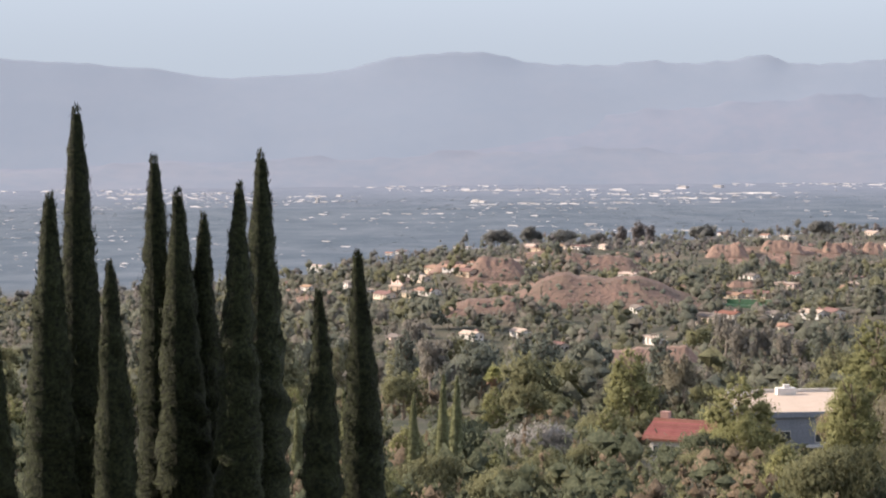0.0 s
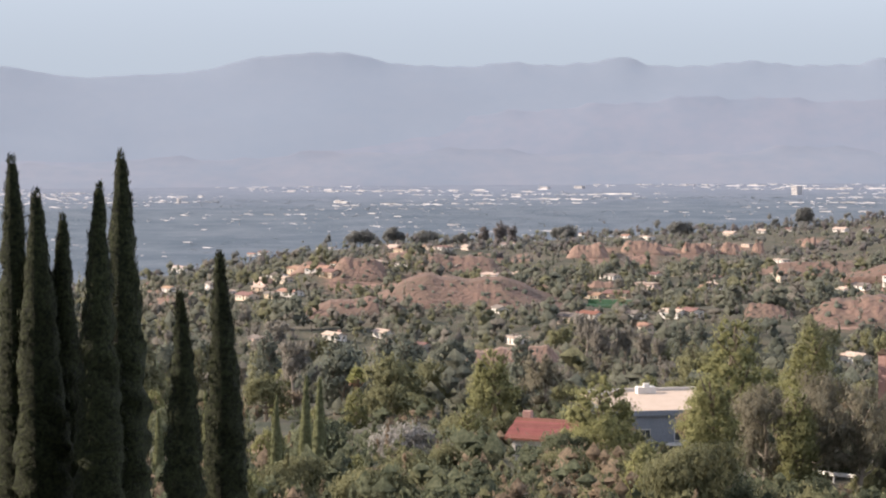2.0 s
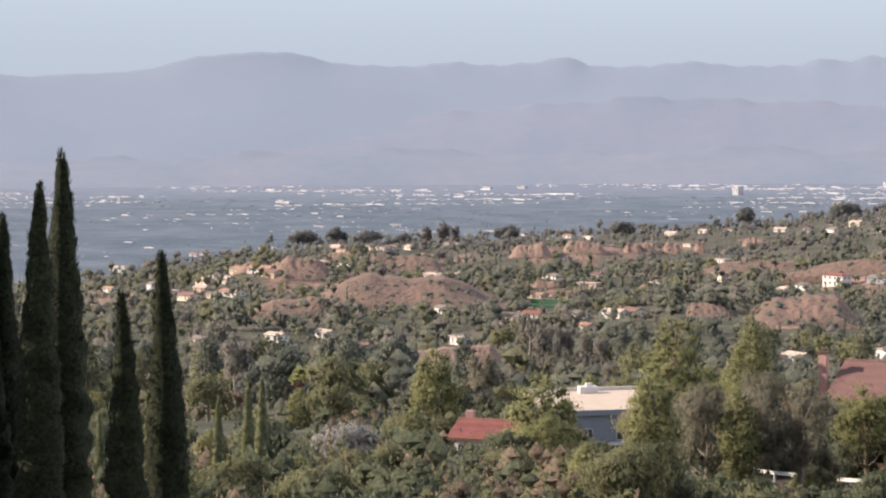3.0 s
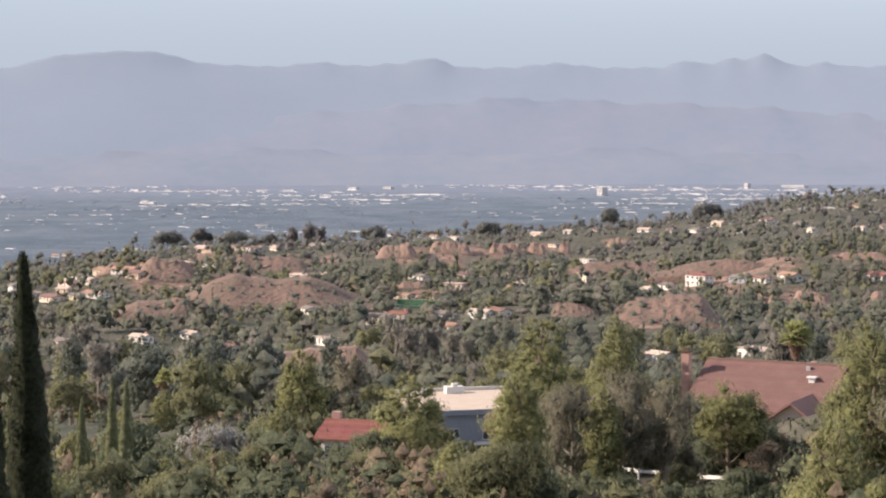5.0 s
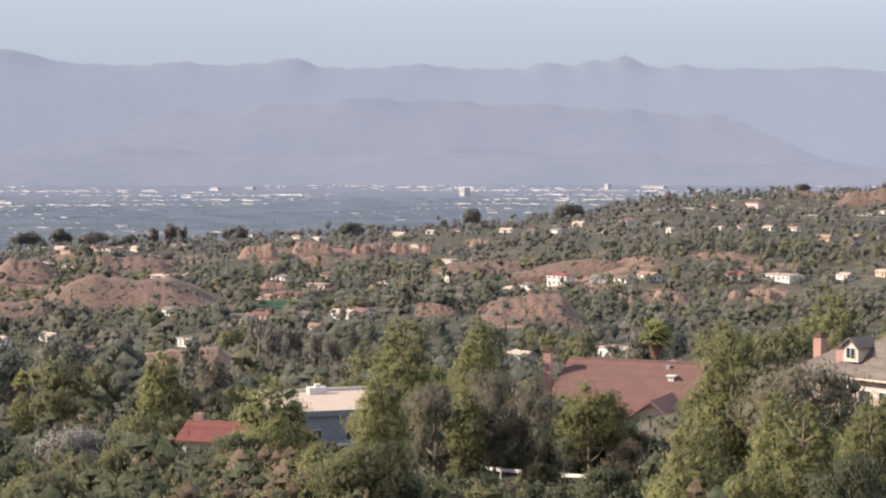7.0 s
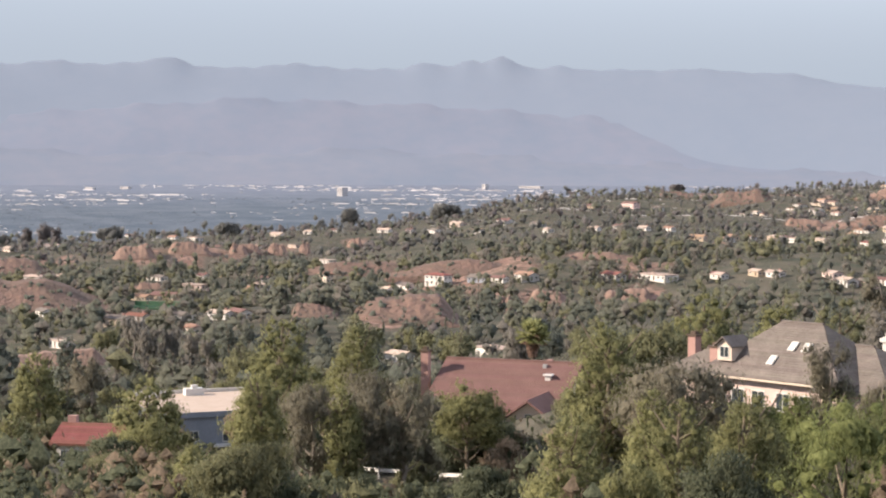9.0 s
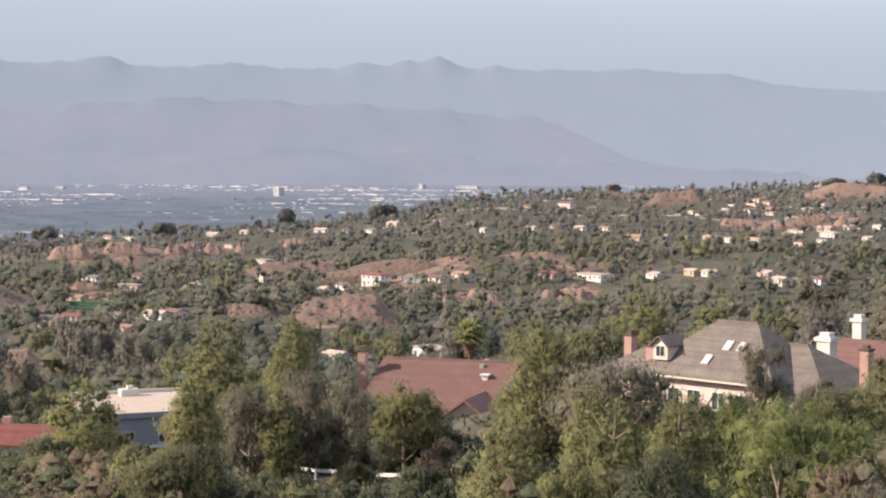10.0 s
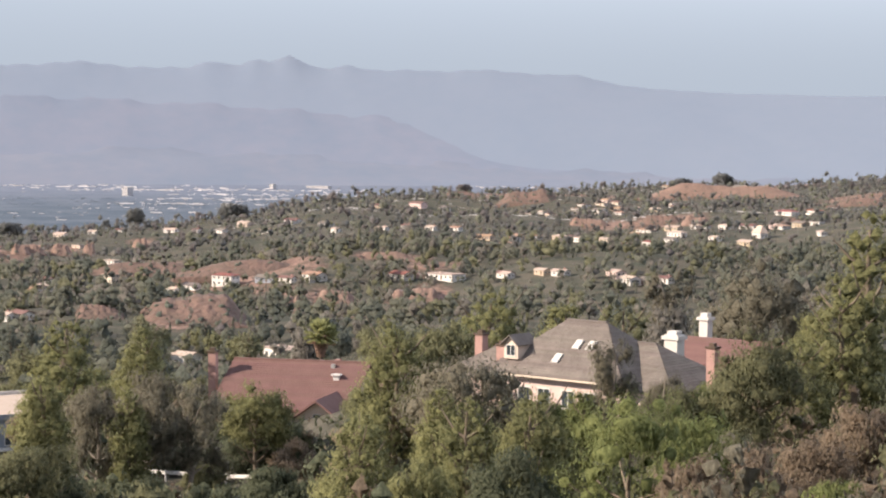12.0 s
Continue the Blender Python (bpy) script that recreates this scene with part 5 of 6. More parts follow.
stand(tree("pine_tree", "pine", M["pine"], M["bark"], 7.2, 4.7, "full yellow-green pine on the slope below the viewpoint", "tree", 0.21, 0.9, 38, level=1, most=8000), 21.92, 98)
stand(tree("pine_tree", "pine", M["pine"], M["bark"], 8.1, 3.9, "full yellow-green pine on the slope below the viewpoint", "tree", 0.20, 0.9, 39, level=1, most=8000), 25.20, 92)
stand(tree("pine_tree", "pine", M["pine"], M["bark"], 8.3, 4.6, "full yellow-green pine on the slope below the viewpoint", "tree", 0.20, 0.9, 40, level=1, most=8000), 27.11, 96)
stand(tree("pepper_tree", "shrub", M["pepper"], M["bark"], 8.0, 7.6, "bright green pepper tree with hanging foliage", "tree", 0.20, 0.9, 41, level=1, most=8000), 30.19, 84)
stand(tree("shrub", "shrub", M["pepper"], M["bark"], 7.6, 4.1, "rounded green shrub on the slope", "shrub", 0.20, 0.9, 42, level=1, most=8000), 32.08, 92)
stand(tree("pine_tree", "pine", M["pine"], M["bark"], 8.2, 5.0, "full yellow-green pine on the slope below the viewpoint", "tree", 0.22, 0.9, 43, level=1, most=8000), 27.28, 104)
stand(tree("eucalyptus_tree", "euc", M["euc"], M["palebark"], 10.0, 4.1, "brownish grey-green eucalyptus with a thin open crown", "tree", 0.26, 0.9, 44, level=1, most=8000), 29.58, 125)
stand(tree("broadleaf_tree", "round", M["oak"], M["bark"], 9.6, 6.6, "dense dark green broadleaf tree among the gardens", "tree", 0.24, 0.9, 45, level=1, most=8000), 34.00, 112)
stand(tree("pine_tree", "pine", M["pine"], M["bark"], 17.7, 13.5, "full yellow-green pine on the slope below the viewpoint", "tree", 0.48, 0.9, 46, most=5500), 25.87, 230)
stand(tree("pine_tree", "pine", M["pine"], M["bark"], 18.2, 12.5, "full yellow-green pine on the slope below the viewpoint", "tree", 0.50, 0.9, 47, most=5500), 28.11, 250)
stand(tree("pine_tree", "pine", M["oak"], M["bark"], 19.2, 13.0, "full yellow-green pine on the slope below the viewpoint", "tree", 0.50, 0.9, 48, most=5500), 29.83, 240)
stand(tree("eucalyptus_tree", "euc", M["euc"], M["palebark"], 25.8, 8.1, "brownish grey-green eucalyptus with a thin open crown", "tree", 0.50, 0.9, 49, most=3500), 31.35, 300)
stand(tree("eucalyptus_tree", "round", M["euc"], M["palebark"], 25.0, 16.0, "broad brownish grey-green eucalyptus with a rounded crown", "tree", 0.50, 0.9, 50, most=6500), 34.0, 270)
stand(tree("pine_tree", "pine", M["pine"], M["bark"], 12.3, 8.1, "full yellow-green pine on the slope below the viewpoint", "tree", 0.26, 0.9, 51, most=8000), 36.38, 150)
stand(tree("pine_tree", "pine", M["pine"], M["bark"], 26.8, 10.7, "full yellow-green pine on the slope below the viewpoint", "tree", 0.44, 0.9, 52, most=3500), 37.25, 210)
stand(tree("pine_tree", "pine", M["pine"], M["bark"], 9.5, 6.1, "full yellow-green pine on the slope below the viewpoint", "tree", 0.29, 0.9, 53, most=8000), 35.57, 170)
stand(cypress(7.0, 2.18, M["oak"], 54, "slender light green cypress on the lower slope", 0.4, 1500, "slender cypresses"), 2.06, 330)
stand(cypress(7.7, 2.21, M["oak"], 55, "slender light green cypress on the lower slope", 0.4, 1500, "slender cypresses"), 2.40, 335)
stand(cypress(6.8, 2.18, M["oak"], 56, "slender light green cypress on the lower slope", 0.4, 1500, "slender cypresses"), 2.75, 330)
stand(cypress(8.1, 2.25, M["oak"], 57, "slender light green cypress on the lower slope", 0.4, 1500, "slender cypresses"), 3.01, 340)
stand(tree("broadleaf_tree", "round", M["oak"], M["bark"], 9.9, 7.2, "dense dark green broadleaf tree among the gardens", "tree", 0.50, 0.9, 58, most=3500), 3.78, 300)
stand(tree("broadleaf_tree", "round", M["oak"], M["bark"], 6.9, 6.1, "dense dark green broadleaf tree among the gardens", "tree", 0.50, 0.9, 59, most=3500), 5.50, 290)
stand(tree("pine_tree", "pine", M["pine"], M["bark"], 7.4, 8.0, "full yellow-green pine on the slope below the viewpoint", "tree", 0.50, 0.9, 60, most=3500), 6.53, 330)
stand(fan_palm(9.1, 4.0, 61, "fan palm with a skirt of dry fronds"), 1.54, 300)
stand(fan_palm(14.7, 4.6, 62, "fan palm with a skirt of dry fronds"), 20.67, 230)
stand(tree("silver_shrub", "shrub", M["silver"], M["bark"], 4.2, 7.4, "pale silvery grey flowering shrub among green trees", "shrub", 0.40, 0.9, 63, most=3500), 3.00, 190)
stand(tree("broadleaf_tree", "round", M["oak"], M["bark"], 3.6, 5.0, "dense dark green broadleaf tree among the gardens", "tree", 0.26, 0.9, 64, most=8000), 4.54, 150)
stand(tree("broadleaf_tree", "round", M["oak"], M["bark"], 3.9, 5.0, "dense dark green broadleaf tree among the gardens", "tree", 0.23, 0.9, 65, most=8000), 3.33, 140)
stand(tree("pine_tree", "pine", M["pine"], M["bark"], 3.0, 3.8, "full yellow-green pine on the slope below the viewpoint", "tree", 0.26, 0.9, 66, level=1, most=8000), 1.43, 125)
stand(tree("broadleaf_tree", "round", M["oak"], M["bark"], 2.7, 5.5, "dense dark green broadleaf tree among the gardens", "tree", 0.23, 0.9, 67, most=8000), 7.97, 140)
stand(tree("broadleaf_tree", "round", M["oak"], M["bark"], 3.6, 7.6, "dense dark green broadleaf tree among the gardens", "tree", 0.44, 0.9, 68, most=3500), 5.06, 210)
stand(tree("pine_tree", "pine", M["pine"], M["bark"], 4.1, 4.1, "full yellow-green pine on the slope below the viewpoint", "tree", 0.29, 0.9, 69, most=8000), -1.16, 170)
stand(tree("broadleaf_tree", "round", M["oak"], M["bark"], 2.2, 6.0, "dense dark green broadleaf tree among the gardens", "tree", 0.42, 0.9, 70, most=3500), 0.22, 200)
stand(tree("broadleaf_tree", "round", M["oak"], M["bark"], 3.3, 6.0, "dense dark green broadleaf tree among the gardens", "tree", 0.42, 0.9, 71, most=3500), -2.54, 200)
stand(tree("shrub", "shrub", M["dark"], M["bark"], 5.6, 6.9, "rounded green shrub on the slope", "shrub", 0.48, 0.9, 72, most=3500), -3.91, 230)
stand(tree("broadleaf_tree", "round", M["oak"], M["bark"], 4.5, 6.3, "dense dark green broadleaf tree among the gardens", "tree", 0.22, 0.9, 73, level=1, most=8000), 11.84, 105)
stand(tree("pine_tree", "pine", M["pine"], M["bark"], 5.2, 3.2, "full yellow-green pine on the slope below the viewpoint", "tree", 0.25, 0.9, 74, level=1, most=8000), 10.33, 120)
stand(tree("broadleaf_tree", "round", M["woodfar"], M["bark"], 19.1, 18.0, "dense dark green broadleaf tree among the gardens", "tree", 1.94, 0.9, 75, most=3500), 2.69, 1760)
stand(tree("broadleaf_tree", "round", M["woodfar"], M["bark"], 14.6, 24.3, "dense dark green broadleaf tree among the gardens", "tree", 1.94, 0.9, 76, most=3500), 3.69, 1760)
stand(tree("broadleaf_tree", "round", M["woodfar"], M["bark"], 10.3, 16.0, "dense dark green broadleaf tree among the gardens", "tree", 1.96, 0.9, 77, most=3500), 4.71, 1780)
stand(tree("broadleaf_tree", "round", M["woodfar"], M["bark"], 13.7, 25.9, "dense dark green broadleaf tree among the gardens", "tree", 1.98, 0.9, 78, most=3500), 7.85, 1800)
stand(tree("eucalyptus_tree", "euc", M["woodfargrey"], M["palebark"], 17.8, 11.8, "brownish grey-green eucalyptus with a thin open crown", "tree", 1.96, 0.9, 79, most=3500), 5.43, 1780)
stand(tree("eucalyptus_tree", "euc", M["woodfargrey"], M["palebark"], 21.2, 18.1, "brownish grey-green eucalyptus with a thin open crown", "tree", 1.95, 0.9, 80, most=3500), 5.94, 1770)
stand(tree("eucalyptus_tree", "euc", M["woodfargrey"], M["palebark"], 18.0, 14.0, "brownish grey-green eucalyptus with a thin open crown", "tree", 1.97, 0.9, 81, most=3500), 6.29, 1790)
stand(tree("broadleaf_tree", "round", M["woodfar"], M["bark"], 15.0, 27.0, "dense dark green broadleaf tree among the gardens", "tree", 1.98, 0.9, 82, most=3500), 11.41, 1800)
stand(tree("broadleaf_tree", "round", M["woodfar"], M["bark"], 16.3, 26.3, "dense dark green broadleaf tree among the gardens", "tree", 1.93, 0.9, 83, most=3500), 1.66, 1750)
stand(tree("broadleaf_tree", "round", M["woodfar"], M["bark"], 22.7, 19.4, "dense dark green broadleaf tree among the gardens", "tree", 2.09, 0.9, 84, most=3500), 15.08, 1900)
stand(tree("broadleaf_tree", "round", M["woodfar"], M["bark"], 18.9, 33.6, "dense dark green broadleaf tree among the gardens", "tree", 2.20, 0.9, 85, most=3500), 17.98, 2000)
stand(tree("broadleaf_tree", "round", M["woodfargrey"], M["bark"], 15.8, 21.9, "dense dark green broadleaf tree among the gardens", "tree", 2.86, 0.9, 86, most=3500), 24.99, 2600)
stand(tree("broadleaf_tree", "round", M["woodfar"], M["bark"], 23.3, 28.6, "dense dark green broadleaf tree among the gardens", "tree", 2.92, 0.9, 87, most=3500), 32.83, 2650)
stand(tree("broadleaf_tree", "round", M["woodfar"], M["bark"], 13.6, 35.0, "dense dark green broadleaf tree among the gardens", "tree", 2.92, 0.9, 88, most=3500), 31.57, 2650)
stand(tree("broadleaf_tree", "round", M["oak"], M["bark"], 7.8, 2.7, "dense dark green broadleaf tree among the gardens", "tree", 0.28, 0.9, 89, level=1, most=8000), 33.09, 130)
stand(tree("shrub", "shrub", M["oak"], M["bark"], 3.8, 4.0, "rounded green shrub on the slope", "shrub", 0.23, 0.9, 90, most=8000), 26.50, 139)
stand(tree("shrub", "shrub", M["pine"], M["bark"], 3.7, 3.7, "rounded green shrub on the slope", "shrub", 0.23, 0.9, 91, most=8000), 27.59, 138)
stand(tree("shrub", "shrub", M["oak"], M["bark"], 4.0, 3.7, "rounded green shrub on the slope", "shrub", 0.23, 0.9, 92, most=8000), 28.66, 137)
stand(tree("shrub", "shrub", M["oak"], M["bark"], 6.2, 4.0, "rounded green shrub on the slope", "shrub", 0.28, 0.9, 93, level=1, most=8000), 30.97, 132)
stand(tree("pine_tree", "pine", M["pine"], M["bark"], 7.9, 5.0, "full yellow-green pine on the slope below the viewpoint", "tree", 0.23, 0.9, 94, most=8000), 12.32, 140)
stand(tree("broadleaf_tree", "round", M["oak"], M["bark"], 4.4, 5.6, "dense dark green broadleaf tree among the gardens", "tree", 0.21, 0.9, 95, level=1, most=8000), 11.90, 98)
stand(tree("shrub", "shrub", M["dry"], M["bark"], 4.3, 3.5, "rounded green shrub on the slope", "shrub", 0.28, 0.9, 96, level=1, most=8000), 19.94, 128)
stand(tree("shrub", "shrub", M["dark"], M["bark"], 5.4, 3.7, "rounded green shrub on the slope", "shrub", 0.23, 0.9, 97, most=8000), 18.05, 151)
stand(tree("shrub", "shrub", M["oak"], M["bark"], 3.0, 4.1, "rounded green shrub on the slope", "shrub", 0.22, 0.9, 98, level=1, most=8000), 21.23, 105)
stand(tree("shrub", "shrub", M["dark"], M["bark"], 3.2, 4.0, "rounded green shrub on the slope", "shrub", 0.22, 0.9, 99, level=1, most=8000), 19.16, 110)
stand(tree("shrub", "shrub", M["oak"], M["bark"], 2.6, 3.6, "rounded green shrub on the slope", "shrub", 0.26, 0.9, 101, most=8000), 21.92, 150)
stand(tree("pine_tree", "pine", M["pine"], M["bark"], 7.2, 3.7, "full yellow-green pine on the slope below the viewpoint", "tree", 0.24, 0.9, 102, level=1, most=8000), 24.34, 112)
stand(tree("shrub", "shrub", M["pine"], M["bark"], 5.2, 4.0, "rounded green shrub on the slope", "shrub", 0.20, 0.9, 103, level=1, most=8000), 23.66, 88)
stand(tree("shrub", "shrub", M["dark"], M["bark"], 4.1, 4.1, "rounded green shrub on the slope", "shrub", 0.20, 0.9, 104, level=1, most=8000), 26.43, 80)
stand(tree("pine_tree", "pine", M["pepper"], M["bark"], 7.2, 3.2, "full yellow-green pine on the slope below the viewpoint", "tree", 0.25, 0.9, 105, level=1, most=8000), 28.66, 118)
stand(tree("broadleaf_tree", "round", M["oak"], M["bark"], 7.1, 4.0, "dense dark green broadleaf tree among the gardens", "tree", 0.22, 0.9, 106, level=1, most=8000), 31.57, 110)
stand(tree("eucalyptus_tree", "euc", M["euc"], M["palebark"], 8.7, 2.5, "brownish grey-green eucalyptus with a thin open crown", "tree", 0.25, 0.9, 107, level=1, most=8000), 31.05, 118)
stand(tree("shrub", "shrub", M["oak"], M["bark"], 5.6, 3.5, "rounded green shrub on the slope", "shrub", 0.20, 0.9, 108, level=1, most=8000), 33.28, 96)
stand(tree("shrub", "shrub", M["dry"], M["bark"], 3.8, 3.5, "rounded green shrub on the slope", "shrub", 0.20, 0.9, 109, level=1, most=8000), 32.27, 78)
stand(tree("shrub", "shrub", M["dry"], M["bark"], 4.7, 3.8, "rounded green shrub on the slope", "shrub", 0.20, 0.9, 110, level=1, most=8000), 33.96, 84)
stand(tree("shrub", "shrub", M["dry"], M["bark"], 4.9, 4.3, "rounded green shrub on the slope", "shrub", 0.20, 0.9, 111, level=1, most=8000), 35.63, 90)
stand(tree("shrub", "shrub", M["dry"], M["bark"], 4.5, 4.8, "rounded green shrub on the slope", "shrub", 0.21, 0.9, 112, level=1, most=8000), 37.10, 100)
stand(tree("shrub", "shrub", M["pepper"], M["bark"], 3.4, 2.7, "rounded green shrub on the slope", "shrub", 0.20, 0.9, 113, level=1, most=8000), 36.31, 76)
stand(tree("pine_tree", "pine", M["pine"], M["bark"], 8.4, 5.5, "full yellow-green pine on the slope below the viewpoint", "tree", 0.23, 0.9, 114, most=8000), 35.25, 140)
stand(tree("broadleaf_tree", "round", M["woodgrey"], M["bark"], 17.3, 8.3, "dense dark green broadleaf tree among the gardens", "tree", 0.48, 0.9, 115, most=3500), 31.19, 230)
stand(tree("broadleaf_tree", "round", M["oak"], M["bark"], 16.7, 7.9, "dense dark green broadleaf tree among the gardens", "tree", 0.50, 0.9, 116, most=3500), 28.98, 240)
stand(tree("pine_tree", "pine", M["pine"], M["bark"], 15.9, 7.2, "full yellow-green pine on the slope below the viewpoint", "tree", 0.42, 0.9, 117, most=3500), 25.19, 200)
stand(tree("shrub", "shrub", M["pine"], M["bark"], 6.8, 4.8, "rounded green shrub on the slope", "shrub", 0.26, 0.9, 118, level=1, most=8000), 26.93, 122)
stand(tree("shrub", "shrub", M["pepper"], M["bark"], 7.0, 4.3, "rounded green shrub on the slope", "shrub", 0.25, 0.9, 119, level=1, most=8000), 28.23, 120)
stand(tree("shrub", "shrub", M["pepper"], M["bark"], 8.3, 3.5, "rounded green shrub on the slope", "shrub", 0.28, 0.9, 120, level=1, most=8000), 32.15, 128)
stand(tree("broadleaf_tree", "round", M["oak"], M["bark"], 3.0, 4.9, "dense dark green broadleaf tree among the gardens", "tree", 0.22, 0.9, 121, level=1, most=8000), 1.95, 108)
stand(tree("shrub", "shrub", M["oak"], M["bark"], 3.4, 4.7, "rounded green shrub on the slope", "shrub", 0.24, 0.9, 122, level=1, most=8000), -0.48, 112)
stand(tree("shrub", "shrub", M["pine"], M["bark"], 3.2, 4.4, "rounded green shrub on the slope", "shrub", 0.22, 0.9, 123, level=1, most=8000), -2.21, 105)

stand(tree("eucalyptus_tree", "euc", M["euc"], M["palebark"], 8.6, 6.2, "brownish grey-green eucalyptus with a thin open crown", "tree", 0.30, 0.9, 124, level=1, most=8000), 15.45, 134)
stand(tree("shrub", "shrub", M["dark"], M["bark"], 4.2, 5.4, "rounded green shrub on the slope", "shrub", 0.24, 0.9, 126, level=1, most=6000), 16.2, 150)
stand(tree("shrub", "shrub", M["dark"], M["bark"], 4.4, 5.0, "rounded green shrub on the slope", "shrub", 0.24, 0.9, 127, level=1, most=6000), 17.6, 148)
stand(tree("shrub", "shrub", M["dry"], M["bark"], 4.4, 4.6, "rounded brownish shrub at the garden edge", "shrub", 0.24, 0.9, 128, level=1, most=6000), 18.9, 146)

stand(tree("shrub", "shrub", M["dark"], M["bark"], 3.4, 5.5, "rounded green shrub on the slope", "shrub", 0.34, 0.9, 129, most=4000), 7.9, 176)

for az_, r_, h_, w_, kind_, seed_ in ((18.3, 143, 3.6, 4.6, "dark", 130), (19.6, 144, 3.2, 4.4, "dark", 131), (17.2, 131, 2.4, 4.0, "oak", 132), (15.2, 121, 3.0, 4.6, "dark", 133), (13.4, 112, 3.0, 4.6, "oak", 134), (9.1, 178, 5.6, 5.4, "pine", 135)):
    stand(tree("shrub", "shrub", M[kind_], M["bark"], h_, w_, "rounded green shrub at the garden edge", "shrub", 0.22, 0.9, seed_, most=5000), az_, r_)


# ---- a tennis court between the far houses ----
court = tagged(new("tennis_court"), "green tennis court behind a low green screen", "tennis court")
part("surface", boxes((-11, 11, -7, 7, -1.5, 0.25)), M["court"], court)
part("screen", boxes((-11.2, 11.2, 7.0, 7.15, 0.0, 2.6)), M["court"], court)
part("screen", boxes((-11.2, 11.2, -7.15, -7.0, 0.0, 0.9)), M["court"], court)
part("kerb", boxes((-11.3, 11.3, 7.15, 7.5, -1, 2.75)), M["cream"], court)
stand(court, 9.15, 905, -0.6, -25)


# ---- eroded banks and dry hillsides ----
def bluff(az, r, w, h, kind, seed):
    """A steep bank of bare earth, cut by gullies and running back into the slope."""
    g = np.random.default_rng(seed)
    s, v = np.linspace(-1, 1, 48), np.concatenate([np.linspace(0, 1, 15), [1.3, 1.7]])
    S, W = np.meshgrid(s, v)
    ph = g.uniform(0, 6.28, 7)
    ends = g.uniform(0.3, 0.8, 2)
    crest = smooth(0, ends[0], S + 1) * smooth(0, ends[1], 1 - S) * (0.88 + 0.09 * np.sin(3.1 * S + ph[0]) + 0.05 * np.sin(8 * S + ph[1]) + 0.02 * np.sin(29 * S + ph[6]))
    gully = np.abs(np.sin(5.2 * S + ph[2] + 0.6 * np.sin(3 * W))) * 0.6 + 0.3 * np.sin(15 * S + ph[3] + 2 * W) + 0.12 * np.sin(37 * S + ph[4] - 5 * W)
    z = h * np.maximum(crest, 0) * np.where(W <= 1, W ** 0.85, 1 - 0.15 * (W - 1)) * (1 + 0.03 * np.sin(23 * S + 9 * W + ph[5]))
    deep = 1.1 if kind == "earth" else 2.2
    y = h * deep * W + (0.06 if kind == "earth" else 0.015) * h * gully * np.sin(np.pi * np.clip(W, 0, 1)) + 1.5 * h * np.maximum(W - 1, 0)
    x = S * w * (0.6 if kind == "earth" else 0.72) + 0.05 * h * np.sin(9 * W + ph[1])
    z[0] = -3.0
    z[:, 0] = z[:, -1] = -2.0
    me = sheet("earth_bank", np.stack([x, y, z], -1).reshape(-1, 3), grid_faces(len(v), len(s)), M[kind])
    label = "steep eroded bank of bare pinkish earth" if kind == "earth" else "dry reddish-brown hillside with thin scrub"
    ob = stand(tagged(new("earth_bank", me), label, "bank", kind="structure"), az, r, 0.6, -az)
    # low bushes rooted on the face
    k = int(w * h * (0.015 if kind == "earth" else 0.06))
    if k:
        a, b = g.integers(3, 45, k), g.integers(2, 14, k)
        p = np.stack([x[b, a], y[b, a], z[b, a]], 1)
        m = np.array(ob.matrix_basis)
        BUSHES.append(p @ m[:3, :3].T + m[:3, 3])


BUSHES = []
# azimuth, distance, width, height, kind of soil
BANKS = [
    (0.20, 1112, 22, 7.1, "earth"),
    (1.53, 1064, 29, 13.0, "redearth"),
    (4.70, 850, 74, 14.6, "redearth"),
    (4.72, 1138, 44, 11.5, "redearth"),
    (1.26, 818, 27, 7.3, "redearth"),
    (6.30, 624, 31, 6.4, "earth"),
    (8.60, 1368, 30, 11.6, "earth"),
    (10.20, 1406, 30, 10.2, "earth"),
    (11.70, 1434, 14, 8.8, "earth"),
    (9.02, 1008, 13, 4.2, "earth"),
    (12.92, 1456, 15, 9.7, "earth"),
    (13.71, 1466, 9, 9.8, "earth"),
    (5.64, 1394, 20, 7.3, "earth"),
    (14.05, 718, 15, 5.3, "redearth"),
    (15.41, 1174, 67, 9.6, "redearth"),
    (18.55, 1054, 62, 8.6, "redearth"),
    (16.60, 712, 34, 11.0, "redearth"),
    (19.82, 890, 6, 8.6, "earth"),
    (21.17, 938, 21, 8.4, "earth"),
    (23.50, 954, 25, 8.7, "earth"),
    (22.59, 1084, 35, 5.9, "earth"),
    (25.03, 2308, 40, 9.3, "redearth"),
    (27.09, 2024, 56, 16.1, "redearth"),
    (12.05, 1448, 17, 8.2, "earth"),
    (13.73, 1536, 7, 10.9, "earth"),
    (15.20, 1646, 13, 9.3, "earth"),
    (28.82, 1700, 33, 8.7, "earth"),
    (33.01, 2300, 190, 18.6, "earth"),
    (30.99, 1662, 30, 9.4, "redearth"),
    (32.01, 1632, 24, 9.3, "earth"),
    (35.03, 1630, 28, 6.9, "redearth"),
    (36.90, 1780, 45, 8.0, "redearth"),
    (23.42, 1024, 17, 4.2, "earth"),
]
for n, row in enumerate(BANKS):
    bluff(*row, 60 + n)
bush_at = np.concatenate(BUSHES)
bush_size = rng.uniform(0.3, 1.0, (len(bush_at), 1)) ** 1.5 * 1.7 * rng.uniform(0.6, 1.2, (len(bush_at), 3))
bv, bf, bn = lumps(bush_at, bush_size, rng, 1, 0.4)
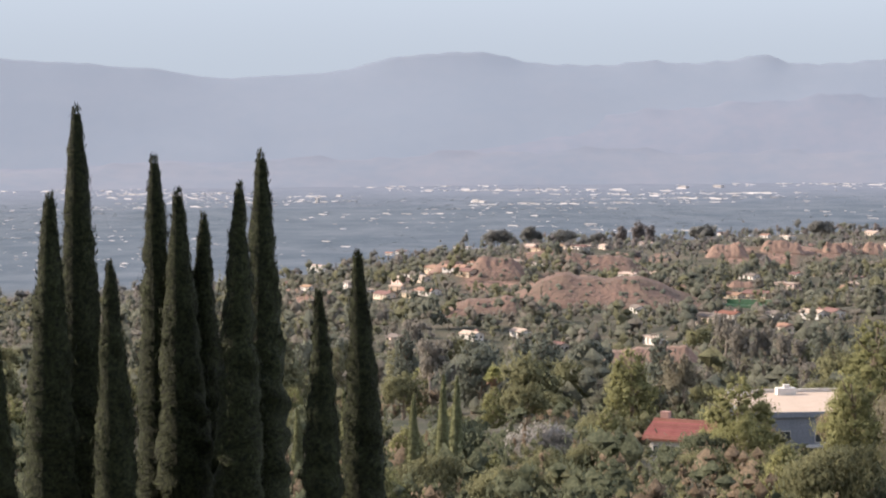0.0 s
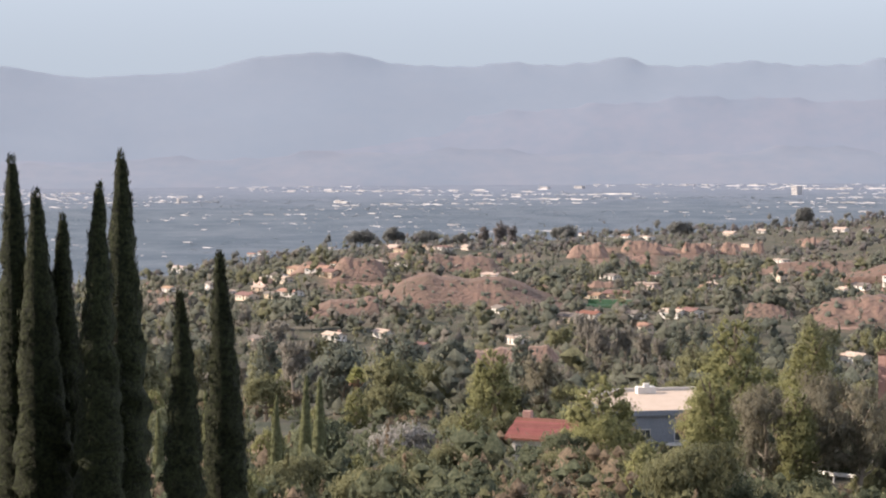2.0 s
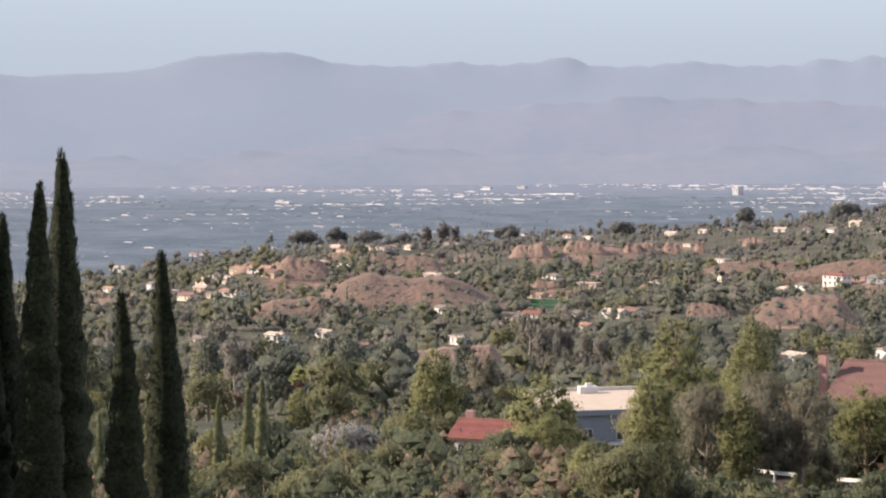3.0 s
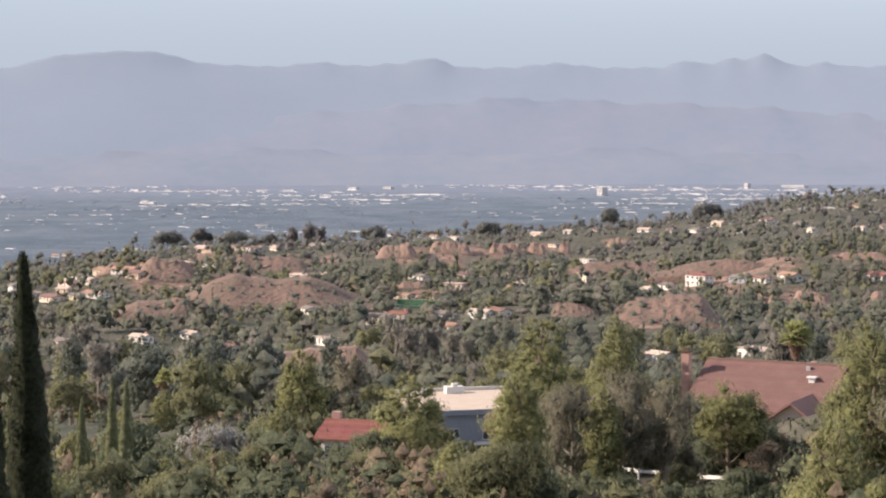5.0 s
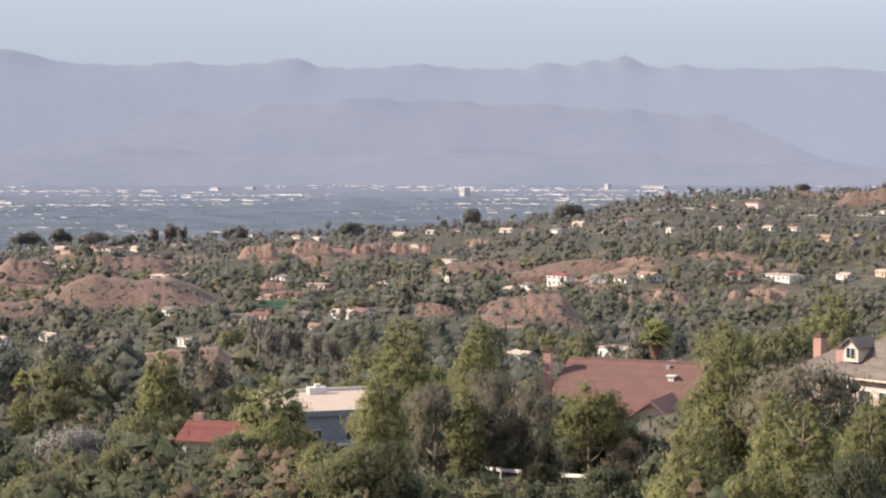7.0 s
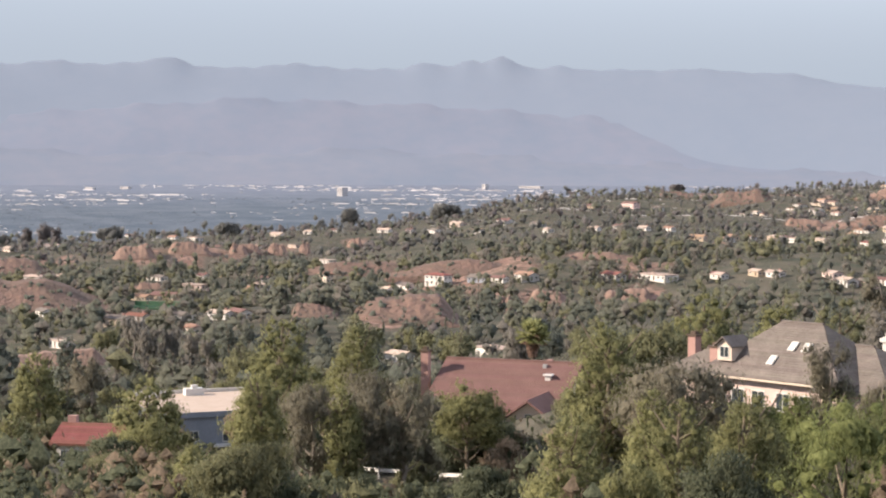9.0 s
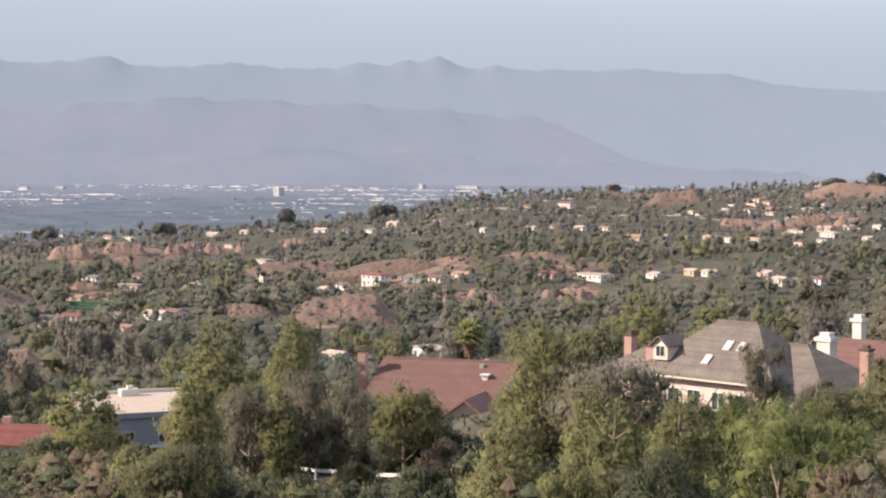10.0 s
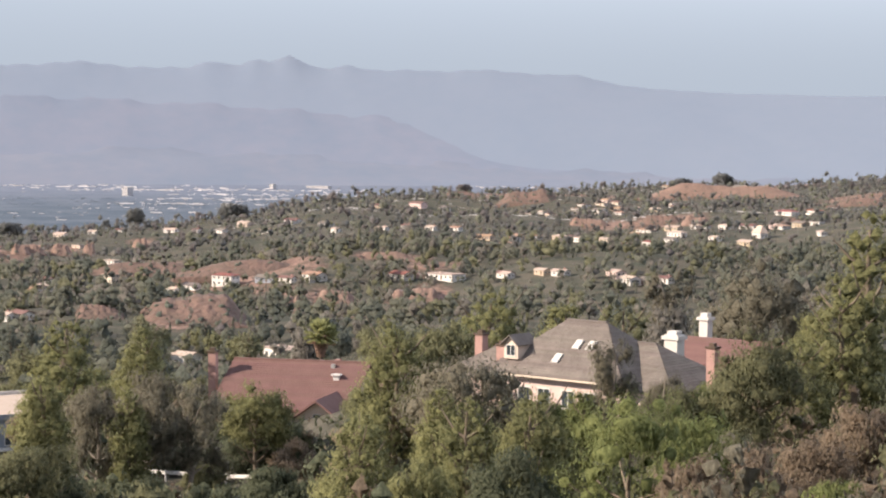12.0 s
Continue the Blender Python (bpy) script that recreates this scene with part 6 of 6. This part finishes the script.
tagged(new("bank_scrub", sheet("bank_scrub", bv, bf, M["wooddark"], False, unit(bn + (-0.2, -0.1, 0.4)))), "low grey-green bushes dotted over dry banks", "bushes", kind="stuff")


def on_bank(a, r):
    out = np.zeros(len(a), bool)
    for ba, br, bw, bh, _ in BANKS:
        out |= (np.abs(a - ba) < np.degrees(0.5 * bw / br)) & (r > br) & (r < br + 2.2 * bh)
    return out


# ---- garden and slope trees ----
def garden_trees(count, seed):
    """Trees of five kinds between the near houses, each one a thing of its own."""
    g = np.random.default_rng(seed)
    kinds = [("broadleaf_tree", "round", "oak", "bark", 6.5, 6.5, "rounded dark green broadleaf tree on the garden slope"),
             ("broadleaf_tree", "round", "dark", "bark", 5.5, 5.0, "dense deep green broadleaf tree on the garden slope"),
             ("pine_tree", "pine", "pine", "bark", 8.0, 5.0, "bushy yellow-green pine on the garden slope"),
             ("eucalyptus_tree", "euc", "euc", "palebark", 8.5, 5.5, "grey-green eucalyptus with an open crown"),
             ("broadleaf_tree", "round", "dry", "bark", 5.0, 5.5, "brownish half-dry broadleaf tree on the slope")]
    base = [tree(nm, f, M[m], M[b], h, w, lab, "tree", 0.4, 0.6, 300 + i, "garden trees", 0, 2300) for i, (nm, f, m, b, h, w, lab) in enumerate(kinds)]
    pads = [(*polar(a, d), w) for a, d, _, w in PADS]
    done, used = 0, set()
    while done < count:
        a, r = g.uniform(-16, 40), math.sqrt(g.uniform(100 ** 2, 330 ** 2))
        x, y = polar(a, r)
        if (a > 11 and r < 165) or (6.3 < a < 8.5 and r < 205) or (1.7 < a < 4.4 and r < 195) or (-2.2 < a < 1.2 and r < 150) or any(math.hypot(x - px, y - py) < w * 0.95 for px, py, w in pads):
            continue
        # keep the line of sight to the houses open
        if any(abs(a - pa) < math.degrees(pw / pd) and r < pd for pa, pd, _, pw in PADS) and g.uniform() < 0.7:
            continue
        i = int(g.choice(5, p=[0.3, 0.25, 0.2, 0.12, 0.13]))
        size = g.uniform(0.7, 1.3)
        if r < 150:
            size *= 0.75
        ob = base[i] if i not in used else copy_thing(base[i], Matrix())
        used.add(i)
        stand(ob, a, r, 0.2, g.uniform(0, 360), size)
        done += 1


garden_trees(120, 21)


# ---- woods over the far slopes ----
def view_lines():
    """Open views that the woods keep: azimuth, half width in degrees, distance and height of what stands open to the viewpoint."""
    out = []
    for ob in HOUSES:
        x, y, z = ob.matrix_basis.translation
        r = math.hypot(x, y)
        out.append((math.degrees(math.atan2(x, y)), math.degrees(0.75 * ob["half"] / r), r - 4, z + 2.3))
    for a, d, w, h, _ in BANKS:
        x, y = polar(a, d)
        out.append((a, math.degrees(0.46 * w / d), d, float(ground_z(x, y)) + 0.2 * h))
    x, y = polar(9.15, 905)
    out += [(9.15, 0.65, 897, float(ground_z(x, y)) + 0.2), (9.15, 0.55, 840, float(ground_z(x, y)) + 1.0)]
    for (a0, r0), (a1, r1) in zip(RAIL, RAIL[1:]):
        x, y = polar(a1, r1)
        out.append(((a0 + a1) / 2, (a1 - a0) / 2, r1, float(ground_z(x, y)) + 0.3))
    return out


def wood(name, label, az0, az1, r0, r1, count, h0, h1, clumps, leaves, leafsize, seed, mats, keep=0.1, core=0.72, level=0):
    """Many trees in one mesh: uneven clumps fringed with leaves, thinner on bare earth."""
    g = np.random.default_rng(seed)
    a = g.uniform(az0, az1, count)
    r = np.sqrt(g.uniform(r0 ** 2, r1 ** 2, count))
    x, y = polar(a, r)
    crest = np.interp(a, [-30, -3, 3, 14, 20, 30, 40, 60], [1500, 1550, 1800, 1900, 2250, 2700, 2850, 2900])
    z = ground_z(x, y)
    h = g.uniform(h0, h1, count) * g.choice([0.5, 0.8, 1.0, 1.3, 1.6], count, p=[0.25, 0.34, 0.28, 0.09, 0.04])
    ok = (r < crest + 120) & (g.uniform(size=count) > bare_amount(x, y) * 0.6 * (1 - keep)) & (g.uniform(size=count) < 0.85 + 0.35 * np.sin(x / 47 + 2 * np.sin(y / 60)))
    shy = (g.uniform(size=count) < 0.8) | (r < 300)
    for va, vw, vr, vz in VIEWS:
        line = EYE + (vz - EYE) * r / vr - z
        inside = (np.abs(a - va) < vw + np.degrees(0.3 * h / r)) & (r < vr + 8) & (r > vr - (75 if vr > 640 else 220))
        h = np.where(inside & shy, np.minimum(h, np.maximum(line, 0)), h)
    ok &= (h > 0.22 * h0) & ~(on_bank(a, r) & (g.uniform(size=count) < 0.93))
    x, y, r, z, h = x[ok], y[ok], r[ok], z[ok], h[ok]
    k = len(x)
    tall = g.uniform(size=k) < 0.36
    w = np.where(tall, h * g.uniform(0.28, 0.45, k), h * g.uniform(0.8, 1.25, k))
    w = np.minimum(w, 11.0)
    d = ball_points(k * clumps, g).reshape(k, clumps, 3)
    zc = np.where(tall[:, None], g.uniform(0.15, 0.95, (k, clumps)), 0.55 + 0.33 * d[..., 2])
    rad = np.where(tall[:, None], 0.30 * (1.15 - zc), 0.24) * g.uniform(0.75, 1.25, (k, clumps)) * (5.0 / clumps) ** 0.28
    q = np.where(tall[:, None], 0.22 * (1.1 - zc), 0.30)
    c = np.stack([x[:, None] + d[..., 0] * q * w[:, None], y[:, None] + d[..., 1] * q * w[:, None], z[:, None] + h[:, None] * zc], -1)
    R = np.stack([rad * w[:, None] * 1.15, rad * w[:, None] * 1.15, np.maximum(rad * w[:, None], rad * h[:, None] * 0.8)], -1)
    V1, F1, d1 = lumps(c.reshape(-1, 3), R.reshape(-1, 3) * (core, core, core + 0.08), g, level, 0.42)
    own = np.repeat(np.stack([x, y, z + 0.35 * h], 1), clumps * len(BALLS[level][0]), 0)
    N1 = unit(d1 * 0.3 + unit(V1 - own) * 0.65 + (-0.25, -0.2, 0.4) + g.normal(size=d1.shape) * 0.08)
    i = (np.arange(k)[:, None] * clumps + g.integers(0, clumps, (k, leaves))).ravel()
    e = ball_points(k * leaves, g)
    p = c.reshape(-1, 3)[i] + e * R.reshape(-1, 3)[i] * g.uniform(0.55, 1.25, (k * leaves, 1))
    V2, F2 = sprigs(p, e, np.repeat(leafsize * (h / h1) ** 0.5, leaves), g, 0.75, np.array([0, 0, -1.0]))
    own = np.repeat(np.stack([x, y, z + 0.35 * h], 1), leaves, 0)
    N2 = np.repeat(unit(e * 0.3 + unit(p - own) * 0.65 + (-0.25, -0.2, 0.4) + g.normal(size=e.shape) * 0.12), 3, 0)
    V, F = join([(V1, F1), (V2, F2)])
    which = g.integers(0, len(mats), k)
    me = sheet(name, V, F, mats, False, np.concatenate([N1, N2]))
    me.polygons.foreach_set("material_index", np.concatenate([np.repeat(which, clumps * len(BALLS[level][1])), np.repeat(which, leaves)]).astype(np.int32))
    return tagged(new(name, me), label, "trees", kind="stuff")


def village(count, seed):
    """More small houses among the trees of the ridge."""
    g = np.random.default_rng(seed)
    names = {"white": "white stucco", "cream": "cream stucco", "tan": "tan stucco", "pink": "pink stucco"}
    roofs = {"brownroof": "brown shingle", "greyroof": "grey shingle", "paleroof": "pale gravel", "orangetile": "orange tile"}
    spots = [o.matrix_basis.translation.xy for o in HOUSES]
    lanes = [(g.uniform(-4, 39), g.uniform(0.5, 0.97)) for _ in range(count // 7)]
    while len(spots) < len(HOUSES) + count:
        a0, k = lanes[len(spots) % len(lanes)]
        a = a0 + g.normal() * 1.1
        top = float(np.interp(a, [-4, 3, 14, 20, 30, 40], [1500, 1750, 1850, 2150, 2600, 2750]))
        r = min(0.99, k + g.normal() * 0.012) * top
        here = Vector((float(polar(a, r)[0]), float(polar(a, r)[1])))
        if any((here - q).length < 19 for q in spots):
            continue
        spots.append(here)
        wall, roof = str(g.choice(list(names), p=[0.6, 0.2, 0.1, 0.1])), str(g.choice(list(roofs)))
        house(a, r, g.uniform(9, 15), g.uniform(2.5, 3.2), wall, roof, str(g.choice(["gable", "flat", "hip"])), g.uniform(-50, -10),
              label=f"small {names[wall]} house with {roofs[roof]} roof among hillside trees")


HOUSES = [o for o in scene.objects if o.parent is None and o.name.startswith("house")]
village(98, 77)
for o in HOUSES:
    xs = [abs(c[0]) for ch in o.children if ch.type == "MESH" and ch.name.startswith("wall") for c in ch.bound_box]
    o["half"] = float(max(xs))
VIEWS = view_lines()
W1 = [M["wood"], M["wooddark"], M["woodgrey"], M["woodolive"], M["wood"]]
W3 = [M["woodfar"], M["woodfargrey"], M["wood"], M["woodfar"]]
BRUSH = [M["dark"], M["dry"], M["oak"], M["dark"], M["dark"]]


def woodland(count, seed):
    """The nearer woods: each tree a thing of its own, kept below the open views."""
    g = np.random.default_rng(seed)
    kinds = [("broadleaf_tree", "round", "oak", "bark", 10.0, 8.5, "large grey-green broadleaf tree in the wooded bowl"),
             ("broadleaf_tree", "round", "wooddark", "bark", 11.0, 8.0, "large dark broadleaf tree in the wooded bowl"),
             ("conifer", "pine", "wooddark", "bark", 13.0, 5.0, "tall dark conifer in the wooded bowl"),
             ("conifer", "pine", "woodolive", "bark", 12.0, 6.0, "tall olive-green conifer in the wooded bowl"),
             ("eucalyptus_tree", "euc", "woodgrey", "palebark", 13.0, 7.0, "tall grey-green eucalyptus in the wooded bowl"),
             ("broadleaf_tree", "shrub", "wood", "bark", 7.0, 8.0, "low spreading tree in the wooded bowl")]
    base = [tree(nm, f, M[m], M[b], h, w, lab, "tree", 0.75, 2.0, 500 + i, "woodland trees", 0, 1050) for i, (nm, f, m, b, h, w, lab) in enumerate(kinds)]
    done, used = 0, set()
    while done < count:
        a, r = g.uniform(-16, 40), math.sqrt(g.uniform(275 ** 2, 650 ** 2))
        x, y = polar(a, r)
        z = float(ground_z(x, y))
        i = int(g.choice(6, p=[0.22, 0.2, 0.18, 0.15, 0.1, 0.15]))
        size = g.uniform(0.65, 1.3)
        for va, vw, vr, vz in VIEWS:
            if abs(a - va) < vw + 0.5 and vr - (110 if vr > 640 else 260) < r < vr + 10:
                size = min(size, (EYE + (vz - EYE) * r / vr - z) / kinds[i][4])
        if size < 0.3 or float(bare_amount(np.array([x]), np.array([y]))[0]) > 0.5:
            continue
        ob = base[i] if i not in used else copy_thing(base[i], Matrix())
        used.add(i)
        stand(ob, a, r, 0.2, g.uniform(0, 360), size)
        done += 1


woodland(290, 31)
wood("wood", "undergrowth and small trees between the tall trees of the bowl", -17, 41, 280, 650, 2700, 3.5, 8, 6, 62, 0.8, 1, W1, core=0.6)
wood("wood", "mixed woodland of dark green and grey-green trees", -17, 41, 650, 1300, 8000, 6, 13, 6, 46, 1.3, 2, W1, core=0.64)
wood("wood", "green woodland along the ridge with pale haze in its leaf colour", -17, 41, 1300, 2950, 16500, 5.5, 10.5, 3, 16, 1.8, 3, W3, core=0.74)
wood("scrub", "low grey-brown scrub dotted over the dry slopes", -17, 41, 500, 2300, 14000, 1.2, 3.4, 1, 4, 0.7, 15, [M["woodgrey"], M["woodolive"], M["woodfargrey"]], 0.9, core=1.0)
wood("hillside_brush", "dense low brush on the steep slope below the viewpoint", -17, 41, 84, 175, 1750, 1.2, 2.9, 5, 92, 0.3, 8, BRUSH, core=0.5)
wood("hillside_brush", "dense brush and small trees on the steep slope", -17, 41, 105, 300, 1000, 2, 4.5, 6, 110, 0.4, 4, BRUSH, core=0.5)
wood("dry_brush", "dry brown chaparral on the slope beside the gardens", 31, 41, 60, 190, 1300, 0.9, 2.4, 4, 84, 0.27, 12, [M["dry"], M["dry"], M["euc"], M["oak"]], core=0.36, level=1)
for o in HOUSES:
    del o["half"]


# ---- the city on the plain ----
def city(count, seed):
    """Low blocks strung along streets that cross the plain, thicker towards the far edge."""
    g = np.random.default_rng(seed)
    a = g.uniform(-22, 46, count)
    dip = np.where(g.uniform(size=count) < 0.42, 1.22 + 0.30 * g.uniform(size=count) ** 1.5, 1.25 + 2.0 * g.uniform(size=count) ** 1.5)
    dip = np.where(g.uniform(size=count) < 0.7, np.round(dip / 0.075) * 0.075 + g.normal(size=count) * 0.008, dip)
    r = np.clip(88.5 / np.tan(np.radians(dip)), 1750, 4255)
    x, y = polar(a, r)
    keep = np.sin(x / 130 + 2 * np.sin(y / 210)) + g.normal(size=count) * 0.5 > 0.2
    x, y = x[keep], y[keep]
    count = len(x)
    big = g.uniform(size=count) < 0.10
    w, d, h = np.where(big, g.uniform(14, 34, count), g.lognormal(1.8, 0.5, count)), g.lognormal(1.5, 0.4, count), np.where(big, g.uniform(1.2, 2.1, count), g.uniform(0.7, 1.4, count))
    k = np.hypot(x, y) / 4200
    w, d, h = w * k, d * k, h * k
    z = ground_z(x, y)
    q = np.array([(-1, -1, 0), (1, -1, 0), (1, 1, 0), (-1, 1, 0), (-1, -1, 1), (1, -1, 1), (1, 1, 1), (-1, 1, 1)], float)
    f = np.array([(4, 5, 6, 7), (0, 1, 5, 4), (1, 2, 6, 5), (2, 3, 7, 6), (3, 0, 4, 7)])
    th = np.radians(-50 + g.normal(size=count) * 5)
    s = q[None] * np.stack([w / 2, d / 2, h], 1)[:, None]
    c, n = np.cos(th)[:, None], np.sin(th)[:, None]
    V = np.stack([s[..., 0] * c - s[..., 1] * n + x[:, None], s[..., 0] * n + s[..., 1] * c + y[:, None], s[..., 2] + z[:, None] - 0.2], -1)
    return V.reshape(-1, 3), (f[None] + 8 * np.arange(count)[:, None, None]).reshape(-1, 4)


tagged(new("city_buildings", sheet("city_buildings", *city(8200, 5), M["city"], False)), "low pale buildings scattered over the hazy plain", "buildings", kind="stuff")


def plain_trees(count, seed):
    """Low tree clumps along the streets of the plain."""
    g = np.random.default_rng(seed)
    a, r = g.uniform(-20, 45, count), 1750 + 1900 * g.uniform(size=count) ** 0.6
    x, y = polar(a, r)
    keep = (np.sin(x / 140 + 2 * np.sin(y / 260) + 1) + g.normal(size=count) * 0.6 > 0) & (r > np.interp(a, [-30, -3, 3, 14, 20, 30, 40, 60], [1500, 1550, 1800, 1900, 2250, 2700, 2850, 2900]) + 260)
    x, y, k = x[keep], y[keep], r[keep] / 4200
    z, n = ground_z(x, y), int(keep.sum())
    w, h = k * g.lognormal(1.5, 0.4, n), k * g.uniform(0.4, 0.9, n)
    V, F, d = lumps(np.stack([x, y, z + h * 0.4], 1), np.stack([w, w * 0.7, h], 1), g, 0, 0.4)
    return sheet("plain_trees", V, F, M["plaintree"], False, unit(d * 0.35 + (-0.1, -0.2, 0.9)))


tagged(new("plain_trees", plain_trees(6000, 6)), "tree clumps between the houses of the plain, blue haze in their leaf colour", "trees", kind="stuff")


def city_block(az, r, w, d, h, turn, label, extra=()):
    """A building that stands out on the plain, with bands of windows."""
    root = tagged(new("office_building"), label, "building")
    part("wall", boxes((-w / 2, w / 2, -d / 2, d / 2, -1, h), *extra), M["city"], root)
    part("roof", boxes((-w / 2 - 0.15, w / 2 + 0.15, -d / 2 - 0.15, d / 2 + 0.15, h, h + 0.25)), M["city"], root)
    n = max(1, int(h / 1.6))
    for i in range(n):
        z = h * (i + 0.5) / n
        part("window_band", boxes((-w * 0.47, w * 0.47, -d / 2 - 0.05, -d / 2 + 0.1, z - 0.25, z + 0.25)), M["glass"], root)
    return stand(root, az, r, 0, turn - az)


city_block(1.05, 3450, 16, 10, 5.5, -50, "wide white building among trees on the plain", ((8, 24, -4, 4, -1, 3.5), (-14, -8, -3, 3, -1, 3)))
city_block(14.85, 3700, 16, 14, 17, -50, "pale office tower standing alone on the plain")
city_block(-3.8, 3500, 6, 6, 9, -50, "slim pale tower on the plain")
city_block(8.35, 4050, 24, 10, 5, -45, "long white warehouse on the plain")
city_block(7.3, 4050, 22, 10, 4, -45, "long white warehouse on the plain")
city_block(20.6, 4100, 60, 14, 5, -40, "long pale commercial building at the far edge of the plain")
city_block(19.2, 4050, 12, 9, 11, -50, "pale office block on the plain")
city_block(17.9, 3300, 34, 10, 4, -45, "long white warehouse on the plain")
